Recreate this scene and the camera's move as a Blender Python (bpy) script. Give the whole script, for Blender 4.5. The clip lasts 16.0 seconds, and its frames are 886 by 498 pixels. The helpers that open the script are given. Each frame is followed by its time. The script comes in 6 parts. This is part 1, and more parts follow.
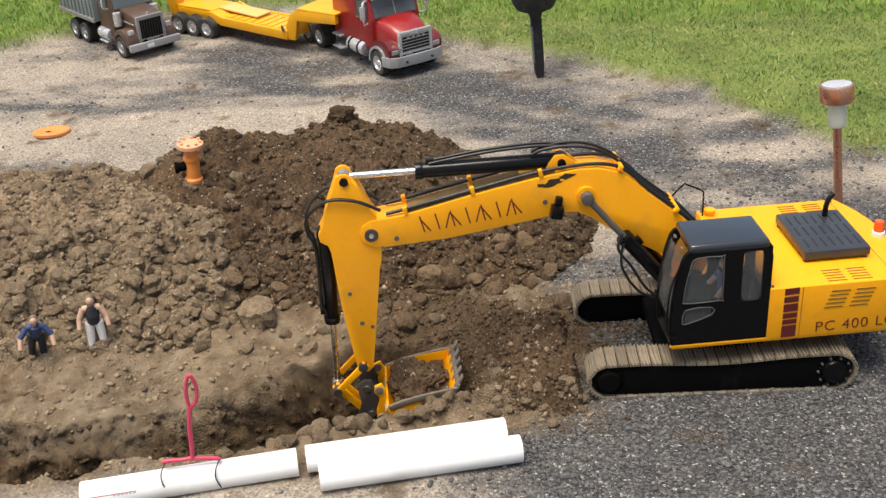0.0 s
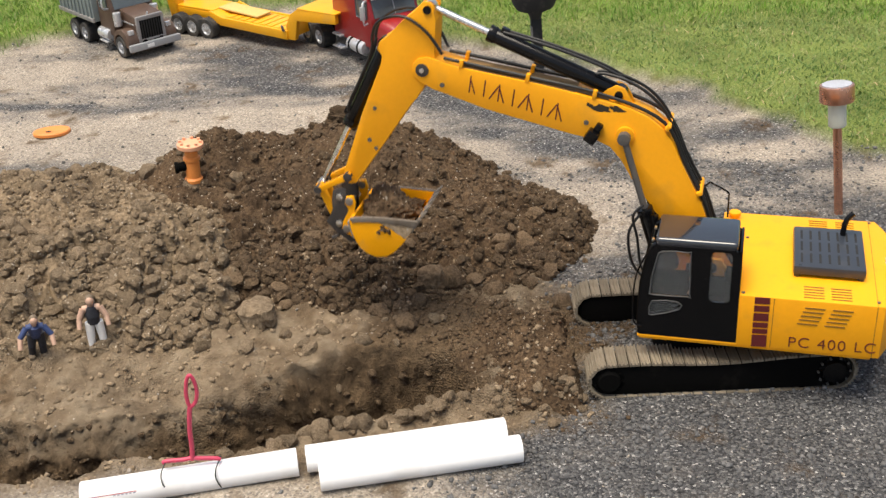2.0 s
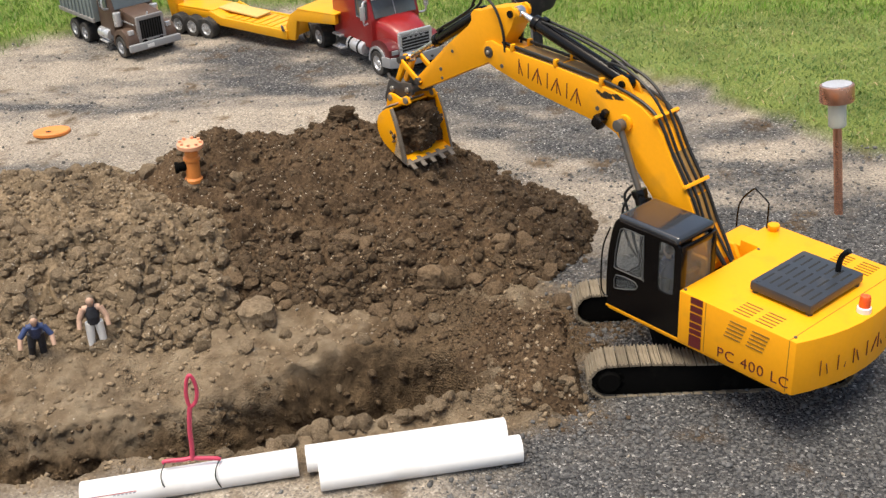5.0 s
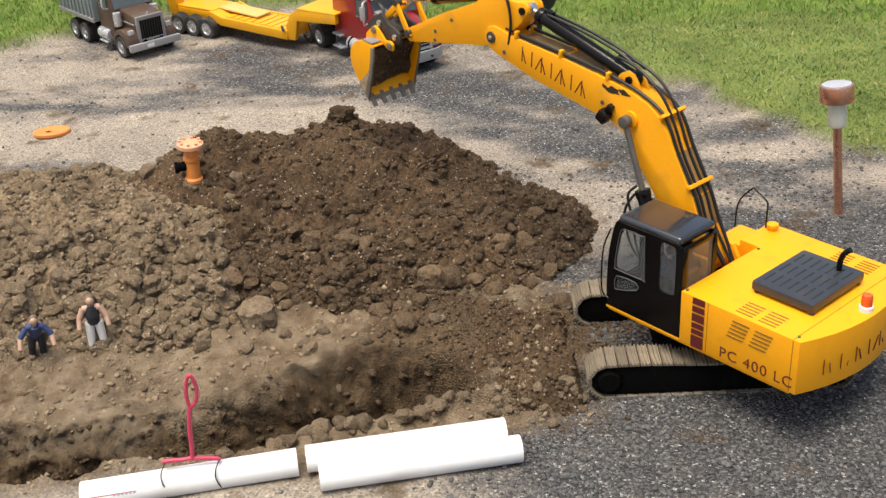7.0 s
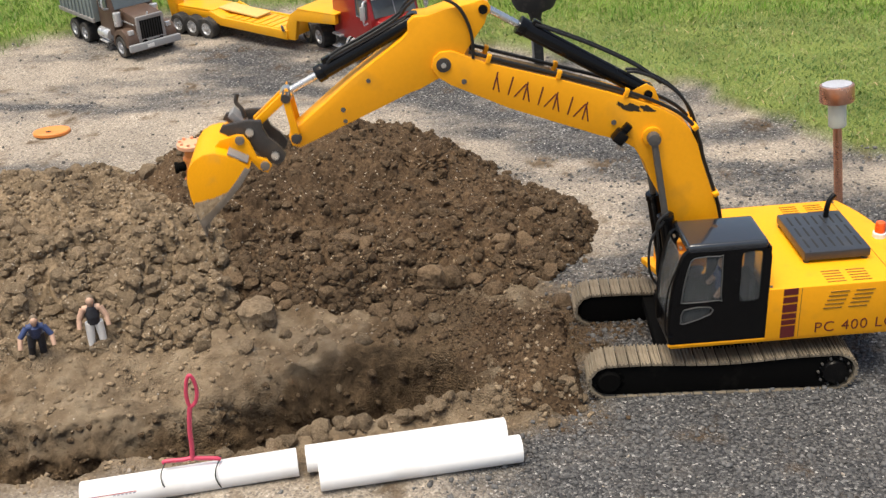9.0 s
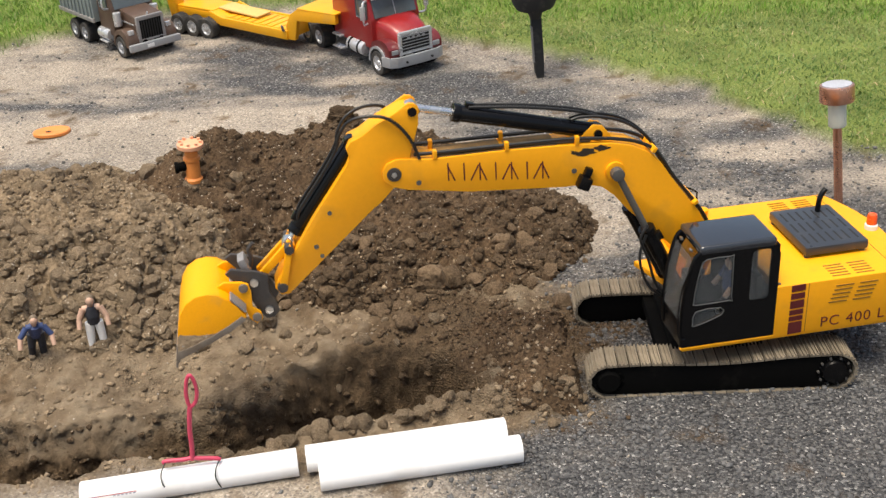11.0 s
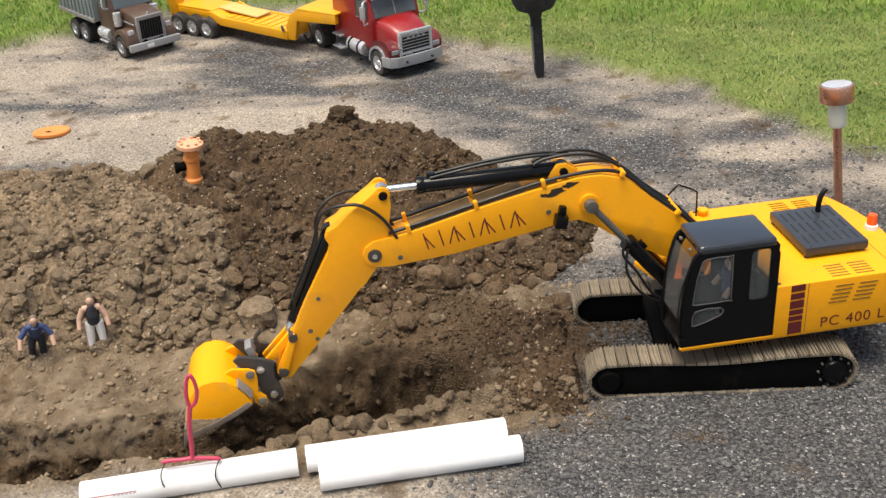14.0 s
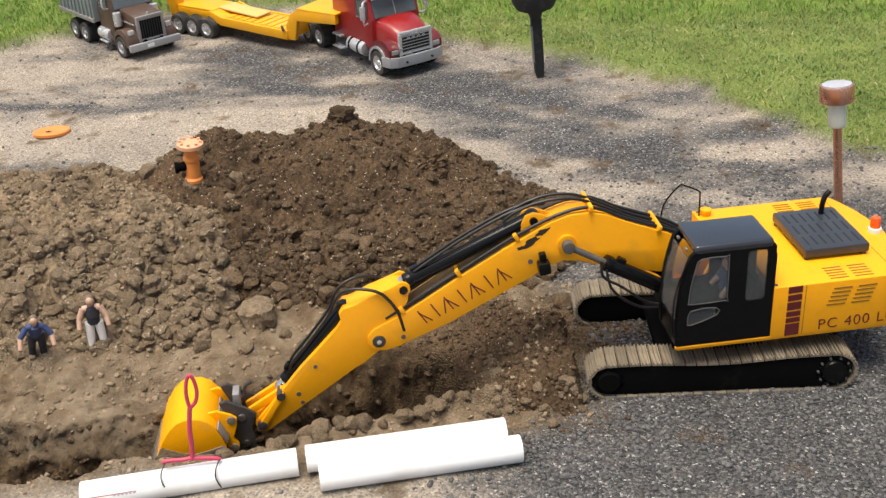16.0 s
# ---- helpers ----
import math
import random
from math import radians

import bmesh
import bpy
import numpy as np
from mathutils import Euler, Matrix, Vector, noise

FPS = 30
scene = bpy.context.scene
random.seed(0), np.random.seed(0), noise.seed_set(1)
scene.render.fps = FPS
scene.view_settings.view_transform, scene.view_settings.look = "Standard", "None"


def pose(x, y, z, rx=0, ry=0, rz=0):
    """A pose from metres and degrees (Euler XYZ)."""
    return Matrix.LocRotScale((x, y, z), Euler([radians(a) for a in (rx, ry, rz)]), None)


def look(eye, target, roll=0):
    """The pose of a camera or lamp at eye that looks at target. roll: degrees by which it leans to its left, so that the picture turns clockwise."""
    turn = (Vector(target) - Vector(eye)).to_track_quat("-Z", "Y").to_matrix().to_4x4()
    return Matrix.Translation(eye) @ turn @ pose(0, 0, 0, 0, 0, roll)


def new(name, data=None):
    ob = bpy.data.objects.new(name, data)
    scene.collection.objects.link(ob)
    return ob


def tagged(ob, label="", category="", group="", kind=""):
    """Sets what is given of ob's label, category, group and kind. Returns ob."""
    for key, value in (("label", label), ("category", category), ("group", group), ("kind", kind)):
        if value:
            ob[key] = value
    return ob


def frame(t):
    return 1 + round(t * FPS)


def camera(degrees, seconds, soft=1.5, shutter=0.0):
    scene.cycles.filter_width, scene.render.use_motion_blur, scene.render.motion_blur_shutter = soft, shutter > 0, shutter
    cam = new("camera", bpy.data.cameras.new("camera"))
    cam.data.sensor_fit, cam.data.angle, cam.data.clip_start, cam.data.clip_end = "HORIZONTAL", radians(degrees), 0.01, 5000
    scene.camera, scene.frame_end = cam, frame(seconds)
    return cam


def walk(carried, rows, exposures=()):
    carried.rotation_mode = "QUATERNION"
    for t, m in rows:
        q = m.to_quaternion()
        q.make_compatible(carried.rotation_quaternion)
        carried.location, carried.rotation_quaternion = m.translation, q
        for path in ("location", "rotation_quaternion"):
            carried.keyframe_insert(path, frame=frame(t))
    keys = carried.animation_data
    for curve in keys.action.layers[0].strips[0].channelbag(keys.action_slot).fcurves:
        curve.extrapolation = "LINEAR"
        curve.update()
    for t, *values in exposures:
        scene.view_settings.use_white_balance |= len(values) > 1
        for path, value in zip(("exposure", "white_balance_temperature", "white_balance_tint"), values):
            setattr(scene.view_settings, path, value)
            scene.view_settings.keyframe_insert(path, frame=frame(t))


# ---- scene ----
# camera, held still
cam = camera(42.8, 16.0, soft=1.4, shutter=0.5)
EYE = Vector((-0.4663, -1.7124, 1.1444))
VIEW = look(EYE, EYE + Vector((0.0, 0.88249, -0.47033)), -3.44)
walk(cam, [(0.0, VIEW), (16.0, VIEW)], exposures=((0.0, 0.32, 7050, 8), (16.0, 0.32, 7050, 8)))

# light: bright overcast sky with a veiled sun
world = bpy.data.worlds.new("world")
scene.world = world
world.use_nodes = True
wn = world.node_tree
sky = wn.nodes.new("ShaderNodeTexSky")
sky.sky_type = 'NISHITA'
sky.sun_disc = False
sky.sun_elevation = radians(74)
sky.sun_rotation = radians(-100)
sky.air_density = 1.0
sky.dust_density = 4.0
sky.ozone_density = 0.6
wn.nodes["Background"].inputs["Strength"].default_value = 0.15
wn.links.new(sky.outputs["Color"], wn.nodes["Background"].inputs["Color"])
sun = new("sun", bpy.data.lights.new("sun", 'SUN'))
sun.data.energy = 3.0
sun.data.angle = radians(34)
sun.data.color = (1.0, 0.95, 0.87)
sun.matrix_world = look((-0.95, -0.75, 4.2), (-0.4, 0.2, 0.0))

# ---- materials ----


def nodes_of(m):
    m.use_nodes = True
    return m.node_tree, m.node_tree.nodes["Principled BSDF"]


def surface(name, colour, rough=0.5, metal=0.0, scale=60.0, vary=0.12, grime=0.0, grime_colour=(0.20, 0.16, 0.11), bump=0.15, coat=0.0, random_tint=0.0, spec=0.5):
    """Colour with fine grain, broad blotches, grime in patches and slight relief."""
    m = bpy.data.materials.new(name)
    t, p = nodes_of(m)
    n, l = t.nodes, t.links
    co = n.new("ShaderNodeTexCoord")
    fine = n.new("ShaderNodeTexNoise")
    fine.inputs["Scale"].default_value = scale * 5
    fine.inputs["Detail"].default_value = 6
    broad = n.new("ShaderNodeTexNoise")
    broad.inputs["Scale"].default_value = scale * 0.5
    broad.inputs["Detail"].default_value = 5
    for q in (fine, broad):
        l.new(co.outputs["Object"], q.inputs["Vector"])
    mix = n.new("ShaderNodeMix")
    mix.data_type = 'RGBA'
    mix.inputs["A"].default_value = (*[c * (1 - vary) for c in colour], 1)
    mix.inputs["B"].default_value = (*[min(1, c * (1 + vary)) for c in colour], 1)
    l.new(fine.outputs["Fac"], mix.inputs["Factor"])
    out = mix.outputs["Result"]
    if random_tint:
        info = n.new("ShaderNodeObjectInfo")
        hsv = n.new("ShaderNodeHueSaturation")
        mr = n.new("ShaderNodeMapRange")
        mr.inputs["To Min"].default_value = 1 - random_tint
        mr.inputs["To Max"].default_value = 1 + random_tint
        l.new(info.outputs["Random"], mr.inputs["Value"])
        l.new(mr.outputs["Result"], hsv.inputs["Value"])
        l.new(out, hsv.inputs["Color"])
        out = hsv.outputs["Color"]
    if grime:
        ramp = n.new("ShaderNodeValToRGB")
        ramp.color_ramp.elements[0].position = 0.62 - 0.4 * grime
        ramp.color_ramp.elements[1].position = 0.80
        l.new(broad.outputs["Fac"], ramp.inputs["Fac"])
        sc = n.new("ShaderNodeMath")
        sc.operation = 'MULTIPLY'
        sc.inputs[1].default_value = min(1.0, 0.3 + grime)
        l.new(ramp.outputs["Color"], sc.inputs[0])
        g = n.new("ShaderNodeMix")
        g.data_type = 'RGBA'
        g.inputs["B"].default_value = (*grime_colour, 1)
        l.new(out, g.inputs["A"])
        l.new(sc.outputs[0], g.inputs["Factor"])
        out = g.outputs["Result"]
    l.new(out, p.inputs["Base Color"])
    r = n.new("ShaderNodeMapRange")
    r.inputs["To Min"].default_value = max(0.02, rough - 0.1)
    r.inputs["To Max"].default_value = min(1, rough + 0.15)
    l.new(broad.outputs["Fac"], r.inputs["Value"])
    l.new(r.outputs["Result"], p.inputs["Roughness"])
    p.inputs["Metallic"].default_value = metal
    p.inputs["Coat Weight"].default_value = coat
    p.inputs["Specular IOR Level"].default_value = spec
    if bump:
        b = n.new("ShaderNodeBump")
        b.inputs["Strength"].default_value = bump
        b.inputs["Distance"].default_value = 0.001
        l.new(fine.outputs["Fac"], b.inputs["Height"])
        l.new(b.outputs["Normal"], p.inputs["Normal"])
    return m


def glass(name, colour=(0.9, 0.93, 0.93), rough=0.03, clear=0.94):
    m = bpy.data.materials.new(name)
    t, p = nodes_of(m)
    p.inputs["Base Color"].default_value = (*colour, 1)
    p.inputs["Roughness"].default_value = rough
    p.inputs["Transmission Weight"].default_value = clear
    p.inputs["IOR"].default_value = 1.15
    return m


def rocky(name, dark, light, scale, speck=0.0, speck_colour=(0.40, 0.36, 0.30), tint=0.5, relief=0.004, broad=0.0, broad_detail=4):
    """Earth or stone: two tones of grain, some pale specks, rough relief, each piece a little different."""
    m = bpy.data.materials.new(name)
    t, p = nodes_of(m)
    n, l = t.nodes, t.links
    co = n.new("ShaderNodeTexCoord")
    a = n.new("ShaderNodeTexNoise")
    a.inputs["Scale"].default_value = scale
    a.inputs["Detail"].default_value = 9
    a.inputs["Roughness"].default_value = 0.68
    l.new(co.outputs["Object"], a.inputs["Vector"])
    ramp = n.new("ShaderNodeValToRGB")
    ramp.color_ramp.elements[0].position = 0.32
    ramp.color_ramp.elements[1].position = 0.68
    ramp.color_ramp.elements[0].color = (*dark, 1)
    ramp.color_ramp.elements[1].color = (*light, 1)
    l.new(a.outputs["Fac"], ramp.inputs["Fac"])
    out = ramp.outputs["Color"]
    if broad:
        w = n.new("ShaderNodeTexNoise")
        w.inputs["Scale"].default_value = broad
        w.inputs["Detail"].default_value = broad_detail
        l.new(co.outputs["Object"], w.inputs["Vector"])
        k = n.new("ShaderNodeValToRGB")
        k.color_ramp.elements[0].position, k.color_ramp.elements[1].position = 0.35, 0.65
        k.color_ramp.elements[0].color, k.color_ramp.elements[1].color = (0.62, 0.60, 0.58, 1), (1.3, 1.28, 1.25, 1)
        l.new(w.outputs["Fac"], k.inputs["Fac"])
        g = n.new("ShaderNodeMix")
        g.data_type, g.blend_type = 'RGBA', 'MULTIPLY'
        g.inputs["Factor"].default_value = 1.0
        l.new(out, g.inputs["A"])
        l.new(k.outputs["Color"], g.inputs["B"])
        out = g.outputs["Result"]
    if speck:
        v = n.new("ShaderNodeTexVoronoi")
        v.inputs["Scale"].default_value = 330
        l.new(co.outputs["Object"], v.inputs["Vector"])
        sep = n.new("ShaderNodeSeparateColor")
        l.new(v.outputs["Color"], sep.inputs["Color"])
        gt = n.new("ShaderNodeMath")
        gt.operation = 'GREATER_THAN'
        gt.inputs[1].default_value = 1 - speck
        l.new(sep.outputs["Red"], gt.inputs[0])
        g = n.new("ShaderNodeMix")
        g.data_type = 'RGBA'
        g.inputs["B"].default_value = (*speck_colour, 1)
        l.new(out, g.inputs["A"])
        l.new(gt.outputs[0], g.inputs["Factor"])
        out = g.outputs["Result"]
    if tint:
        geo = n.new("ShaderNodeNewGeometry")
        info = n.new("ShaderNodeObjectInfo")
        add = n.new("ShaderNodeMath")
        add.operation = 'ADD'
        l.new(geo.outputs["Random Per Island"], add.inputs[0])
        l.new(info.outputs["Random"], add.inputs[1])
        mr = n.new("ShaderNodeMapRange")
        mr.inputs["From Max"].default_value = 2.0
        mr.inputs["To Min"].default_value = 1 - tint
        mr.inputs["To Max"].default_value = 1 + tint
        l.new(add.outputs[0], mr.inputs["Value"])
        hsv = n.new("ShaderNodeHueSaturation")
        l.new(mr.outputs["Result"], hsv.inputs["Value"])
        l.new(out, hsv.inputs["Color"])
        out = hsv.outputs["Color"]
    l.new(out, p.inputs["Base Color"])
    p.inputs["Roughness"].default_value = 0.95
    p.inputs["Specular IOR Level"].default_value = 0.2
    b = n.new("ShaderNodeBump")
    b.inputs["Strength"].default_value = 0.8
    b.inputs["Distance"].default_value = relief
    l.new(a.outputs["Fac"], b.inputs["Height"])
    l.new(b.outputs["Normal"], p.inputs["Normal"])
    return m


YELLOW = surface("yellow_paint", (0.93, 0.390, 0.012), 0.42, scale=30, vary=0.05, grime=0.10, grime_colour=(0.46, 0.24, 0.04), bump=0.08, spec=0.3)
YELLOW_BUCKET = surface("worn_yellow_paint", (0.92, 0.385, 0.004), 0.5, scale=55, vary=0.08, grime=0.10, grime_colour=(0.42, 0.27, 0.12), bump=0.2, spec=0.3)
YELLOW_PLASTIC = surface("trailer_yellow", (0.82, 0.38, 0.012), 0.42, scale=30, vary=0.06, grime=0.2, grime_colour=(0.55, 0.33, 0.10))
BLACK = surface("black_paint", (0.0035, 0.0035, 0.004), 0.2, scale=50, vary=0.2, bump=0.03, spec=0.28)
BLACK_MATTE = surface("black_dusty", (0.004, 0.0039, 0.0037), 0.8, scale=50, vary=0.3, grime=0.05, grime_colour=(0.03, 0.027, 0.022), spec=0.05)
CAB_ROOF = surface("gloss_black_roof", (0.022, 0.026, 0.033), 0.14, scale=40, vary=0.1, grime=0.06, grime_colour=(0.06, 0.06, 0.058), bump=0.02, coat=0.8)
CAB_GREY = surface("cab_grey_black", (0.033, 0.039, 0.050), 0.30, scale=40, vary=0.1, grime=0.1, grime_colour=(0.13, 0.12, 0.11), bump=0.05)
RUBBER = surface("rubber", (0.02, 0.02, 0.021), 0.75, scale=80, vary=0.3, grime=0.25, grime_colour=(0.13, 0.11, 0.09))
HOSE = surface("hose_black", (0.007, 0.007, 0.0075), 0.45, scale=90, vary=0.2)
STEEL = surface("bright_steel", (0.75, 0.75, 0.74), 0.25, metal=1.0, scale=80, vary=0.06)
DULL_STEEL = surface("dull_steel", (0.12, 0.115, 0.11), 0.5, metal=0.4, scale=70, vary=0.2, grime=0.3)
COUPLER = surface("coupler_steel", (0.055, 0.05, 0.048), 0.5, metal=0.3, scale=70, vary=0.3, grime=0.25, grime_colour=(0.16, 0.12, 0.08))
WORN = surface("worn_steel", (0.30, 0.29, 0.29), 0.5, metal=0.4, scale=60, vary=0.2, grime=0.3, grime_colour=(0.17, 0.13, 0.09))
SHOE = surface("muddy_shoe", (0.20, 0.166, 0.120), 0.85, scale=70, vary=0.35, grime=0.4, grime_colour=(0.13, 0.095, 0.065), bump=0.5, random_tint=0.3)
MAROON = surface("maroon_paint", (0.115, 0.012, 0.012), 0.5, scale=80, vary=0.25)
SLOT = surface("dark_slot", (0.015, 0.014, 0.013), 0.8)
SLOT_BROWN = surface("louvre_shade", (0.26, 0.13, 0.015), 0.7)
ORANGE_LENS = surface("orange_lens", (0.85, 0.11, 0.02), 0.25, scale=60, vary=0.1, coat=0.4)
WHITE = surface("white_plastic", (0.80, 0.80, 0.79), 0.35, scale=50, vary=0.03, bump=0.03)
PVC = surface("white_pvc", (0.84, 0.84, 0.85), 0.3, scale=22, vary=0.03, grime=0.08, grime_colour=(0.55, 0.52, 0.48), bump=0.03)
RED_INK = surface("red_ink", (0.40, 0.03, 0.04), 0.5)
GREY_INK = surface("grey_ink", (0.22, 0.24, 0.30), 0.5)
PINK = surface("pink_plastic", (0.58, 0.055, 0.115), 0.4, scale=70, vary=0.12)
WIRE = surface("dark_wire", (0.03, 0.035, 0.032), 0.5)
COPPER = surface("copper", (0.74, 0.38, 0.26), 0.24, metal=0.9, scale=40, vary=0.10, grime=0.1, grime_colour=(0.35, 0.17, 0.11))
FROSTED = surface("frosted_plastic", (0.76, 0.75, 0.62), 0.45, scale=40, vary=0.05)
SOLAR = surface("solar_panel", (0.44, 0.45, 0.50), 0.15, scale=40, vary=0.2)
HYDRANT = surface("orange_hydrant", (0.80, 0.27, 0.06), 0.5, scale=60, vary=0.12, grime=0.2, grime_colour=(0.50, 0.24, 0.10))
HYDRANT_PALE = surface("pale_orange", (0.78, 0.38, 0.22), 0.55, scale=60, vary=0.15, grime=0.2, grime_colour=(0.6, 0.42, 0.3))
RED = surface("red_truck_paint", (0.29, 0.012, 0.013), 0.3, scale=40, vary=0.08, grime=0.15, grime_colour=(0.25, 0.10, 0.09), coat=0.3)
CHROME = surface("chrome", (0.62, 0.63, 0.65), 0.25, metal=0.55, scale=50, vary=0.08)
SILVER = surface("silver_plastic", (0.36, 0.37, 0.39), 0.35, metal=0.3, scale=50, vary=0.1, grime=0.15)
MAROON_PAINT = surface("maroon_fender_paint", (0.13, 0.012, 0.014), 0.35, scale=40, vary=0.1, grime=0.2, grime_colour=(0.22, 0.12, 0.10), coat=0.2)
BROWN = surface("brown_truck_paint", (0.085, 0.050, 0.034), 0.45, scale=40, vary=0.2, grime=0.3, grime_colour=(0.16, 0.12, 0.09))
BED_GREY = surface("dump_bed_grey", (0.20, 0.235, 0.235), 0.5, scale=30, vary=0.1, grime=0.25, grime_colour=(0.27, 0.26, 0.22))
RUBBER_TYRE = surface("tyre", (0.03, 0.029, 0.028), 0.8, scale=70, vary=0.25, grime=0.35, grime_colour=(0.16, 0.14, 0.115))
SKIN = surface("figure_skin", (0.52, 0.33, 0.24), 0.5)
NAVY = surface("figure_navy", (0.035, 0.06, 0.16), 0.6)
DARK_CLOTH = surface("figure_dark", (0.02, 0.022, 0.03), 0.6)
PALE_CLOTH = surface("figure_pale_grey", (0.84, 0.83, 0.81), 0.6)
HAIR = surface("figure_hair", (0.16, 0.12, 0.08), 0.6)
GLASS = glass("cab_glass", (0.78, 0.80, 0.80), 0.04)
DUSTY_GLASS = glass("dusty_cab_glass", (0.48, 0.49, 0.47), 0.08, 0.82)
TRUCK_GLASS = surface("truck_windscreen", (0.10, 0.115, 0.12), 0.12, scale=20, vary=0.15, coat=0.5)
EARTH = rocky("dug_earth", (0.034, 0.020, 0.011), (0.152, 0.103, 0.063), 150, speck=0.012, speck_colour=(0.36, 0.31, 0.25), tint=0.2, relief=0.006, broad=11, broad_detail=7)
EARTH_PALE = rocky("drier_earth", (0.138, 0.100, 0.063), (0.345, 0.264, 0.177), 130, speck=0.012, tint=0.2, relief=0.006, broad=10, broad_detail=7)
CRUMB = rocky("crumb_earth", (0.045, 0.028, 0.016), (0.168, 0.116, 0.072), 160, tint=0.5, relief=0.003)
CRUMB_PALE = rocky("dry_crumb_earth", (0.150, 0.110, 0.070), (0.35, 0.27, 0.183), 160, tint=0.3, relief=0.003)
CLOD = rocky("clod_earth", (0.130, 0.093, 0.059), (0.325, 0.247, 0.165), 4.5, tint=0.30, relief=0.012)
CLOD_DARK = rocky("fresh_clod_earth", (0.085, 0.056, 0.033), (0.24, 0.168, 0.105), 4.5, tint=0.30, relief=0.012)
EARTH_CLODS = rocky("packed_clod_earth", (0.112, 0.081, 0.051), (0.298, 0.225, 0.149), 190, speck=0.02, speck_colour=(0.42, 0.36, 0.28), tint=0.30, relief=0.010)
FRESH_CLODS = rocky("packed_fresh_earth", (0.045, 0.028, 0.016), (0.186, 0.130, 0.081), 190, speck=0.016, speck_colour=(0.34, 0.28, 0.21), tint=0.34, relief=0.010)
BUCKET_EDGE = surface("muddy_worn_steel", (0.20, 0.17, 0.14), 0.65, metal=0.2, scale=60, vary=0.25, grime=0.55, grime_colour=(0.11, 0.078, 0.05), bump=0.3)
STONE = rocky("gravel_stone", (0.085, 0.085, 0.088), (0.215, 0.212, 0.210), 90, tint=0.5)
FAR_STONE = rocky("drive_stone", (0.14, 0.136, 0.135), (0.36, 0.35, 0.335), 80, tint=0.7)
TAN_STONE = rocky("tan_stone", (0.29, 0.25, 0.205), (0.50, 0.445, 0.38), 50)


def leaf_material(name, base, tip, dry, worn):
    """Blades that differ one by one and in broad patches, lusher here, drier there."""
    m = bpy.data.materials.new(name)
    t, p = nodes_of(m)
    n, l = t.nodes, t.links
    geo = n.new("ShaderNodeNewGeometry")
    ramp = n.new("ShaderNodeValToRGB")
    e = ramp.color_ramp.elements
    e[0].color, e[1].color = (*base, 1), (*tip, 1)
    e[0].position, e[1].position = 0.0, 0.8
    d = e.new(0.93)
    d.color = (*dry, 1)
    l.new(geo.outputs["Random Per Island"], ramp.inputs["Fac"])
    co = n.new("ShaderNodeTexCoord")
    patch = n.new("ShaderNodeTexNoise")
    patch.inputs["Scale"].default_value = 6.5
    patch.inputs["Detail"].default_value = 6
    patch.inputs["Roughness"].default_value = 0.65
    l.new(co.outputs["Object"], patch.inputs["Vector"])
    tone = n.new("ShaderNodeValToRGB")
    k = tone.color_ramp.elements
    k[0].position, k[1].position = 0.34, 0.66
    k[0].color, k[1].color = (0.55, 0.66, 0.50, 1), (*worn, 1)
    k.new(0.5).color = (1, 1, 1, 1)
    l.new(patch.outputs["Fac"], tone.inputs["Fac"])
    mul = n.new("ShaderNodeMix")
    mul.data_type, mul.blend_type = 'RGBA', 'MULTIPLY'
    mul.inputs["Factor"].default_value = 1.0
    l.new(ramp.outputs["Color"], mul.inputs["A"])
    l.new(tone.outputs["Color"], mul.inputs["B"])
    l.new(mul.outputs["Result"], p.inputs["Base Color"])
    p.inputs["Roughness"].default_value = 0.6
    p.inputs["Subsurface Weight"].default_value = 0.0
    p.inputs["Specular IOR Level"].default_value = 0.3
    return m


GRASS = leaf_material("mown_grass", (0.108, 0.188, 0.044), (0.168, 0.265, 0.078), (0.38, 0.35, 0.18), (1.75, 1.28, 1.5))
TALL_GRASS = leaf_material("lush_grass", (0.10, 0.215, 0.022), (0.165, 0.315, 0.045), (0.27, 0.37, 0.11), (1.45, 1.25, 1.2))


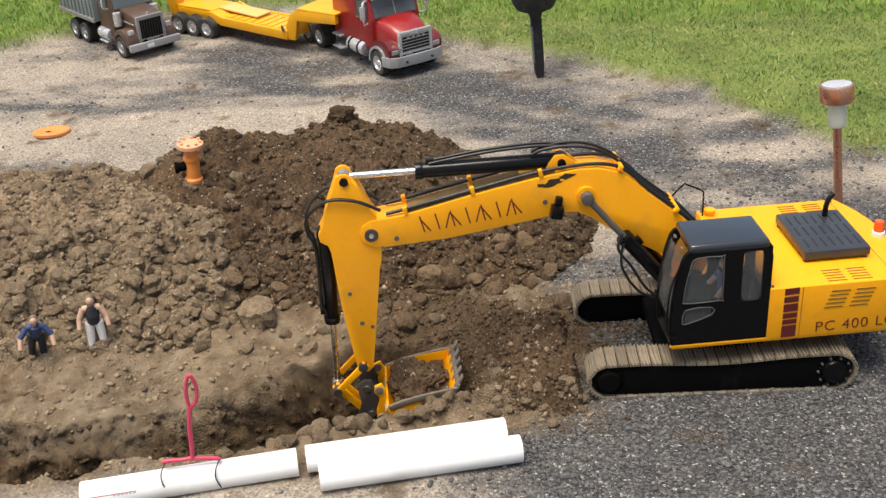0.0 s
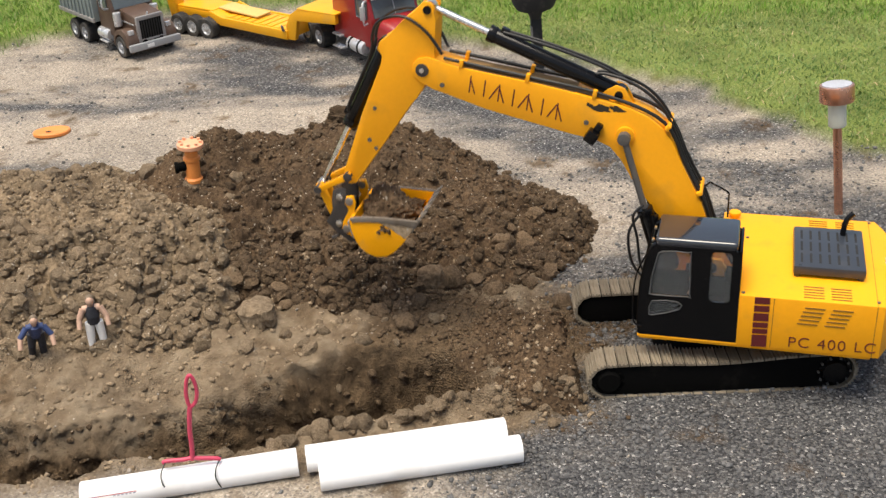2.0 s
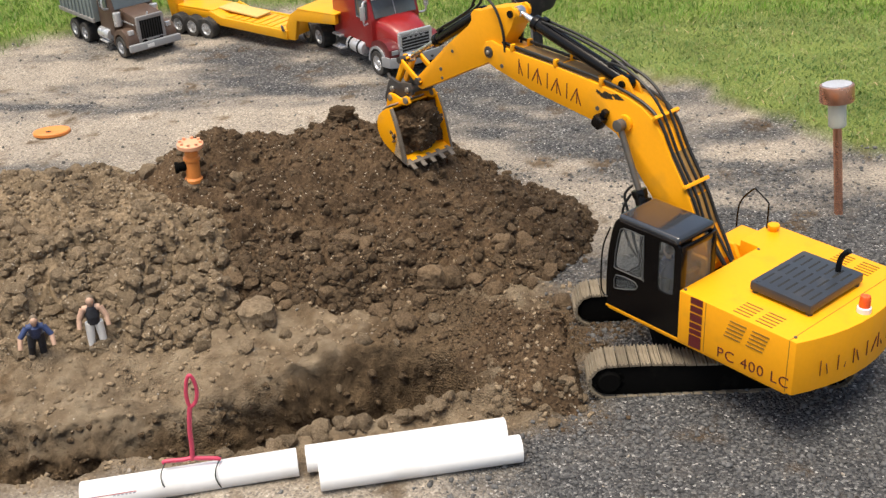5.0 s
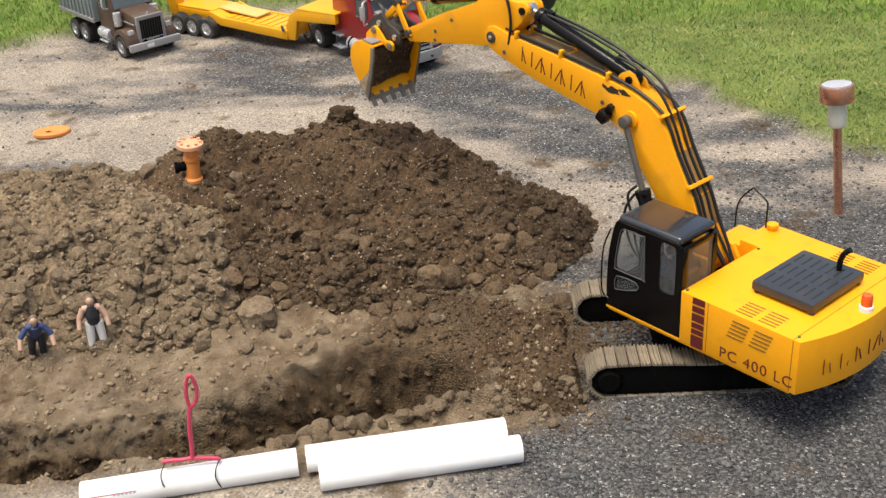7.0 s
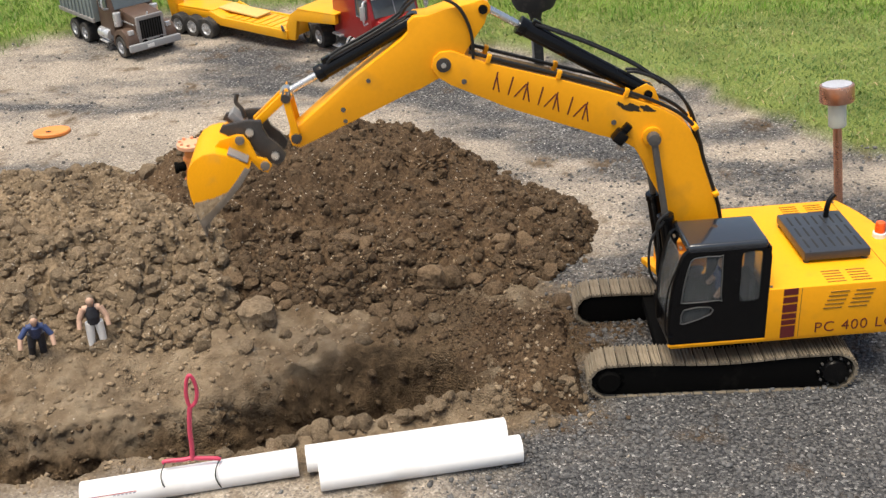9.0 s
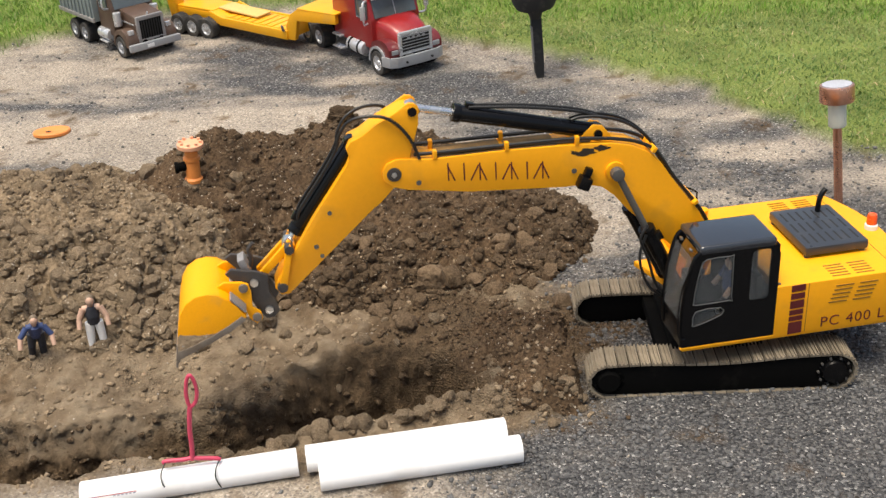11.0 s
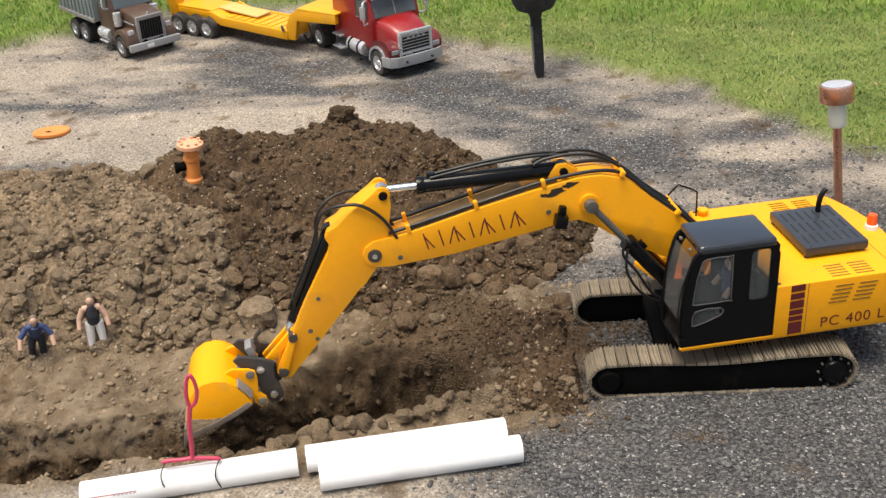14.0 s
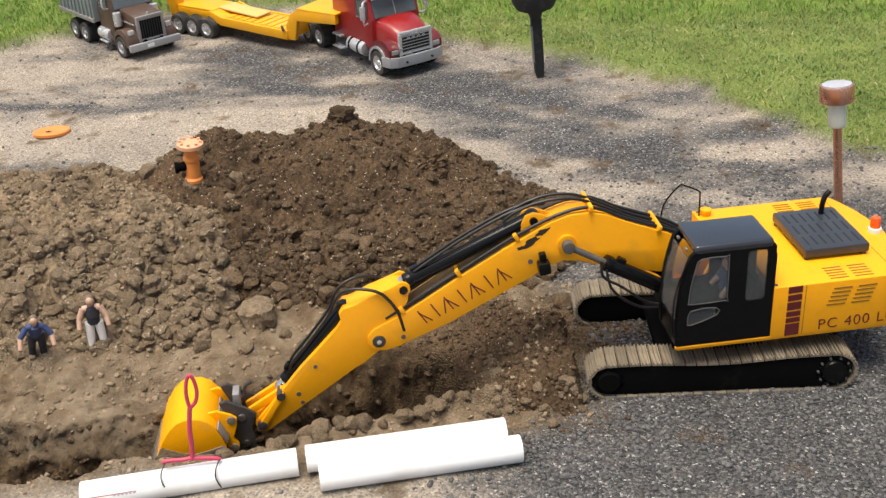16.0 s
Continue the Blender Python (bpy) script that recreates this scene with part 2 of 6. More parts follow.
def ground_material():
    """Tan hard-packed earth, grey gravel, dug soil and lawn soil, blended by masks stored on the sheet."""
    m = bpy.data.materials.new("yard_ground")
    t, p = nodes_of(m)
    n, l = t.nodes, t.links
    co = n.new("ShaderNodeTexCoord")

    def noise_node(scale, detail=8, rough=0.6):
        q = n.new("ShaderNodeTexNoise")
        q.inputs["Scale"].default_value = scale
        q.inputs["Detail"].default_value = detail
        q.inputs["Roughness"].default_value = rough
        l.new(co.outputs["Object"], q.inputs["Vector"])
        return q

    def ramp_node(src, stops):
        q = n.new("ShaderNodeValToRGB")
        e = q.color_ramp.elements
        while len(e) < len(stops):
            e.new(0.5)
        for el, (pos, c) in zip(e, stops):
            el.position, el.color = pos, (*c, 1)
        l.new(src, q.inputs["Fac"])
        return q

    def mix_node(a, b, f):
        q = n.new("ShaderNodeMix")
        q.data_type = 'RGBA'
        l.new(a, q.inputs["A"])
        l.new(b, q.inputs["B"])
        l.new(f, q.inputs["Factor"])
        return q.outputs["Result"]

    def mask(name):
        q = n.new("ShaderNodeAttribute")
        q.attribute_name = name
        return q.outputs["Fac"]

    n_small, n_mid, n_big, n_rel = noise_node(160), noise_node(26), noise_node(5), noise_node(75, 12, 0.72)
    tan = ramp_node(n_small.outputs["Fac"], [(0.3, (0.250, 0.210, 0.170)), (0.55, (0.378, 0.332, 0.280)), (0.75, (0.515, 0.470, 0.410))])
    vor = n.new("ShaderNodeTexVoronoi")
    vor.inputs["Scale"].default_value = 260
    l.new(co.outputs["Object"], vor.inputs["Vector"])
    sep = n.new("ShaderNodeSeparateColor")
    l.new(vor.outputs["Color"], sep.inputs["Color"])
    grav = ramp_node(sep.outputs["Red"], [(0.0, (0.042, 0.043, 0.047)), (0.5, (0.098, 0.099, 0.104)), (0.86, (0.18, 0.18, 0.181)), (0.97, (0.30, 0.295, 0.29)), (1.0, (0.62, 0.61, 0.60))])
    grit = ramp_node(sep.outputs["Green"], [(0.0, (0.50, 0.51, 0.54)), (0.28, (0.92, 0.92, 0.92)), (0.8, (1.08, 1.07, 1.05)), (0.96, (1.3, 1.3, 1.3)), (1.0, (1.7, 1.7, 1.7))])
    gritty = n.new("ShaderNodeMix")
    gritty.data_type, gritty.blend_type = 'RGBA', 'MULTIPLY'
    gritty.inputs["Factor"].default_value = 1.0
    l.new(tan.outputs["Color"], gritty.inputs["A"])
    l.new(grit.outputs["Color"], gritty.inputs["B"])
    soil = ramp_node(n_mid.outputs["Fac"], [(0.3, (0.125, 0.090, 0.058)), (0.5, (0.205, 0.156, 0.106)), (0.72, (0.30, 0.242, 0.172))])
    lawn = ramp_node(n_small.outputs["Fac"], [(0.3, (0.10, 0.155, 0.03)), (0.7, (0.24, 0.28, 0.085))])
    c = mix_node(gritty.outputs["Result"], grav.outputs["Color"], mask("gravel"))
    c = mix_node(c, soil.outputs["Color"], mask("soil"))
    # moist soil tone with the trench's shade mixed into its colour
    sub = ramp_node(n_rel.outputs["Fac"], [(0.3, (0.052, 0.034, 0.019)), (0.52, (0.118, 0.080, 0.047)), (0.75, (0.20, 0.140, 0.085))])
    c = mix_node(c, sub.outputs["Color"], mask("subsoil_shade"))
    c = mix_node(c, lawn.outputs["Color"], mask("lawn"))
    blotch = ramp_node(n_big.outputs["Fac"], [(0.3, (0.78, 0.78, 0.78)), (0.7, (1.15, 1.13, 1.10))])
    mul = n.new("ShaderNodeMix")
    mul.data_type, mul.blend_type = 'RGBA', 'MULTIPLY'
    mul.inputs["Factor"].default_value = 1.0
    l.new(c, mul.inputs["A"])
    l.new(blotch.outputs["Color"], mul.inputs["B"])
    l.new(mul.outputs["Result"], p.inputs["Base Color"])
    p.inputs["Roughness"].default_value = 0.95
    p.inputs["Specular IOR Level"].default_value = 0.2
    h = n.new("ShaderNodeMath")
    h.operation = 'MULTIPLY'
    l.new(vor.outputs["Distance"], h.inputs[0])
    l.new(mask("gravel"), h.inputs[1])
    add = n.new("ShaderNodeMath")
    add.operation = 'SUBTRACT'
    l.new(n_rel.outputs["Fac"], add.inputs[0])
    l.new(h.outputs[0], add.inputs[1])
    b = n.new("ShaderNodeBump")
    b.inputs["Strength"].default_value = 0.9
    b.inputs["Distance"].default_value = 0.007
    l.new(add.outputs[0], b.inputs["Height"])
    l.new(b.outputs["Normal"], p.inputs["Normal"])
    return m


GROUND = ground_material()

# ---- mesh helpers ----


def finish(bm, name, material, smooth=40.0):
    me = bpy.data.meshes.new(name)
    bmesh.ops.recalc_face_normals(bm, faces=bm.faces[:])
    bm.to_mesh(me)
    bm.free()
    mats = material if isinstance(material, (list, tuple)) else [material]
    for q in mats:
        me.materials.append(q)
    if smooth:
        me.polygons.foreach_set("use_smooth", [True] * len(me.polygons))
        me.set_sharp_from_angle(angle=radians(smooth))
    return me


def part(name, bm, material, parent, label="", smooth=40.0):
    ob = new(name, finish(bm, name, material, smooth))
    ob.parent = parent
    return tagged(ob, label)


def thing(name, label, category, m=None, group="", bm=None, material=None, kind=""):
    ob = new(name, finish(bm, name, material) if bm else None)
    if m:
        ob.matrix_world = m
    return tagged(ob, label, category, group, kind)


def box(bm, size, centre=(0, 0, 0), bevel=0.0, m=None, segs=2):
    r = bmesh.ops.create_cube(bm, size=1.0)
    vs = r["verts"]
    bmesh.ops.scale(bm, vec=size, verts=vs)
    if bevel:
        es = {e for v in vs for e in v.link_edges}
        r = bmesh.ops.bevel(bm, geom=list(es), offset=bevel, segments=segs, profile=0.6, affect='EDGES')
        vs = list({v for f in r["faces"] for v in f.verts} | {v for v in vs if v.is_valid})
    bmesh.ops.transform(bm, matrix=Matrix.Translation(centre) @ (m or Matrix()), verts=vs)
    return vs


def prism(bm, pts, y0, y1, bevel=0.0, plane="xz"):
    """A closed outline in x and z (or x and y) with thickness along the third axis."""
    def at(a, b, d):
        return (a, d, b) if plane == "xz" else (a, b, d)
    lo = [bm.verts.new(at(a, b, y0)) for a, b in pts]
    hi = [bm.verts.new(at(a, b, y1)) for a, b in pts]
    k = len(pts)
    fs = [bm.faces.new(lo), bm.faces.new(hi[::-1])]
    for i in range(k):
        fs.append(bm.faces.new((lo[i], hi[i], hi[(i + 1) % k], lo[(i + 1) % k])))
    if bevel:
        es = {e for f in fs for e in f.edges}
        bmesh.ops.recalc_face_normals(bm, faces=fs)
        bmesh.ops.bevel(bm, geom=list(es), offset=bevel, segments=2, profile=0.6, affect='EDGES')


def cyl(bm, a, b, r0, r1=None, seg=16, bevel=0.0):
    a, b = Vector(a), Vector(b)
    d = b - a
    m = Matrix.Translation((a + b) / 2) @ d.to_track_quat('Z', 'Y').to_matrix().to_4x4()
    r = bmesh.ops.create_cone(bm, cap_ends=True, segments=seg, radius1=r0, radius2=r0 if r1 is None else r1, depth=d.length, matrix=m)
    if bevel:
        es = {e for v in r["verts"] for e in v.link_edges if len(e.link_faces) == 2 and any(len(f.verts) > 4 for f in e.link_faces)}
        bmesh.ops.bevel(bm, geom=list(es), offset=bevel, segments=2, profile=0.6, affect='EDGES')


def lathe(bm, prof, seg=24, centre=(0, 0, 0), m=None):
    """Rings of (radius, height) turned about z."""
    rings = []
    m = Matrix.Translation(centre) @ (m or Matrix())
    for r, z in prof:
        rings.append([bm.verts.new(m @ Vector((r * math.cos(2 * math.pi * i / seg), r * math.sin(2 * math.pi * i / seg), z))) for i in range(seg)])
    for a, b in zip(rings, rings[1:]):
        for i in range(seg):
            bm.faces.new((a[i], a[(i + 1) % seg], b[(i + 1) % seg], b[i]))
    bm.faces.new(rings[0][::-1])
    bm.faces.new(rings[-1])


def smooth_path(pts, per=6):
    pts = [Vector(q) for q in pts]
    out = []
    for i in range(len(pts) - 1):
        p0, p1, p2, p3 = pts[max(i - 1, 0)], pts[i], pts[i + 1], pts[min(i + 2, len(pts) - 1)]
        for k in range(per):
            u = k / per
            out.append(0.5 * ((2 * p1) + (p2 - p0) * u + (2 * p0 - 5 * p1 + 4 * p2 - p3) * u * u + (3 * p1 - p0 - 3 * p2 + p3) * u ** 3))
    out.append(pts[-1])
    return out


def tube(bm, pts, r, seg=8, per=6):
    pts = smooth_path(pts, per)
    rings, up = [], Vector((0.13, 0.21, 0.97))
    for i, q in enumerate(pts):
        d = (pts[min(i + 1, len(pts) - 1)] - pts[max(i - 1, 0)]).normalized()
        s = d.cross(up)
        s = s.normalized() if s.length > 1e-4 else Vector((1, 0, 0))
        u = s.cross(d).normalized()
        up = u
        rings.append([bm.verts.new(q + r * (math.cos(2 * math.pi * k / seg) * s + math.sin(2 * math.pi * k / seg) * u)) for k in range(seg)])
    for a, b in zip(rings, rings[1:]):
        for k in range(seg):
            bm.faces.new((a[k], a[(k + 1) % seg], b[(k + 1) % seg], b[k]))
    bm.faces.new(rings[0][::-1])
    bm.faces.new(rings[-1])


def made(fn, *a, **k):
    bm = bmesh.new()
    fn(bm, *a, **k)
    return bm


# ---- terrain ----


def lattice(ix, iy, seed):
    h = (ix.astype(np.int64) * 374761393 + iy.astype(np.int64) * 668265263 + seed * 974711) & 0x7fffffff
    h = ((h ^ (h >> 13)) * 1274126177) & 0x7fffffff
    return ((h ^ (h >> 16)) & 0xffff) / 65535.0


def value_noise(x, y, scale, seed=0):
    x, y = np.asarray(x, float) * scale, np.asarray(y, float) * scale
    ix, iy = np.floor(x), np.floor(y)
    fx, fy = x - ix, y - iy
    fx, fy = fx * fx * (3 - 2 * fx), fy * fy * (3 - 2 * fy)
    a, b = lattice(ix, iy, seed), lattice(ix + 1, iy, seed)
    c, d = lattice(ix, iy + 1, seed), lattice(ix + 1, iy + 1, seed)
    return (a + (b - a) * fx) * (1 - fy) + (c + (d - c) * fx) * fy - 0.5


def fractal(x, y, scale, octaves=4, seed=0, gain=0.5):
    v, a = 0.0, 1.0
    for k in range(octaves):
        v = v + a * value_noise(x, y, scale * 2.03 ** k, seed + 17 * k)
        a *= gain
    return v


def step(e0, e1, v):
    u = np.clip((v - e0) / (e1 - e0), 0, 1)
    return u * u * (3 - 2 * u)


NEAR_RIM = ((-2.2, -0.33), (-1.3, -0.285), (-1.19, -0.275), (-1.09, -0.262), (-1.03, -0.225), (-0.935, -0.212), (-0.824, -0.205), (-0.705, -0.180), (-0.64, -0.162), (-0.505, -0.118), (-0.41, -0.10))
FAR_RIM = ((-2.2, -0.085), (-1.3, -0.085), (-1.05, -0.080), (-0.95, -0.065), (-0.86, -0.032), (-0.79, 0.0), (-0.70, 0.04), (-0.587, 0.06), (-0.46, 0.04), (-0.40, -0.02))


def lumps(x, y, size, seed, fill=0.8, blunt=2.6):
    """Packed clods of one size as a height: rounded, blunt-topped, touching or with gaps between."""
    x, y = np.asarray(x, float), np.asarray(y, float)
    wx = x / size + 0.55 * value_noise(x, y, 1.3 / size, seed + 1) + 0.2 * value_noise(x, y, 4.1 / size, seed + 3)
    wy = y / size + 0.55 * value_noise(x, y, 1.3 / size, seed + 2) + 0.2 * value_noise(x, y, 4.1 / size, seed + 4)
    ix, iy = np.floor(wx), np.floor(wy)
    best = np.zeros_like(wx)
    for dx in (-1, 0, 1):
        for dy in (-1, 0, 1):
            cx, cy = ix + dx, iy + dy
            px, py = cx + 0.15 + 0.7 * lattice(cx, cy, seed + 5), cy + 0.15 + 0.7 * lattice(cx, cy, seed + 6)
            r = 0.34 + 0.46 * lattice(cx, cy, seed + 7)
            on = lattice(cx, cy, seed + 8) < fill
            u = np.sqrt((wx - px) ** 2 + (wy - py) ** 2) / r
            h = np.where(on & (u < 1), (1 - np.minimum(u, 1) ** blunt) ** (1 / blunt), 0.0) * r
            best = np.maximum(best, h)
    return best * size


def trench_depth(x, y):
    yn = np.interp(x, *zip(*NEAR_RIM)) + 0.012 * fractal(x, y * 0.3, 14, 3, 5)
    yf = np.interp(x, *zip(*FAR_RIM)) + 0.035 * fractal(x, y * 0.5, 9, 4, 9)
    deep = 0.23 * step(-0.385, -0.53, x) * step(-2.15, -1.85, x)
    near = step(yn - 0.004, yn + 0.028, y)
    # the far wall breaks off at the turf line, then leans back in a rough slope
    u = np.clip((yf + 0.016 - y) / (0.105 - 0.035 * step(-0.86, -0.70, x)), 0, 1)
    far = 0.22 * step(0.0, 0.3, u) + 0.78 * step(0.10, 0.95, u)
    return deep * near * far


def wall_shift(x, y, z):
    """Hollows and lumps of the cut wall, pushed in and out along the wall's own face."""
    m = step(0.01, 0.05, -z) * step(-2.0, -1.8, x)
    n = 0.020 * fractal(x, z + 0.7 * y, 13, 5, 208, 0.6) + 0.35 * lumps(x, z + 0.6 * y, 0.026, 240, 0.4) + 0.6 * lumps(x, z + 0.6 * y, 0.011, 250, 0.6)
    return -m * (n - 0.006)


def lawn_edge(x):
    """How far back the lawn begins."""
    return np.interp(x, [-6, -2.3, -1.94, -1.72, -1.6, -1.3, -0.9, -0.55, -0.41, 0.0, 0.27, 0.43, 0.63, 1.4, 4], [1.9, 1.98, 2.06, 2.16, 2.36, 2.44, 2.34, 2.08, 1.90, 1.566, 1.296, 0.974, 0.803, 0.5, -0.4])


def lawn_mask(x, y):
    return step(-0.05, 0.06, y - lawn_edge(x) + 0.16 * fractal(x, y, 7, 3, 31))


def ground_height(x, y):
    z = 0.006 * fractal(x, y, 6, 4, 2)
    # worked bank behind the trench dips towards it
    bank = step(-0.35, -0.55, x)
    z = z - bank * 0.03 * (1 - step(-0.02, 0.14, y)) * step(-0.30, -0.1, y)
    d = trench_depth(x, y)
    rough = np.abs(fractal(x, y, 16, 4, 28, 0.6))
    z = z - d - (0.022 * fractal(x, y, 24, 5, 8, 0.6) + 0.04 * rough - 0.014) * step(0.004, 0.05, d)
    # lip of spoil along the near edge
    yn = np.interp(x, *zip(*NEAR_RIM))
    z = z + 0.024 * np.exp(-((y - yn + 0.016) / 0.020) ** 2) * step(-0.86, -0.74, x) * (1 - step(-0.40, -0.30, x))
    soil = soil_mask(x, y)
    z = z + soil * (0.011 * fractal(x, y, 30, 5, 3, 0.6) + 0.02 * fractal(x, y, 9, 3, 13))
    z = z + soil * step(0.10, -0.05, d * 20) * (0.5 * lumps(x, y, 0.022, 311, 0.28) + 0.5 * lumps(x, y, 0.010, 321, 0.4))
    z = z + 0.03 * lawn_mask(x, y)
    return z


def subsoil_shade_mask(x, y):
    """Darker moist lower soil, laid bare where the trench cuts below the topsoil and spilt beside its end. In the cut
    this tone also stands in for shade.
    """
    # darkens with depth, sooner at the right end, as the hole's shade does
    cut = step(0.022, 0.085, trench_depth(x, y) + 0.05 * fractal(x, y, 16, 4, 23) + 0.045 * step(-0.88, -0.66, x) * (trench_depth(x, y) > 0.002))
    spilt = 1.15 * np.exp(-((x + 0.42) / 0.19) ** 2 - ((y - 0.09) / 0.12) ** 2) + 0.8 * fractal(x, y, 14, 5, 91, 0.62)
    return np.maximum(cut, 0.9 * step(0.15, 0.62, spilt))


def soil_mask(x, y):
    m = step(-0.16, -0.30, x + 0.10 * fractal(x, y, 9, 3, 41)) * (1 - step(0.35, 0.6, y)) * step(-0.34, -0.24, y + 0.06 * fractal(x, y, 8, 3, 4) - 0.1 * step(-0.45, -0.3, x))
    return m * step(-2.9, -2.2, x + 0.3 * fractal(x, y, 3, 3, 44))


TAN_SPOTS = ((0.36, 0.84, 0.13, 0.05), (0.62, 0.62, 0.12, 0.08), (-1.40, 1.22, 0.34, 0.14), (-0.95, 1.26, 0.3, 0.09), (-1.6, 1.80, 0.35, 0.10), (-0.18, 0.62, 0.16, 0.16), (-0.13, 0.43, 0.15, 0.13), (-0.7, 1.55, 0.16, 0.05), (-0.75, -0.33, 0.22, 0.05), (-1.05, -0.36, 0.4, 0.06))


BANDS = (((-1.10, 1.83), (-0.58, 1.50), 0.10), ((-0.58, 1.50), (-0.42, 1.32), 0.08), ((-0.50, 1.36), (-0.13, 1.06), 0.035), ((-0.13, 1.06), (0.31, 0.66), 0.075), ((0.20, 0.72), (0.40, 0.50), 0.09), ((-1.80, 1.50), (-1.50, 1.46), 0.022), ((-0.30, 1.06), (-0.05, 0.90), 0.04), ((-1.1, 1.60), (-0.75, 1.45), 0.05), ((-1.12, 1.72), (-0.72, 1.52), 0.13), ((-0.72, 1.52), (-0.42, 1.50), 0.10), ((-0.42, 1.50), (0.05, 1.15), 0.06))


def gravel_mask(x, y):
    """Loose gravel lies thick on the right and in bands along the drive; elsewhere packed earth shows."""
    v = 0.46 + 0.13 * step(-0.40, 0.10, x) + 0.55 * step(-0.62, -0.32, x + 0.25 * fractal(x, y, 3, 3, 55)) * (1 - step(0.40, 0.62, y))
    v = v - 0.5 * (1 - step(-1.6, -0.7, y + 0.5 * fractal(x, y, 1.5, 3, 66)))
    for (ax, ay), (bx, by), w in BANDS:
        dx, dy = bx - ax, by - ay
        u = np.clip(((x - ax) * dx + (y - ay) * dy) / (dx * dx + dy * dy), 0, 1)
        d2 = (x - ax - u * dx) ** 2 + (y - ay - u * dy) ** 2
        v = np.maximum(v, 0.42 + 0.54 * np.exp(-d2 / (2.2 * w * w)))
    for cx, cy, rx, ry in TAN_SPOTS:
        v = v - 0.65 * np.exp(-(((x - cx) / rx) ** 2 + ((y - cy) / ry) ** 2))
    v = v + 0.55 * fractal(x * 0.8, y * 1.7, 7, 5, 77, 0.6)
    return step(0.12, 1.0, v)


def axis(lo, hi, fine, reach=45.0, grow=1.22):
    a = list(np.arange(lo, hi, fine))
    s, left, right = fine, [lo], [a[-1]]
    while right[-1] < reach:
        s *= grow
        left.append(left[-1] - s)
        right.append(right[-1] + s)
    return np.array(left[:0:-1] + a + right[1:])


def sheet(name, xs, ys, height, material, keep=None, masks=(), shift=None):
    gx, gy = np.meshgrid(xs, ys)
    gz = height(gx, gy)
    nx, ny = len(xs), len(ys)
    my = gy if shift is None else gy + shift(gx, gy, gz)
    co = np.stack([gx, my, gz], -1).reshape(-1, 3)
    flat = np.stack([gx, gy], -1).reshape(-1, 2)
    i = np.arange(nx * ny).reshape(ny, nx)
    quads = np.stack([i[:-1, :-1], i[:-1, 1:], i[1:, 1:], i[1:, :-1]], -1).reshape(-1, 4)
    if keep is not None:
        k = keep(gx, gy).reshape(-1)
        quads = quads[k[quads].any(1)]
        used = np.unique(quads)
        back = np.full(nx * ny, -1)
        back[used] = np.arange(len(used))
        co, flat, quads = co[used], flat[used], back[quads]
    me = bpy.data.meshes.new(name)
    me.vertices.add(len(co))
    me.vertices.foreach_set("co", co.ravel())
    me.loops.add(len(quads) * 4)
    me.loops.foreach_set("vertex_index", quads.ravel())
    me.polygons.add(len(quads))
    me.polygons.foreach_set("loop_start", np.arange(0, len(quads) * 4, 4))
    me.update(calc_edges=True)
    me.polygons.foreach_set("use_smooth", [True] * len(quads))
    for label, fn in masks:
        at = me.attributes.new(label, 'FLOAT', 'POINT')
        at.data.foreach_set("value", np.asarray(fn(flat[:, 0], flat[:, 1]), np.float32))
    me.materials.append(material)
    return new(name, me)


GROUND_Y = axis(-0.6, 2.3, 0.0066)
GROUND_Y = np.concatenate([GROUND_Y[GROUND_Y < -0.32], np.arange(-0.32, 0.08, 0.0027), GROUND_Y[GROUND_Y > 0.081]])
ground = sheet("ground", axis(-1.75, 0.75, 0.0062), GROUND_Y, ground_height, GROUND, shift=wall_shift,
               masks=(("gravel", gravel_mask), ("soil", soil_mask), ("subsoil_shade", subsoil_shade_mask), ("lawn", lawn_mask)))
tagged(ground, "gravel and packed tan earth yard with a dug trench and lawn beyond", "ground", kind="structure")


def cone_field(peaks, k=40.0):
    """Smooth union of heaps: (x, y, height, slope across, slope along); the tipped far side stands steeper."""
    def f(x, y):
        tot = 0.0
        for px, py, h, sx, sy in peaks:
            r = np.sqrt(((x - px) * sx) ** 2 + ((y - py) * np.where(y > py, 1.45, 1.0) * sy) ** 2 + 0.0009)
            tot = tot + np.exp(np.clip(k * (h - r), -60, 60))
        return np.log(tot + 1e-9) / k
    return f


mound_core = cone_field(((-0.695, 0.74, 0.203, 0.5, 0.44), (-0.682, 0.745, 0.196, 0.95, 0.7), (-0.945, 0.74, 0.176, 0.45, 0.4), (-0.542, 0.62, 0.144, 0.5, 0.46), (-0.36, 0.52, 0.128, 0.55, 0.5), (-0.74, 0.5, 0.125, 0.6, 0.5), (-0.55, 0.42, 0.1, 0.5, 0.5), (-1.033, 0.8, 0.106, 0.5, 0.5), (-0.984, 0.72, 0.217, 0.75, 0.75), (-0.598, 0.74, 0.203, 0.9, 0.6)))
heap_core = cone_field(((-0.95, 0.40, 0.085, 0.6, 0.5), (-1.04, 0.50, 0.105, 0.5, 0.6), (-1.16, 0.62, 0.10, 0.5, 0.5), (-1.45, 0.72, 0.13, 0.35, 0.40), (-1.25, 0.62, 0.12, 0.36, 0.36), (-1.65, 0.6, 0.13, 0.3, 0.35), (-1.30, 0.42, 0.095, 0.3, 0.4), (-1.06, 0.48, 0.125, 0.4, 0.36), (-0.90, 0.38, 0.090, 0.4, 0.36), (-1.55, 0.38, 0.09, 0.3, 0.4), (-1.9, 0.6, 0.14, 0.3, 0.35)))
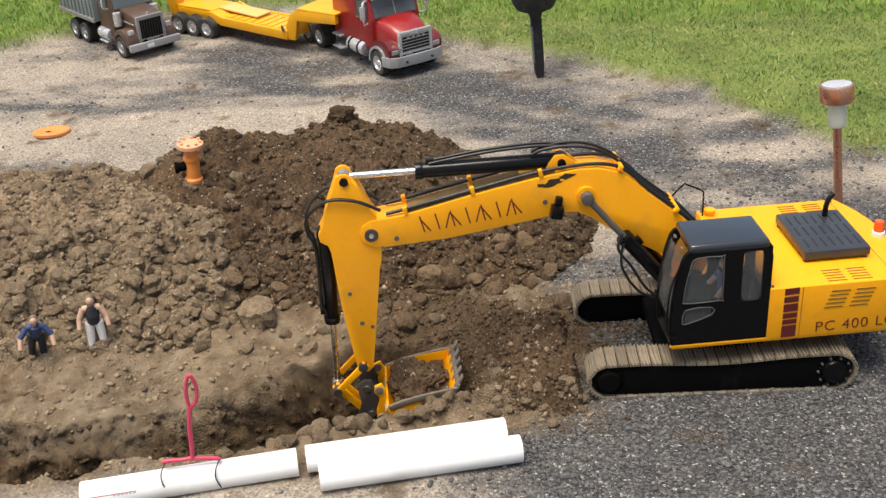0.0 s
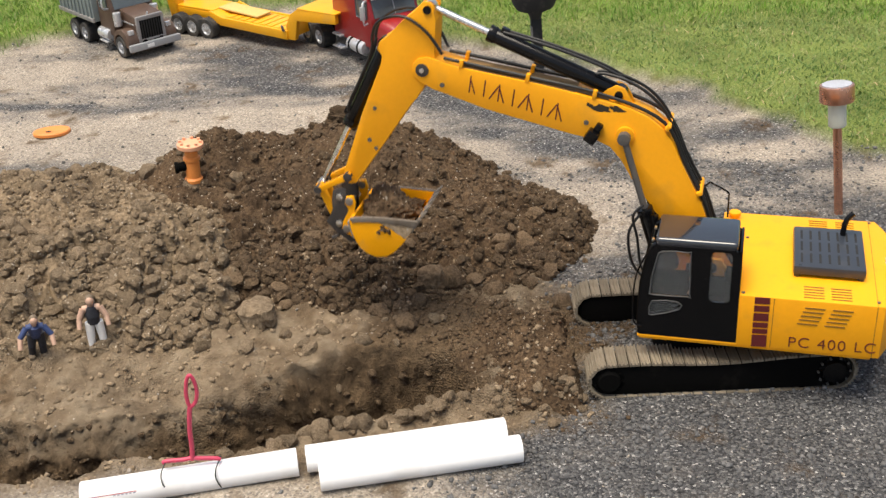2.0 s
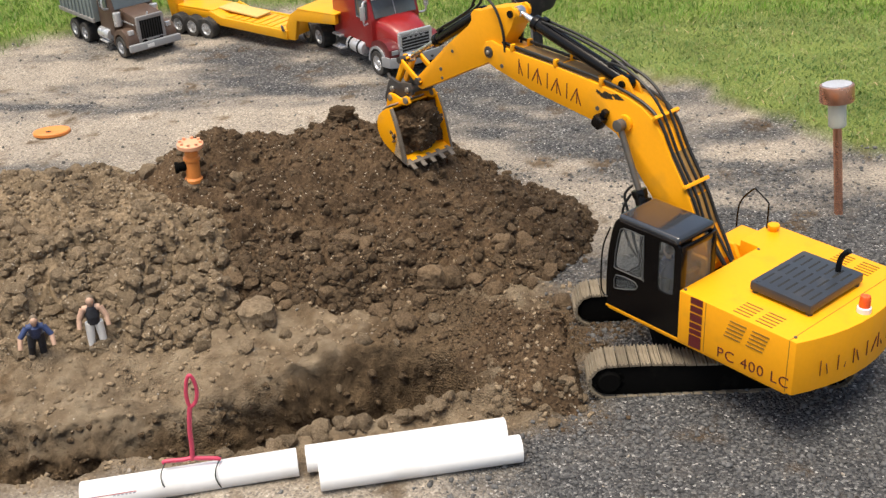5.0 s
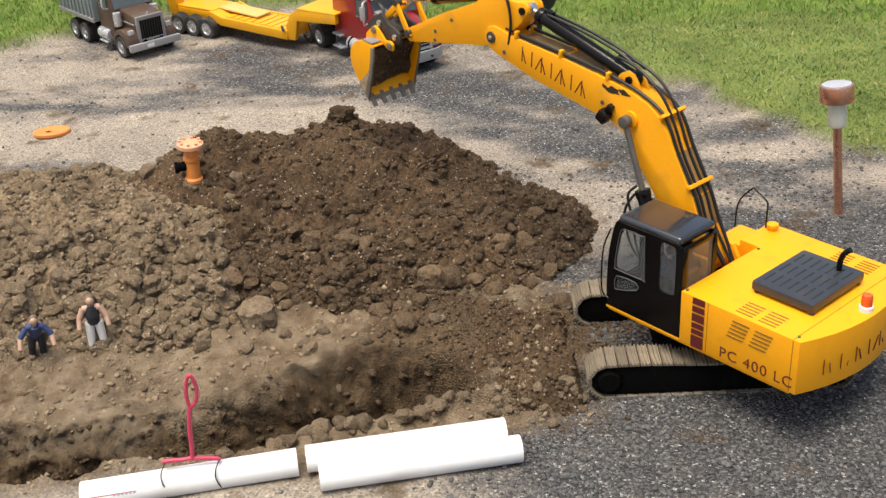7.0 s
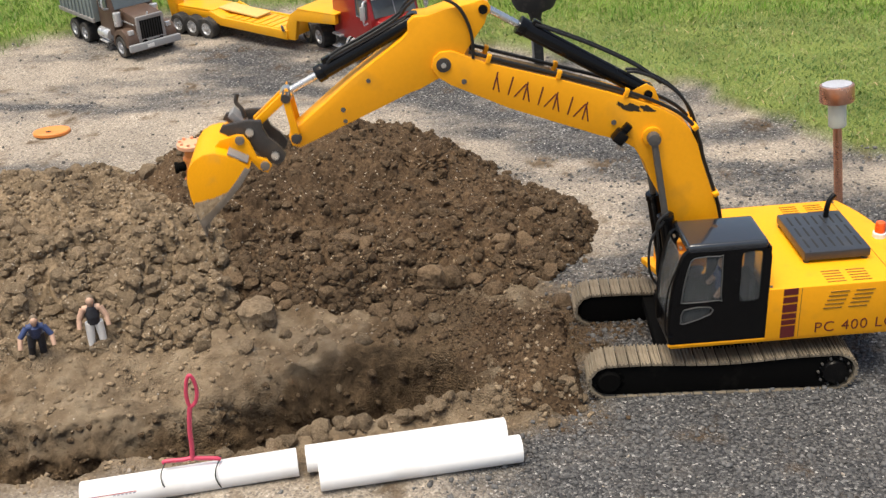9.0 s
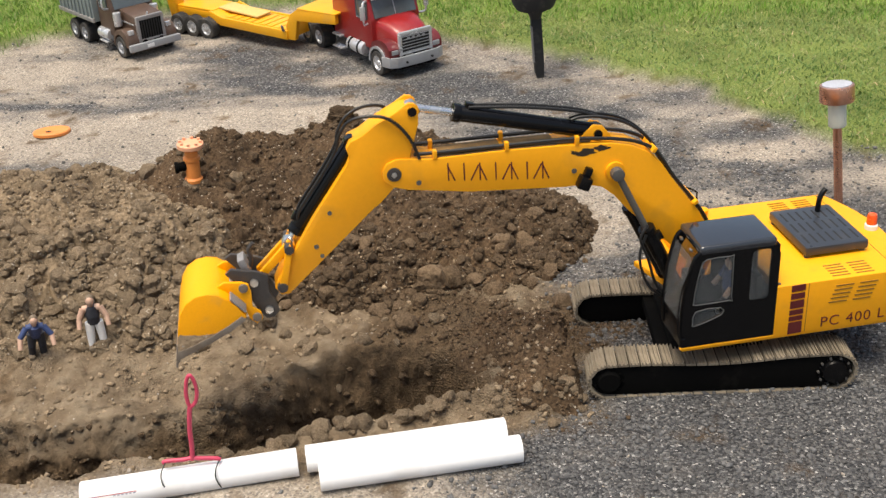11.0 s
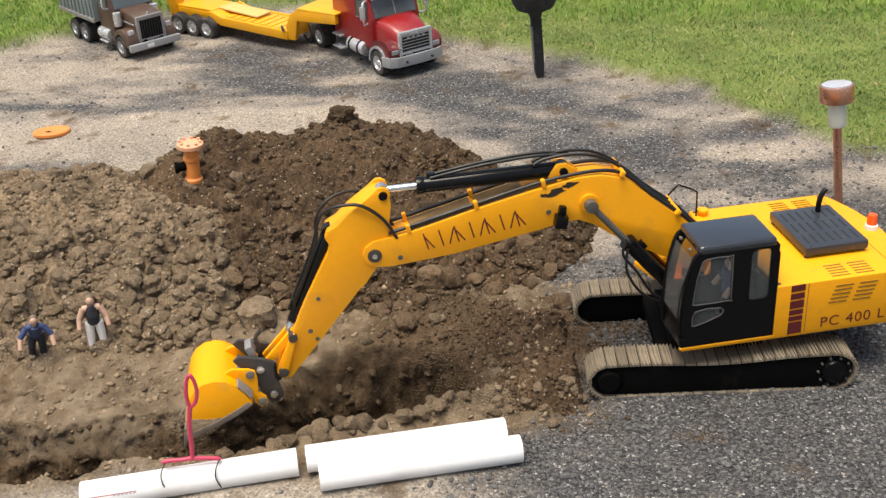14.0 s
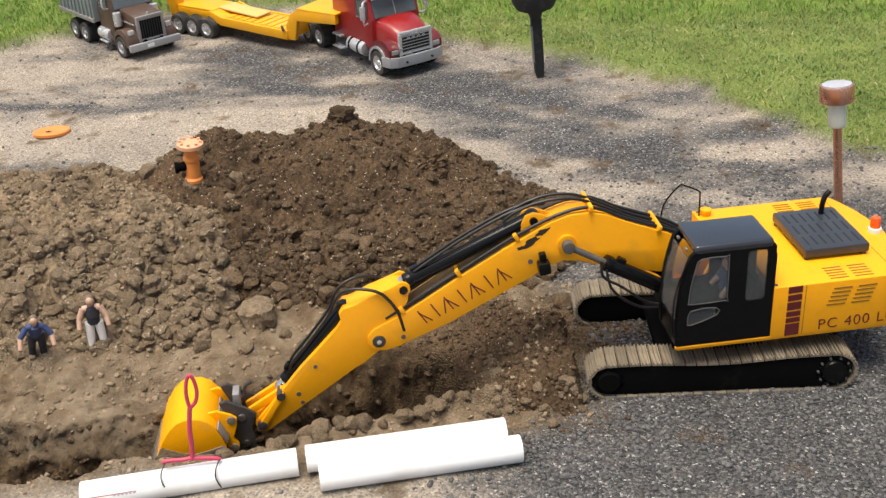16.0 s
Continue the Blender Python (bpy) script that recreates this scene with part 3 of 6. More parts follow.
end_core = cone_field(((-0.30, -0.01, 0.080, 0.6, 0.52), (-0.35, 0.10, 0.055, 0.5, 0.5), (-0.255, -0.09, 0.055, 0.6, 0.6), (-0.235, 0.05, 0.045, 0.6, 0.5)))


def rough_heap(core, amp, seed, sizes, cover):
    """A heap of earth: uneven body, then packed clods of several sizes, coarser in some places than others."""
    def f(x, y):
        h = core(x, y)
        on = step(-0.02, 0.03, h)
        z = h + amp * (fractal(x, y, 10, 4, seed + 3) * 1.2 - 0.5 * np.abs(fractal(x, y, 22, 4, seed)) + 0.1) * on - 0.012
        coarse = cover(x, y)
        for k, (size, fill, tall) in enumerate(sizes):
            w = np.clip(0.25 + 1.1 * coarse if k == 0 else 1.0 if k else 0.0, 0, 1.2) * (0.55 + 0.9 * step(-0.2, 0.25, fractal(x, y, 7, 3, seed + 31 + k)))
            z = z + on * w * tall * lumps(x, y, size, seed + 101 * (k + 1), fill)
        return z + on * 0.0035 * fractal(x, y, 150, 3, seed + 9, 0.7)
    return f


mound_height = rough_heap(mound_core, 0.030, 50, ((0.042, 0.45, 0.55), (0.020, 0.6, 0.55), (0.0095, 0.8, 0.6)), lambda x, y: step(0.62, 0.34, y) + 0.8 * step(-0.52, -0.34, x))
heap_body = rough_heap(heap_core, 0.040, 60, ((0.048, 0.6, 0.60), (0.025, 0.8, 0.55), (0.0115, 0.75, 0.55)), lambda x, y: step(0.62, 0.30, y + 0.2 * fractal(x, y, 6, 2, 8)))
def heap_height(x, y):
    """The older heap runs out under the fresh mound."""
    return heap_body(x, y) - 0.14 * step(-0.93, -0.80, x + 0.05 * fractal(x, y, 9, 3, 15))


end_body = rough_heap(end_core, 0.026, 70, ((0.034, 0.35, 0.6), (0.017, 0.6, 0.6), (0.008, 0.7, 0.6)), lambda x, y: 0.3 + 0 * x)


def end_height(x, y):
    """The small bank slumps into the trench where that begins."""
    return end_body(x, y) - 1.1 * trench_depth(x, y) - 0.10 * step(-0.262, -0.215, x + 0.02 * fractal(x, y, 14, 3, 19))




def surface_height(x, y):
    return np.maximum(np.maximum(ground_height(x, y), mound_height(x, y)), np.maximum(heap_height(x, y), end_height(x, y)))


for nm, fn, mt, lab, (x0, x1, y0, y1) in (
        ("dirt_mound", mound_height, EARTH, "large mound of freshly dug dark brown crumbly earth", (-1.25, 0.04, 0.1, 1.12)),
        ("spoil_bank", heap_height, EARTH_PALE, "low spread heap of older dry brown clods", (-2.9, -0.8, 0.05, 1.1)),
        ("dirt_bank", end_height, EARTH, "small bank of loose earth at the trench end", (-0.55, -0.08, -0.28, 0.3))):
    far_x = np.arange(x0, max(x0, -1.84), 0.02)
    ob = sheet(nm, np.concatenate([far_x, np.arange(max(x0, -1.84), x1, 0.0027)]), np.arange(y0, y1, 0.0029), lambda x, y, f=fn: np.maximum(f(x, y), -0.03), mt, keep=lambda x, y, f=fn: f(x, y) > -0.02)
    tagged(ob, lab, "dirt pile")

# ---- loose pieces ----
rng = np.random.default_rng(4)
ICO_BM = bmesh.new()
bmesh.ops.create_icosphere(ICO_BM, subdivisions=1, radius=1.0)
ICO_V = np.array([v.co[:] for v in ICO_BM.verts])
ICO_F = np.array([[v.index for v in f.verts] for f in ICO_BM.faces])
ICO_BM.free()


ICO_BM = bmesh.new()
bmesh.ops.create_icosphere(ICO_BM, subdivisions=2, radius=1.0)
LUMP_V = np.array([v.co[:] for v in ICO_BM.verts])
LUMP_F = np.array([[v.index for v in f.verts] for f in ICO_BM.faces])
ICO_BM.free()


def packed_clods(name, xs, ys, sizes, material, sink=0.45, z_of=None):
    """Many chipped, knobbly lumps pressed into what they lie on, in one mesh."""
    k = len(xs)
    z = z_of(xs, ys)
    v = np.repeat(LUMP_V[None], k, 0)
    for _ in range(6):
        nrm = rng.normal(size=(k, 1, 3)) * np.array([1, 1, 0.8])
        nrm /= np.linalg.norm(nrm, axis=2, keepdims=True)
        over = np.maximum((v * nrm).sum(2, keepdims=True) - rng.uniform(0.55, 0.9, (k, 1, 1)), 0)
        v = v - 0.9 * over * nrm
    v = v * (1 + 0.16 * (rng.random((k, len(LUMP_V), 1)) * 2 - 1)) * (0.85 + 0.4 * rng.random((k, 1, 3)))
    a = rng.random(k) * 6.283
    c, s = np.cos(a)[:, None], np.sin(a)[:, None]
    co = np.stack([c * v[..., 0] - s * v[..., 1], s * v[..., 0] + c * v[..., 1], 0.85 * v[..., 2]], -1) * sizes[:, None, None] * 1.15
    co = co + np.stack([xs, ys, z + sizes * 0.8 * (1 - 2 * sink)], -1)[:, None, :]
    f = (LUMP_F[None] + (np.arange(k) * len(LUMP_V))[:, None, None]).reshape(-1, 3)
    me = bpy.data.meshes.new(name)
    me.vertices.add(k * len(LUMP_V))
    me.vertices.foreach_set("co", co.reshape(-1))
    me.loops.add(len(f) * 3)
    me.loops.foreach_set("vertex_index", f.ravel())
    me.polygons.add(len(f))
    me.polygons.foreach_set("loop_start", np.arange(0, len(f) * 3, 3))
    me.update(calc_edges=True)
    me.polygons.foreach_set("use_smooth", [True] * len(me.polygons))
    me.set_sharp_from_angle(angle=radians(32))
    me.materials.append(material)
    return new(name, me)


def pebbles(name, xs, ys, sizes, material, sink=0.3, flat=0.75, z_of=surface_height, jag=0.28):
    """Many little stones in one mesh, each bedded in what it lies on."""
    k = len(xs)
    z = z_of(xs, ys)
    v = np.repeat(ICO_V[None], k, 0) * (1 + jag * (rng.random((k, len(ICO_V), 1)) * 2 - 1))
    v = v * (0.75 + 0.5 * rng.random((k, 1, 3))) * np.array([1, 1, flat])
    a = rng.random(k) * 6.283
    c, s = np.cos(a)[:, None], np.sin(a)[:, None]
    tilt = (rng.random(k) - 0.5)[:, None] * 0.9
    x1, y1, z1 = v[..., 0], v[..., 1], v[..., 2]
    z2 = z1 + tilt * x1
    co = np.stack([c * x1 - s * y1, s * x1 + c * y1, z2], -1) * sizes[:, None, None]
    co = co + np.stack([xs, ys, z + sizes * flat * (1 - 2 * sink)], -1)[:, None, :]
    f = (ICO_F[None] + (np.arange(k) * len(ICO_V))[:, None, None]).reshape(-1, 3)
    me = bpy.data.meshes.new(name)
    me.vertices.add(k * len(ICO_V))
    me.vertices.foreach_set("co", co.reshape(-1))
    me.loops.add(len(f) * 3)
    me.loops.foreach_set("vertex_index", f.ravel())
    me.polygons.add(len(f))
    me.polygons.foreach_set("loop_start", np.arange(0, len(f) * 3, 3))
    me.update(calc_edges=True)
    me.materials.append(material)
    return new(name, me)


def scatter(k, x0, x1, y0, y1, weight):
    xs, ys = rng.uniform(x0, x1, k), rng.uniform(y0, y1, k)
    w = weight(xs, ys)
    keep = rng.random(k) < w
    return xs[keep], ys[keep]


def off_things(x, y):
    return ~((np.abs(x) < 0.25) & (np.abs(y) < 0.17))


# small crumbs over the heaps
xs, ys = scatter(15000, -1.1, -0.08, 0.1, 1.0, lambda x, y: np.where(mound_height(x, y) > np.maximum(0.0, heap_height(x, y)), 0.8, 0.02))
tagged(pebbles("earth_crumbs", xs, ys, 0.0010 + 0.0042 * rng.random(len(xs)) ** 6, CRUMB, jag=0.45), "loose dark earth crumbs strewn over the mound", "earth crumbs", kind="stuff")
xs, ys = scatter(20000, -1.8, -0.85, 0.05, 1.0, lambda x, y: np.where(heap_height(x, y) > np.maximum(0.0, mound_height(x, y)), 0.6, 0.02))
tagged(pebbles("dry_crumbs", xs, ys, 0.0012 + 0.0055 * rng.random(len(xs)) ** 6, CRUMB_PALE, jag=0.45, sink=0.42), "loose dry earth crumbs strewn over the heap", "earth crumbs", kind="stuff")
xs, ys = scatter(16000, -1.5, -0.1, -0.34, 0.34, lambda x, y: soil_mask(x, y) * (1 - subsoil_shade_mask(x, y)) * np.where(trench_depth(x, y) > 0.006, 0.0, 0.5))
tagged(pebbles("soil_crumbs", xs, ys, 0.0010 + 0.0060 * rng.random(len(xs)) ** 7, CRUMB_PALE, jag=0.45, sink=0.4), "fine soil crumbs beside the trench", "earth crumbs", kind="stuff")
xs, ys = scatter(15000, -0.6, -0.1, -0.22, 0.30, lambda x, y: np.where(end_height(x, y) > 0.0, 0.7, 0.6 * subsoil_shade_mask(x, y) * (trench_depth(x, y) < 0.004)))
tagged(pebbles("bank_crumbs", xs, ys, 0.0010 + 0.0048 * rng.random(len(xs)) ** 6, CRUMB, jag=0.45), "crumbly earth on the small bank", "earth crumbs", kind="stuff")
# clods packed close together on the heaps
xs, ys = scatter(8200, -1.8, -0.84, 0.10, 0.95, lambda x, y: np.where(heap_height(x, y) > np.maximum(-0.003, mound_height(x, y)), 0.30 + 0.70 * step(0.55, 0.28, y + 0.25 * fractal(x, y, 6, 3, 8)), 0.0))
tagged(packed_clods("packed_dry_clods", xs, ys, (0.0033 + 0.0115 * rng.random(len(xs)) ** 2.6) * (0.72 + 0.36 * step(0.6, 0.25, ys)), EARTH_CLODS, z_of=heap_height), "dry brown clods packed over the low heap", "earth clods", kind="stuff")
xs, ys = scatter(9500, -1.0, -0.10, 0.14, 0.85, lambda x, y: np.where(mound_height(x, y) > np.maximum(-0.003, heap_height(x, y)), np.clip(0.12 + 0.75 * step(0.46, 0.26, y + 0.2 * fractal(x, y, 6, 3, 18)) + 0.6 * step(-0.46, -0.26, x - 0.2 * y), 0, 0.9), 0.0))
tagged(packed_clods("packed_dark_clods", xs, ys, 0.0032 + 0.010 * rng.random(len(xs)) ** 2.8, FRESH_CLODS, z_of=mound_height), "dark brown clods packed on the mound's foot and flank", "earth clods", kind="stuff")
# lumps sticking out of the cut wall
xs, ys = scatter(4200, -1.45, -0.40, -0.27, 0.07, lambda x, y: np.where(trench_depth(x, y) > 0.012, 0.75, 0.0))
wall_z = ground_height(xs, ys)
tagged(packed_clods("wall_clods", xs, ys + wall_shift(xs, ys, wall_z), 0.0018 + 0.0066 * rng.random(len(xs)) ** 3.4, FRESH_CLODS, sink=0.56, z_of=lambda x, y: wall_z), "damp lumps bedded in the trench wall", "earth clods", kind="stuff")
# gravel, close by and far
xs, ys = scatter(34000, -0.75, 0.6, -0.55, 0.9, lambda x, y: np.maximum(gravel_mask(x, y), 0.12) * (1 - soil_mask(x, y)) * (surface_height(x, y) < 0.02))
tagged(pebbles("gravel", xs, ys, 0.0011 + 0.0046 * rng.random(len(xs)) ** 5, STONE, z_of=ground_height), "loose blue-grey gravel on the yard", "gravel", kind="stuff")
xs, ys = scatter(22000, -1.9, 1.0, 0.75, 2.1, lambda x, y: (0.06 + gravel_mask(x, y)) * (1 - lawn_mask(x, y)) * 0.7)
tagged(pebbles("far_gravel", xs, ys, 0.0012 + 0.0042 * rng.random(len(xs)) ** 5, FAR_STONE, z_of=ground_height), "loose grey gravel along the drive", "gravel", kind="stuff")
xs, ys = scatter(5500, -1.9, 0.6, -0.55, 1.9, lambda x, y: (1 - lawn_mask(x, y)) * 0.5 * (surface_height(x, y) < 0.03))
tagged(pebbles("pale_chips", xs, ys, 0.0011 + 0.0034 * rng.random(len(xs)) ** 6, TAN_STONE, z_of=ground_height), "scattered pale stone chips", "stone chips", kind="stuff")

# clods that can be told apart
CLOD_MESHES, DARK_CLOD_MESHES = [], []
for i in range(12):
    bm = bmesh.new()
    bmesh.ops.create_icosphere(bm, subdivisions=3 if i < 4 else 2, radius=1.0)
    sc = Vector((1 + 0.35 * random.random(), 0.8 + 0.3 * random.random(), 0.7 + 0.25 * random.random()))
    chips = [(Vector((random.gauss(0, 1), random.gauss(0, 1), random.gauss(0, 0.8))).normalized(), random.uniform(0.62, 0.92)) for _ in range(11)]
    for v in bm.verts:
        p = v.co.copy()
        for nrm, far in chips:
            over = p.dot(nrm) - far
            if over > 0:
                p -= nrm * over * 0.9
        d = 1 + 0.20 * noise.noise(p * 1.6 + Vector((i * 7, 0, 0))) + 0.17 * noise.noise(p * 4.0 + Vector((0, i * 5, 0))) + 0.12 * noise.noise(p * 9.0 + Vector((0, 0, i * 3)))
        v.co = Vector((p.x * sc.x, p.y * sc.y, p.z * sc.z)) * d * 1.1
    me = finish(bm, "clod", CLOD, smooth=34)
    CLOD_MESHES.append(me)
    me = me.copy()
    me.materials.clear()
    me.materials.append(CLOD_DARK)
    DARK_CLOD_MESHES.append(me)


def clod(x, y, r, label="rough brown clod of dry earth", mesh=None, sink=0.36, name="earth_clod", category="clod", group="clods on the heaps"):
    ob = new(name, mesh or random.choice(CLOD_MESHES))
    z = float(surface_height(np.array(x), np.array(y)))
    ob.matrix_world = Matrix.Translation((x, y, z + r * (0.75 - 2 * sink * 0.75))) @ Matrix.Rotation(random.random() * 6.3, 4, 'Z') @ pose(0, 0, 0, random.uniform(-25, 25), random.uniform(-25, 25), 0) @ Matrix.Scale(r, 4)
    return tagged(ob, label, category, group)


count = 0
while count < 170:
    x, y = random.uniform(-1.75, -0.85), random.uniform(0.12, 0.95)
    if heap_height(np.array(x), np.array(y)) > -0.005:
        clod(x, y, 0.006 + 0.018 * random.random() ** 2.6, sink=0.46)
        count += 1
count = 0
while count < 110:
    x, y = random.uniform(-1.0, -0.15), random.uniform(0.16, 0.5)
    if -0.015 < float(mound_height(np.array(x), np.array(y))) < 0.07:
        clod(x, y, 0.007 + 0.015 * random.random() ** 2.4, "rough dark brown clod of earth", mesh=random.choice(DARK_CLOD_MESHES), sink=0.42, group="clods at the foot of the mound")
        count += 1
for x, y, r in ((-0.835, 0.175, 0.036), (-0.49, 0.262, 0.032), (-0.455, 0.27, 0.024), (-0.60, 0.19, 0.022), (-0.545, 0.13, 0.022), (-0.73, 0.08, 0.015), (-0.24, 0.18, 0.02), (-0.30, 0.80, 0.010), (-0.255, 0.66, 0.014), (-0.52, 0.20, 0.016)):
    clod(x, y, r, "large rough brown lump of earth", mesh=random.choice((DARK_CLOD_MESHES if x > -0.7 else CLOD_MESHES)[:4]), group="large lumps")
bm = bmesh.new()
bmesh.ops.create_icosphere(bm, subdivisions=5, radius=1.0)
for v in bm.verts:
    d = 1 + 0.30 * noise.noise(v.co * 1.3 + Vector((3, 1, 0))) + 0.20 * noise.noise(v.co * 3.3) + 0.16 * noise.noise(v.co * 8.0) + 0.10 * noise.noise(v.co * 17.0)
    v.co = Vector((v.co.x * 1.2, v.co.y * 0.9, v.co.z * 0.85)) * d
clod(-0.682, 0.742, 0.025, "dark crumbly lump crowning the earth mound", mesh=finish(bm, "peak_lump", CRUMB, smooth=50), sink=0.46, group="large lumps")
for k in range(40):
    x = random.uniform(-1.4, -0.45)
    y = float(np.interp(x, *zip(*FAR_RIM))) + random.uniform(0.0, 0.13) ** 1.0
    clod(x, y, 0.005 + 0.011 * random.random() ** 3, "earth lump half sunk in the trodden bank", sink=0.42, group="lumps on the bank")
# stones along the near edge of the trench
for k in range(85):
    u = random.random()
    x = -0.86 + 0.62 * u
    y = float(np.interp(x, *zip(*NEAR_RIM))) - random.uniform(-0.004, 0.042) - (0.03 if x > -0.42 else 0)
    clod(x, y, (0.005 + 0.012 * random.random() ** 2) * (0.62 if x > -0.47 else 0.95), "earthy stone on the trench edge", name="trench_stone", category="stone", group="stones along the trench")
for x, y, r in ((-0.69, -0.188, 0.020), (-0.635, -0.182, 0.015), (-0.845, -0.222, 0.017), (-0.40, -0.16, 0.012), (-0.30, -0.20, 0.012)):
    clod(x, y, r, "rounded earthy stone on the trench edge", name="trench_stone", category="stone", group="stones along the trench")

# ---- grass ----


def blades(name, k, x0, x1, y0, y1, weight, length, width, material, lean=0.7):
    xs, ys = scatter(k, x0, x1, y0, y1, weight)
    k = len(xs)
    z = ground_height(xs, ys) - 0.004
    ln = length * (0.45 + 0.8 * rng.random(k))
    a, b = rng.random(k) * 6.283, rng.random(k) * 6.283
    out = lean * rng.random(k) * ln
    w = width * (0.6 + 0.8 * rng.random(k))
    dx, dy, wx, wy = np.cos(a) * out, np.sin(a) * out, np.cos(b) * w, np.sin(b) * w
    p = np.stack([xs, ys, z], -1)
    m = p + np.stack([dx * 0.35, dy * 0.35, ln * 0.55], -1)
    t = p + np.stack([dx, dy, ln * 0.92], -1)
    wv = np.stack([wx, wy, np.zeros(k)], -1)
    co = np.stack([p - wv, p + wv, m - wv * 0.8, m + wv * 0.8, t], 1)
    base = (np.arange(k) * 5)[:, None]
    f = np.concatenate([base + np.array([0, 1, 3]), base + np.array([0, 3, 2]), base + np.array([2, 3, 4])], 1).reshape(-1, 3)
    me = bpy.data.meshes.new(name)
    me.vertices.add(k * 5)
    me.vertices.foreach_set("co", co.reshape(-1))
    me.loops.add(len(f) * 3)
    me.loops.foreach_set("vertex_index", f.ravel())
    me.polygons.add(len(f))
    me.polygons.foreach_set("loop_start", np.arange(0, len(f) * 3, 3))
    me.update(calc_edges=True)
    me.materials.append(material)
    return new(name, me)


def far_growth(x, y):
    """Longer grass beyond the mown strip."""
    return step(-0.05, 0.10, y - np.interp(x, [-3, -1, -0.4, 0.9, 3], [1.8, 2.05, 2.00, 1.74, 1.25]) + 0.08 * fractal(x, y, 5, 2, 12))


tagged(blades("mown_grass", 230000, -2.6, 1.6, 0.5, 3.0, lambda x, y: lawn_mask(x, y) ** 2 * (1 - 0.8 * far_growth(x, y)) * (0.55 + 0.45 * step(-0.25, 0.2, fractal(x, y, 6, 3, 91))), 0.016, 0.0013, GRASS, lean=1.8),
       "short mown lawn grass with dry patches", "grass", kind="stuff")
tagged(blades("long_grass", 140000, -3.0, 1.9, 1.6, 4.2, lambda x, y: lawn_mask(x, y) * far_growth(x, y), 0.028, 0.0012, TALL_GRASS, lean=1.4),
       "longer lush green grass behind the yard", "grass", kind="stuff")

# ---- the model excavator ----
excavator = thing("excavator", "yellow model tracked excavator with black cab standing on gravel", "excavator")
HEADING = 184.3                 # way the upper body faces at no swing
FOOT = (0.0, 0.186)             # boom foot: forward, up
BOOM_LEN, ARM_Q, BUCKET_PIN = 0.595, 0.259, (0.302, -0.009)

# seconds and degrees
SWING = ((0, -1.2), (0.5, -1.0), (1, -1.9), (1.5, -7.5), (2, -21.1), (2.5, -35.7), (3, -50.6), (3.5, -57.0), (4, -56.4), (5, -55.9), (6.5, -55.8), (7, -54.8), (7.5, -49.9), (8, -35.6), (8.5, -17.8), (9, -2.1), (9.3, 2.5), (9.8, 5.0), (11.5, 3.5), (12, 1.0), (12.5, 1.0), (13, 2.8), (13.5, 4.0), (14, 4.0), (14.5, 3.9), (15, 2.4), (15.5, 2.8), (16, 1.6))
BOOM = ((0, 10.7), (0.5, 14.9), (1, 21.7), (1.5, 28.1), (2, 33.4), (2.5, 35.2), (3, 35.5), (3.5, 30.6), (4, 29.0), (5.2, 25.0), (6, 22.3), (6.5, 23.3), (7, 29.6), (7.5, 35.6), (8, 39.6), (8.5, 42.0), (9, 40.9), (10.2, 32.0), (11.5, 18.6), (12.5, 11.0), (13.5, 10.6), (14, 9.7), (14.5, 6.4), (15.5, -1.4), (16, -7.5))
ARM = ((0, -82.1), (0.5, -78.5), (1, -73.1), (1.5, -65.1), (2, -53.6), (2.5, -44.5), (3, -35.9), (3.5, -35.3), (4, -34.2), (5.2, -25.0), (6.5, -15.9), (7, -9.7), (7.5, -5.0), (8, -6.3), (8.5, -16.2), (9, -23.3), (10.2, -34.0), (11.5, -46.6), (12.5, -55.4), (13.5, -53.4), (14.5, -44.1), (15.5, -36.9), (16, -33.7))
BUCKET = ((0, -94.4), (0.5, -97.0), (1, -93.4), (1.5, -89.6), (2, -83.4), (2.5, -75.9), (3, -54.9), (3.5, -48.7), (4, -40.0), (5.2, -5.0), (6.5, 18.0), (7, 23.0), (7.5, 37.0), (8, 40.5), (8.5, 47.0), (9, 50.0), (10.2, 62.0), (11.5, 74.0), (12, 71.0), (12.5, 67.0), (13.5, 69.0), (14, 72.5), (14.5, 72.0), (15.5, 80.0), (16, 88.0))


def curve_at(rows, t):
    """Smooth value between rows, with no overshoot at standstills."""
    ts, vs = [r[0] for r in rows], [r[1] for r in rows]
    t = min(max(t, ts[0]), ts[-1])
    i = min(max(sum(q <= t for q in ts) - 1, 0), len(ts) - 2)

    def slope(k):
        if k == 0 or k == len(ts) - 1:
            return 0.0
        a, b = (vs[k] - vs[k - 1]) / (ts[k] - ts[k - 1]), (vs[k + 1] - vs[k]) / (ts[k + 1] - ts[k])
        return 0.0 if a * b <= 0 else 2 * a * b / (a + b)
    h = ts[i + 1] - ts[i]
    u = (t - ts[i]) / h
    m0, m1 = slope(i) * h, slope(i + 1) * h
    return (2 * u ** 3 - 3 * u ** 2 + 1) * vs[i] + (u ** 3 - 2 * u ** 2 + u) * m0 + (3 * u ** 2 - 2 * u ** 3) * vs[i + 1] + (u ** 3 - u ** 2) * m1


def spin(v, deg):
    c, s = math.cos(radians(deg)), math.sin(radians(deg))
    return Vector((v[0] * c - v[1] * s, v[0] * s + v[1] * c))


def upright(p, deg):
    """A pose in the boom's plane: place (forward, up) and pitch."""
    return pose(p[0], 0, p[1], 0, -deg, 0)


def toward(p, q):
    d = Vector(q) - Vector(p)
    return upright(p, math.degrees(math.atan2(d[1], d[0])))


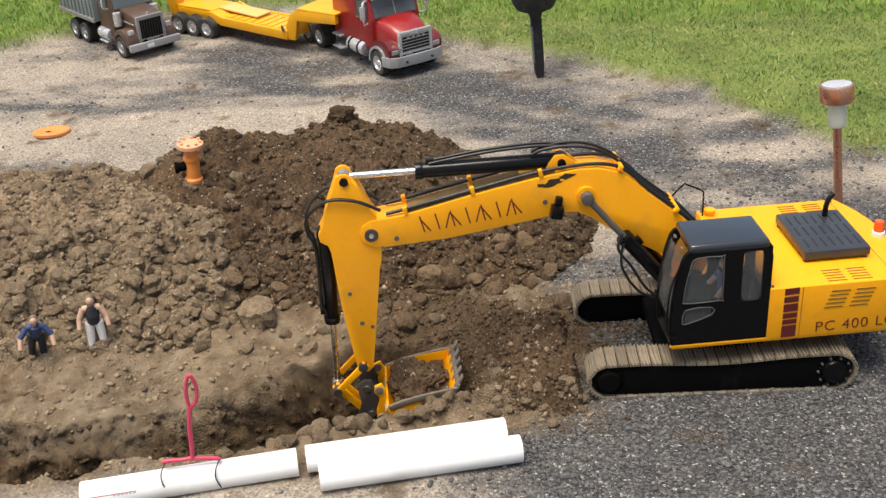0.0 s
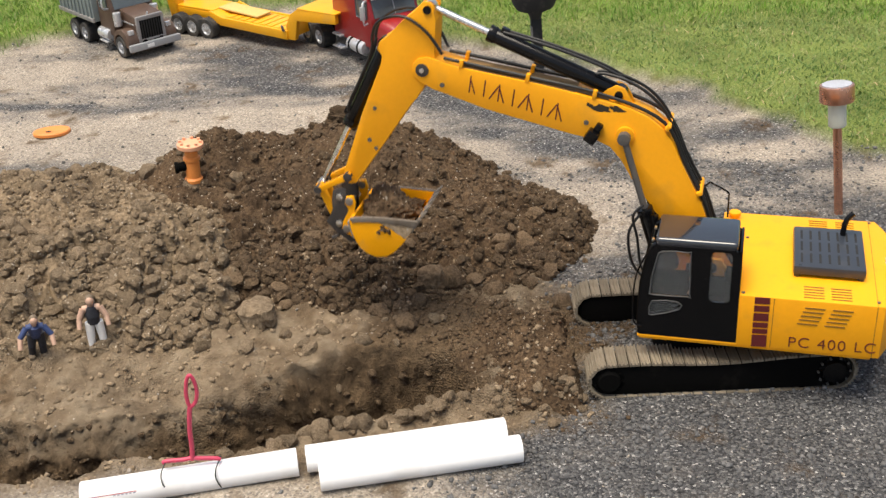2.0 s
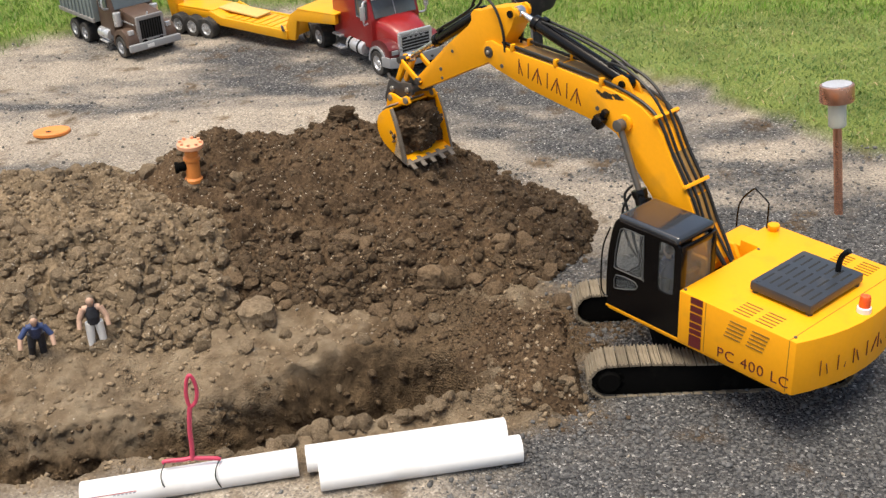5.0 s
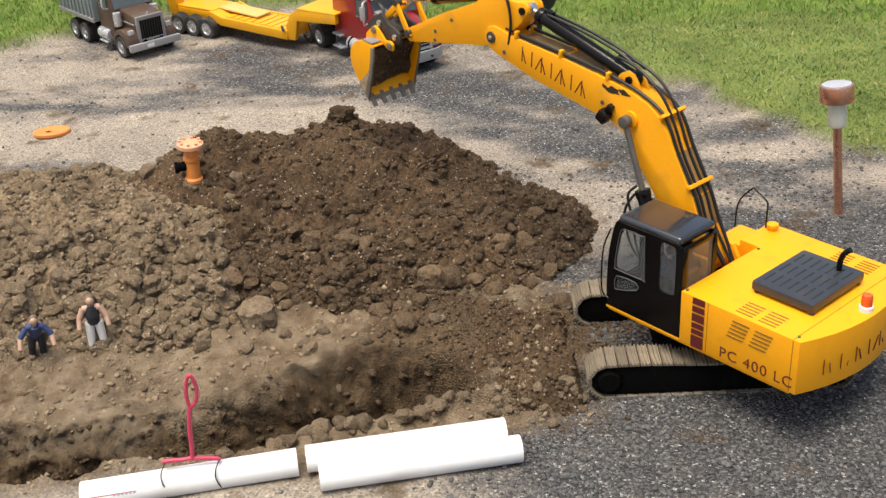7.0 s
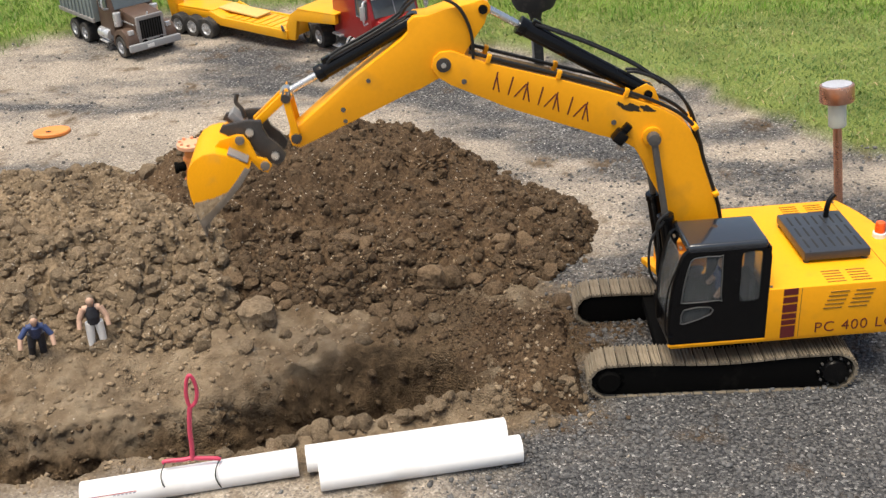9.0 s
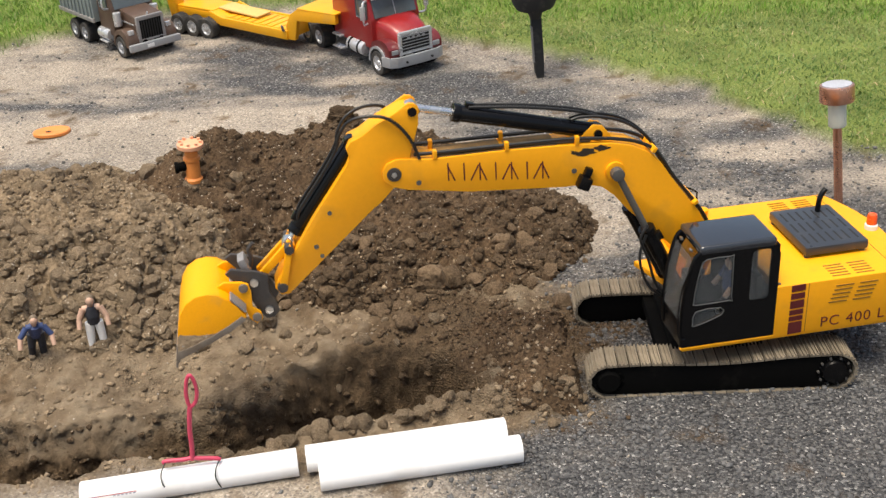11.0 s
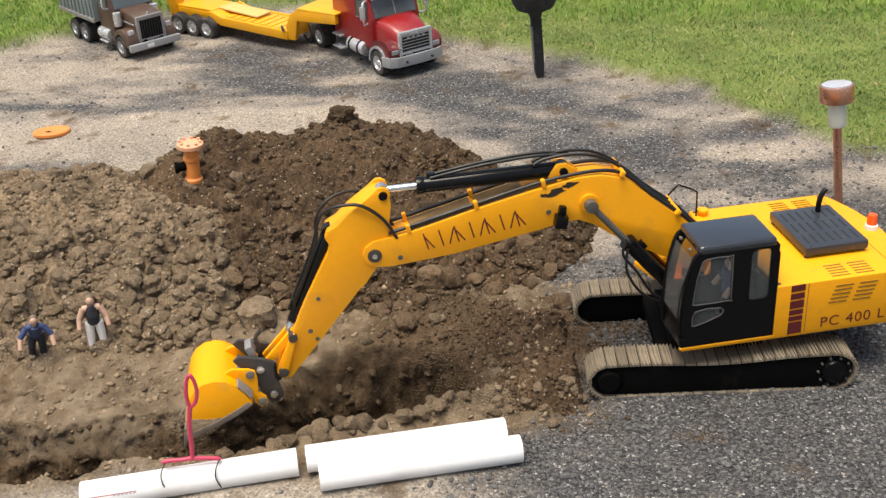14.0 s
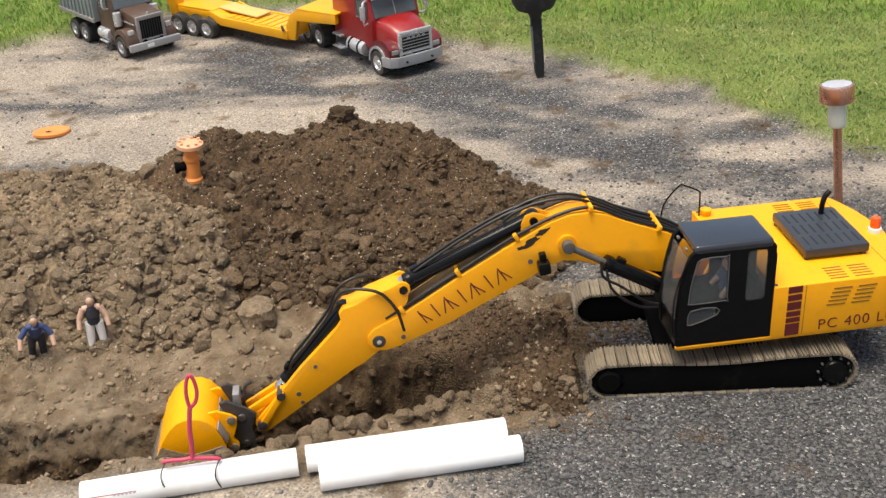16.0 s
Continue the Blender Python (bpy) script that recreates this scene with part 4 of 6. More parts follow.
LINK_IN, LINK_OUT, COUPLER_PIN = 0.068, 0.066, (0.054, 0.014)
BOOM_CYL_FOOT, BOOM_CYL_TOP = (0.072, 0.145), (0.2534, 0.107)
ARM_CYL_FOOT, ARM_TAIL = (0.300, 0.153), (-0.0913, 0.0497)
BUCKET_CYL_FOOT = (0.012, 0.077)


def linkage(t):
    """Poses of all moving parts in the upper body's plane at t."""
    b, a, k = curve_at(BOOM, t), curve_at(ARM, t), curve_at(BUCKET, t)
    foot = Vector(FOOT)
    tip = foot + spin((BOOM_LEN, 0), b)
    pin = tip + spin(BUCKET_PIN, a)
    q = tip + spin((ARM_Q, 0), a)
    w = pin + spin(COUPLER_PIN, k)
    d = w - q
    reach = min(max(d.length, 0.004), LINK_IN + LINK_OUT - 0.001)
    u = d.normalized()
    x = (reach ** 2 + LINK_IN ** 2 - LINK_OUT ** 2) / (2 * reach)
    y = math.sqrt(max(LINK_IN ** 2 - x ** 2, 0.0))
    n1, n2 = q + x * u + y * Vector((-u.y, u.x)), q + x * u - y * Vector((-u.y, u.x))
    outer = spin((0, 1), a)
    back = spin((-1, 0), a)
    node = n1 if (n1 - q).dot(outer + 0.6 * back) > (n2 - q).dot(outer + 0.6 * back) else n2
    base, top = Vector(BOOM_CYL_FOOT), foot + spin(BOOM_CYL_TOP, b)
    cyl_a, tail = foot + spin(ARM_CYL_FOOT, b), tip + spin(ARM_TAIL, a)
    cyl_b = tip + spin(BUCKET_CYL_FOOT, a)
    return {"boom": upright(foot, b), "arm": upright(tip, a), "coupler": upright(pin, k), "bucket": upright(pin, k),
            "boom_cylinder": toward(base, top), "boom_rod": toward(top, base),
            "arm_cylinder": toward(cyl_a, tail), "arm_rod": toward(tail, cyl_a),
            "bucket_cylinder": toward(cyl_b, node), "bucket_rod": toward(node, cyl_b),
            "idler_link": toward(q, node), "bucket_link": toward(node, w)}


def fit_poly(bm, pts, y, t, bevel=0.0):
    prism(bm, pts, y - t / 2, y + t / 2, bevel)


# undercarriage, standing still
UNDER = pose(-0.004, 0.002, -0.004, 0, 0, -1.9)
TRACK_Y, TRACK_W, TRACK_H = 0.117, 0.058, 0.074


def track_loop(n=400):
    """Outer line of a track: rear sprocket, sagging top run, front idler, flat bottom."""
    rr, rf, xr, xf = 0.0365, 0.0335, 0.188, -0.190
    pts = []
    for i in range(61):
        a = radians(-90 + 180 * i / 60)
        pts.append((xr + rr * math.cos(a), rr + rr * math.sin(a)))
    for i in range(1, 60):
        u = i / 60
        pts.append((xr + (xf - xr) * u, 2 * rr + (2 * rf - 2 * rr) * u - 0.004 * math.sin(math.pi * u) + 0.002 * math.sin(3 * math.pi * u)))
    for i in range(61):
        a = radians(90 + 180 * i / 60)
        pts.append((xf + rf * math.cos(a), rf + rf * math.sin(a)))
    for i in range(1, 60):
        pts.append((xf + (xr - xf) * i / 60, 0.0))
    return pts


def along(loop, k):
    """k even steps round a closed line: place and direction."""
    seg = [(Vector(a), Vector(b)) for a, b in zip(loop, loop[1:] + loop[:1])]
    total = sum((b - a).length for a, b in seg)
    out, need, run = [], 0.0, 0.0
    for a, b in seg:
        ln = (b - a).length
        while need <= run + ln and len(out) < k:
            out.append((a + (b - a) * ((need - run) / ln), (b - a).normalized()))
            need += total / k
        run += ln
    return out


def shoe_mesh():
    bm = bmesh.new()
    box(bm, (0.0168, TRACK_W, 0.0035), (0, 0, -0.00175))
    for x in (-0.0062, 0.0, 0.0062):
        box(bm, (0.0022, TRACK_W, 0.0036), (x, 0, 0.0012))
    box(bm, (0.012, 0.02, 0.006), (0, 0, -0.006))
    return finish(bm, "track_shoe", SHOE)


SHOE_MESH = shoe_mesh()
ROUND = along(track_loop(), 52)
for side in (-1, 1):
    for p, d in ROUND:
        o = new("track_shoe", SHOE_MESH)
        o.parent = excavator
        # outward normal is to the right of the running direction
        ang = math.degrees(math.atan2(d.y, d.x))
        o.matrix_local = UNDER @ pose(p.x, side * TRACK_Y, p.y, 0, -ang, 0) @ pose(0, 0, 0, 180, 0, 0)
    bm = bmesh.new()
    pts = [(-0.19, 0.005), (0.188, 0.005), (0.210, 0.018), (0.212, 0.055), (0.188, 0.066), (-0.185, 0.060), (-0.212, 0.048), (-0.212, 0.016)]
    prism(bm, pts, side * TRACK_Y - 0.024, side * TRACK_Y + 0.024, 0.003)
    bmesh.ops.transform(bm, matrix=UNDER, verts=bm.verts[:])
    part("track_frame", bm, BLACK_MATTE, excavator, "dusty black track frame")
    for x, z, r, nm in ((0.188, 0.0365, 0.031, "sprocket"), (-0.19, 0.0335, 0.028, "idler_wheel")):
        bm = bmesh.new()
        y1 = side * (TRACK_Y + 0.024)
        cyl(bm, (x, side * (TRACK_Y - 0.02), z), (x, y1, z), r, seg=28, bevel=0.002)
        cyl(bm, (x, y1, z), (x, y1 + side * 0.007, z), r * 0.74, r * 0.64, seg=24)
        for i in range(9):
            a = 2 * math.pi * i / 9
            cyl(bm, (x + r * 0.84 * math.cos(a), y1, z + r * 0.84 * math.sin(a)), (x + r * 0.84 * math.cos(a), y1 + side * 0.0025, z + r * 0.84 * math.sin(a)), 0.0022, seg=6)
        bmesh.ops.transform(bm, matrix=UNDER, verts=bm.verts[:])
        hub = part(nm, bm, BLACK_MATTE if nm != "sprocket" else BLACK, excavator)
        if nm == "sprocket":
            for i in range(10):
                a = 2 * math.pi * i / 10
                c = UNDER @ Vector((x + r * 0.86 * math.cos(a), y1, z + r * 0.86 * math.sin(a)))
                part("hub_bolt", made(cyl, tuple(c), tuple(c + Vector((0, side * 0.004, 0))), 0.0022, seg=8), DULL_STEEL, hub)
    for i in range(7):
        x = -0.145 + 0.047 * i
        bm = made(cyl, (x, side * (TRACK_Y - 0.02), 0.0125), (x, side * (TRACK_Y + 0.023), 0.0125), 0.0095, seg=14, bevel=0.001)
        bmesh.ops.transform(bm, matrix=UNDER, verts=bm.verts[:])
        part("road_wheel", bm, BLACK_MATTE, excavator)
bm = bmesh.new()
box(bm, (0.16, 0.20, 0.03), (0, 0, 0.055), 0.006)
cyl(bm, (0, 0, 0.06), (0, 0, 0.098), 0.075, seg=32)
for sx in (-1, 1):
    box(bm, (0.05, 0.24, 0.022), (sx * 0.075, 0, 0.048), 0.005)
bmesh.ops.transform(bm, matrix=UNDER, verts=bm.verts[:])
part("centre_frame", bm, BLACK_MATTE, excavator)

# upper body: deck, engine house, counterweight
upper = new("upper_body", None)
upper_bm = bmesh.new()
prism(upper_bm, [(0.108, 0.1475), (0.06, 0.06), (0.06, -0.06), (0.09, -0.15), (-0.26, -0.15), (-0.26, 0.1475)], 0.099, 0.111, 0.002, plane="xy")
upper = part("upper_body", upper_bm, YELLOW, excavator, "yellow deck plate of the upper body")


def side_ring(z0, z1):
    """Plan of the engine house with its bowed counterweight."""
    pts = [(-0.050, 0.150), (-0.272, 0.150)]
    for i in range(1, 10):
        y = 0.150 - 0.30 * i / 10
        pts.append((-0.272 - 0.036 * (1 - (y / 0.15) ** 2), y))
    pts += [(-0.272, -0.150), (-0.012, -0.150), (-0.012, -0.060), (-0.050, -0.060)]
    return pts


bm = bmesh.new()
prism(bm, side_ring(0, 0), 0.104, 0.200, 0.0025, plane="xy")
part("engine_house", bm, YELLOW, upper, "yellow engine house with bowed counterweight")
bm = bmesh.new()
box(bm, (0.075, 0.085, 0.05), (0.030, -0.105, 0.135), 0.003)
box(bm, (0.05, 0.07, 0.02), (0.02, -0.108, 0.170), 0.003)
part("tool_box", bm, YELLOW, upper)
for v in (0.03, -0.03):
    bm = bmesh.new()
    prism(bm, [(-0.045, 0.105), (0.045, 0.105), (0.028, 0.175), (0.016, 0.202), (-0.016, 0.202), (-0.034, 0.17)], v * 1.25 - 0.004, v * 1.25 + 0.004, 0.001)
    part("boom_bracket", bm, YELLOW, upper)
bm = bmesh.new()
box(bm, (0.10, 0.055, 0.05), (-0.005, 0, 0.13), 0.002)
part("swing_deck", bm, BLACK_MATTE, upper)

# slotted vent pad on the roof
bm = bmesh.new()
box(bm, (0.113, 0.146, 0.0165), (-0.1885, 0.004, 0.2135), 0.004)
for u in (-0.238, -0.139):
    for v in (-0.06, 0.068):
        cyl(bm, (u, v, 0.199), (u, v, 0.208), 0.0055, seg=12)
pad = part("vent_pad", bm, CAB_GREY, upper, "dark grey slotted vent pad")
slot = bmesh.new()
box(slot, (0.0040, 0.033, 0.0014), (0, 0, 0), 0.0005)
slot_me = finish(slot, "slot", SLOT)
for i in range(7):
    for j in range(3):
        o = new("slot", slot_me)
        o.parent = pad
        o.matrix_local = pose(-0.2325 + 0.0146 * i, -0.037 + 0.0415 * j, 0.2212, 0, 0, 0)
bm = made(tube, [(-0.212, -0.046, 0.215), (-0.213, -0.046, 0.240), (-0.218, -0.048, 0.254), (-0.226, -0.050, 0.262)], 0.0048, 10)
part("exhaust_pipe", bm, BLACK, upper)
part("panel_seam", made(box, (0.0009, 0.298, 0.0008), (-0.2605, 0, 0.2002)), SLOT_BROWN, upper, "thin dark seam before the counterweight")
part("panel_seam", made(box, (0.0009, 0.0008, 0.092), (-0.2605, 0.1502, 0.153)), SLOT_BROWN, upper, "thin dark seam before the counterweight")
part("panel_seam", made(box, (0.0009, 0.0008, 0.092), (-0.1045, 0.1502, 0.153)), SLOT_BROWN, upper, "thin dark panel joint")
# beacon
bm = made(lathe, [(0.0112, 0.199), (0.0112, 0.208), (0.0098, 0.2095)], 20, (-0.291, 0.002, 0))
beacon = part("beacon", bm, WHITE, upper, "white beacon base with orange lens")
part("lens", made(lathe, [(0.0088, 0.2095), (0.0088, 0.223), (0.0074, 0.228), (0.0034, 0.230)], 20, (-0.291, 0.002, 0)), ORANGE_LENS, upper, "orange beacon lens")
# filler cap and grab rail on the far side
bm = bmesh.new()
lathe(bm, [(0.008, 0.199), (0.008, 0.206), (0.0105, 0.2065), (0.0105, 0.2115), (0.006, 0.2135)], 16, (-0.031, -0.129, 0))
part("filler_cap", bm, YELLOW, upper)
part("grab_rail", made(tube, [(-0.018, -0.128, 0.199), (-0.018, -0.128, 0.240), (-0.015, -0.129, 0.250), (0.010, -0.132, 0.262), (0.020, -0.133, 0.262), (0.047, -0.135, 0.226), (0.052, -0.136, 0.175)], 0.0016, 8), BLACK, upper, "thin black grab rail")
# louvres on flank and roof edge
bar = bmesh.new()
box(bar, (0.031, 0.0016, 0.0022), (0, 0, 0))
bar_me = finish(bar, "louvre", SLOT_BROWN)
for c in range(2):
    for r in range(5):
        o = new("louvre", bar_me)
        o.parent = upper
        o.matrix_local = pose(-0.163 - 0.042 * c - 0.0025 * (r - 2) * -1, 0.1503, 0.187 - 0.0075 * r, 0, 0, 0)
        o2 = new("louvre", bar_me)
        o2.parent = upper
        o2.matrix_local = pose(-0.165 - 0.042 * c, 0.140 - 0.0085 * r, 0.2003, 90, 0, 0)
        o3 = new("louvre", bar_me)
        o3.parent = upper
        o3.matrix_local = pose(-0.175 - 0.045 * c, -0.100 - 0.0085 * r, 0.2003, 90, 0, 0)
# maroon stripe blocks
for i, (z0, z1) in enumerate(((0.106, 0.128), (0.131, 0.1395), (0.1425, 0.1515), (0.155, 0.169), (0.1725, 0.183), (0.187, 0.1985))):
    bm = bmesh.new()
    prism(bm, [(-0.0745 - 0.00, z0), (-0.0985, z0 + 0.001), (-0.098, z1 + 0.001), (-0.0745, z1)], 0.1495, 0.1512)
    part("stripe", bm, MAROON, upper, "maroon painted stripe block")


def lettering(body, size, m, parent, name="lettering", shear=0.0, material=MAROON):
    cu = bpy.data.curves.new(name, 'FONT')
    cu.body, cu.size, cu.extrude, cu.offset = body, size, 0.0006, -0.0003
    cu.align_x, cu.align_y, cu.space_character = 'CENTER', 'CENTER', 1.12
    tmp = bpy.data.objects.new(name, cu)
    me = bpy.data.meshes.new_from_object(tmp)
    bpy.data.objects.remove(tmp)
    me.materials.clear()
    me.materials.append(material)
    o = new(name, me)
    o.parent = parent
    o.matrix_local = m
    return tagged(o, "dark maroon hand-painted lettering")


lettering("PC 400 LC", 0.0275, pose(-0.1985, 0.1504, 0.121, 90, 0, 180) @ pose(0, 0, 0, 0, 0, 1.0), upper)


def word_strokes(parent, x0, x1, base, height, place, material=MAROON):
    """A hand-painted maker's name as plain thin strokes of its size and colour."""
    for i in range(7):
        u = x0 + (x1 - x0) * (i + 0.5) / 7
        w = (x1 - x0) / 7
        for k, (dx, tilt, long) in enumerate(((-0.22, 4, 1.0), (0.18, -24 if i % 2 else 26, 0.95))):
            bm = bmesh.new()
            h = height * long
            box(bm, (0.0022, 0.0012, h), (0, 0, h / 2), 0.0004)
            o = part("painted_stroke", bm, material, parent, "thin maroon painted stroke")
            o.matrix_local = place(u + dx * w, base) @ pose(0, 0, 0, 0, tilt, 0)


word_strokes(upper, 0.115, -0.115, 0.130, 0.028, lambda u, z: pose(-0.2725 - 0.036 * (1 - (u / 0.15) ** 2), u, z, 0, 0, math.degrees(math.atan(0.072 * u / 0.0225)) + 90))
for u, v in ((-0.056, 0.142), (-0.056, -0.052), (-0.262, 0.138), (-0.262, -0.14), (-0.02, -0.142)):
    part("bolt", made(cyl, (u, v, 0.199), (u, v, 0.2018), 0.0028, seg=8), DULL_STEEL, upper)

# cab
cab = part("cab", made(box, (0.160, 0.090, 0.012), (0.029, 0.102, 0.112), 0.002), BLACK, excavator, "glossy black operator cab")
SIDE = [(-0.0505, 0.108), (0.1085, 0.108), (0.1105, 0.150), (0.1060, 0.215), (0.094, 0.268), (0.083, 0.281), (-0.036, 0.281), (-0.046, 0.274), (-0.0505, 0.262)]


def framed(bm, outer, holes, y, t):
    """A plate with openings right through it."""
    mesh_edges = []
    for ring in [outer] + holes:
        vs = [bm.verts.new((a, y, b)) for a, b in ring]
        mesh_edges += [bm.edges.new((vs[i], vs[(i + 1) % len(vs)])) for i in range(len(vs))]
    bmesh.ops.triangle_fill(bm, use_beauty=True, use_dissolve=False, edges=mesh_edges)
    r = bmesh.ops.extrude_face_region(bm, geom=bm.faces[:])
    bmesh.ops.translate(bm, vec=(0, t, 0), verts=[g for g in r["geom"] if isinstance(g, bmesh.types.BMVert)])


def rounded(x0, x1, z0, z1, r, skew=0.0):
    out = []
    for cx, cz, a0 in ((x1 - r, z1 - r, 0), (x0 + r, z1 - r, 90), (x0 + r, z0 + r, 180), (x1 - r, z0 + r, 270)):
        for k in range(4):
            a = radians(a0 + 30 * k)
            x, z = cx + r * math.cos(a), cz + r * math.sin(a)
            out.append((x + skew * (z - z0), z))
    return out


W_DOOR = [(0.0925, 0.190), (0.0905, 0.215), (0.083, 0.255), (0.074, 0.2685), (0.034, 0.2690), (0.0295, 0.264), (0.0285, 0.192), (0.031, 0.1875), (0.088, 0.1865)]
W_REAR = rounded(-0.0355, -0.002, 0.181, 0.2735, 0.008)
W_LOW = [(0.092, 0.152), (0.088, 0.147), (0.044, 0.162), (0.046, 0.176), (0.088, 0.174)]
bm = bmesh.new()
framed(bm, SIDE, [W_DOOR, W_REAR, W_LOW], 0.1435, 0.005)
door = part("door", bm, BLACK, cab, "black cab door with three windows")
bm = bmesh.new()
framed(bm, SIDE, [W_DOOR, W_REAR], 0.060, 0.004)
part("far_side", bm, BLACK, cab)
for ring, nm in ((W_DOOR, "door_window"), (W_REAR, "rear_side_window"), (W_LOW, "lower_window")):
    part(nm, made(prism, ring, 0.1452, 0.1464), GLASS, cab)
    if nm != "lower_window":
        part(nm, made(prism, ring, 0.0615, 0.0625), GLASS, cab)
bm = bmesh.new()
for ring in (W_DOOR, W_LOW):
    tube(bm, [(a, 0.149, b) for a, b in ring] + [(ring[0][0], 0.149, ring[0][1])], 0.0009, 6, 2)
part("window_seal", bm, surface("seal_grey", (0.09, 0.09, 0.09), 0.5), cab)
# front: two posts, sill and raked windscreen
bm = bmesh.new()
for v in (0.0625, 0.1445):
    tube(bm, [(0.108, v, 0.11), (0.110, v, 0.150), (0.1055, v, 0.215), (0.094, v, 0.267), (0.083, v, 0.280)], 0.0035, 8, 4)
box(bm, (0.006, 0.082, 0.045), (0.107, 0.1035, 0.130), 0.001)
part("front_frame", bm, BLACK, cab)
bm = bmesh.new()
prism(bm, [(0.1095, 0.152), (0.1105, 0.152), (0.106, 0.215), (0.0945, 0.266), (0.0935, 0.266), (0.105, 0.215)], 0.065, 0.142)
part("windscreen", bm, GLASS, cab)
bm = bmesh.new()
box(bm, (0.004, 0.086, 0.078), (-0.0485, 0.103, 0.146), 0.001)
box(bm, (0.004, 0.010, 0.09), (-0.0485, 0.066, 0.23), 0.001)
box(bm, (0.004, 0.010, 0.09), (-0.0485, 0.140, 0.23), 0.001)
box(bm, (0.004, 0.086, 0.010), (-0.0480, 0.103, 0.272), 0.001)
part("back_frame", bm, BLACK, cab)
part("rear_window", made(box, (0.001, 0.066, 0.082), (-0.0485, 0.103, 0.226)), DUSTY_GLASS, cab, "dusty grey rear window")
# roof with rounded edges and a hatch
bm = bmesh.new()
box(bm, (0.130, 0.092, 0.016), (0.0215, 0.1035, 0.2835), 0.007, segs=3)
part("roof", bm, CAB_ROOF, cab, "grey-black rounded cab roof")
# small steel blocks stand in for white glints under the roof front
bm = bmesh.new()
for z, u in ((0.292, 0.058), ):
    for v in (0.125, 0.082):
        box(bm, (0.004, 0.008, 0.004), (0.092, v, 0.276), 0.001)
part("roof_glint", bm, STEEL, cab, "small bright blocks for the roof-edge glints")
part("hand_rail", made(tube, [(0.104, 0.152, 0.125), (0.117, 0.153, 0.135), (0.119, 0.153, 0.18), (0.114, 0.153, 0.225), (0.100, 0.152, 0.262)], 0.0014, 8), BLACK, cab)
part("sill", made(box, (0.166, 0.005, 0.0038), (0.028, 0.1465, 0.1052), 0.0008), YELLOW, cab, "yellow sill under the door")
bm = bmesh.new()
box(bm, (0.04, 0.045, 0.012), (-0.008, 0.103, 0.150), 0.004)
box(bm, (0.012, 0.045, 0.06), (-0.030, 0.103, 0.180), 0.004)
part("seat", bm, BLACK_MATTE, cab)

# boom
boom = None
BOOM_OUT = [(-0.010, -0.022), (0.055, -0.012), (0.096, 0.008), (0.140, 0.024), (0.200, 0.048), (0.235, 0.066), (0.262, 0.074), (0.290, 0.070), (0.3225, 0.056), (0.467, 0.006), (0.565, -0.019), (0.588, -0.021), (0.606, -0.016), (0.614, -0.002), (0.612, 0.012), (0.600, 0.024), (0.546, 0.041), (0.44, 0.087), (0.360, 0.119), (0.310, 0.137), (0.275, 0.149), (0.240, 0.155), (0.209, 0.152), (0.180, 0.140), (0.153, 0.122), (0.08, 0.080), (0.03, 0.042), (0.0, 0.024), (-0.018, 0.010), (-0.020, -0.010)]
boom = part("boom", made(prism, BOOM_OUT, -0.027, 0.027, 0.0016), YELLOW, excavator, "bent yellow box boom")
for v in (1, -1):
    part("boom_pin", made(cyl, (BOOM_LEN, 0.0265 * v, 0), (BOOM_LEN, 0.0295 * v, 0), 0.0115, seg=20, bevel=0.001), COUPLER, boom)
    part("pin_head", made(cyl, (BOOM_LEN, 0.029 * v, 0), (BOOM_LEN, 0.032 * v, 0), 0.0042, seg=16, bevel=0.001), STEEL, boom)
    part("cylinder_boss", made(cyl, (0.2534, 0.026 * v, 0.107), (0.2534, 0.032 * v, 0.107), 0.0155, seg=20, bevel=0.001), YELLOW, boom)
    part("foot_pin", made(cyl, (0, 0.027 * v, 0), (0, 0.043 * v, 0), 0.010, seg=16), BLACK_MATTE, boom)
    bm = made(prism, [(0.325, 0.128), (0.322, 0.150), (0.312, 0.164), (0.298, 0.167), (0.284, 0.160), (0.262, 0.146)], 0.010 * v - 0.003, 0.010 * v + 0.003, 0.001)
    part("cylinder_lug", bm, YELLOW, boom, "yellow lug holding the arm cylinder")
part("lug_pin", made(cyl, (0.300, -0.017, 0.153), (0.300, 0.017, 0.153), 0.007, seg=14), BLACK, boom)
for cx, cz, rr in ((0.312, 0.122, 0.013), (0.290, 0.136, 0.010), (0.330, 0.116, 0.006)):
    ring = []
    for i in range(18):
        q = rr * (0.55 + 0.65 * random.random())
        ring.append((cx + q * 1.3 * math.cos(i * math.pi / 9), cz + q * 0.6 * math.sin(i * math.pi / 9) - 0.35 * q * math.cos(i * math.pi / 9)))
    part("grease_smear", made(prism, ring, 0.0265, 0.0273), surface("grease", (0.03, 0.022, 0.012), 0.6), boom, "dark greasy smear")
bm = bmesh.new()
box(bm, (0.021, 0.020, 0.022), (0.298, 0.037, 0.076), 0.004)
box(bm, (0.012, 0.012, 0.018), (0.297, 0.032, 0.092), 0.003)
part("work_light", bm, BLACK, boom, "small black work light")
for p in ((0.553, -0.002), (0.318, 0.087)):
    part("rivet", made(cyl, (p[0], 0.026, p[1]), (p[0], 0.0285, p[1]), 0.0042, seg=12), DULL_STEEL, boom)
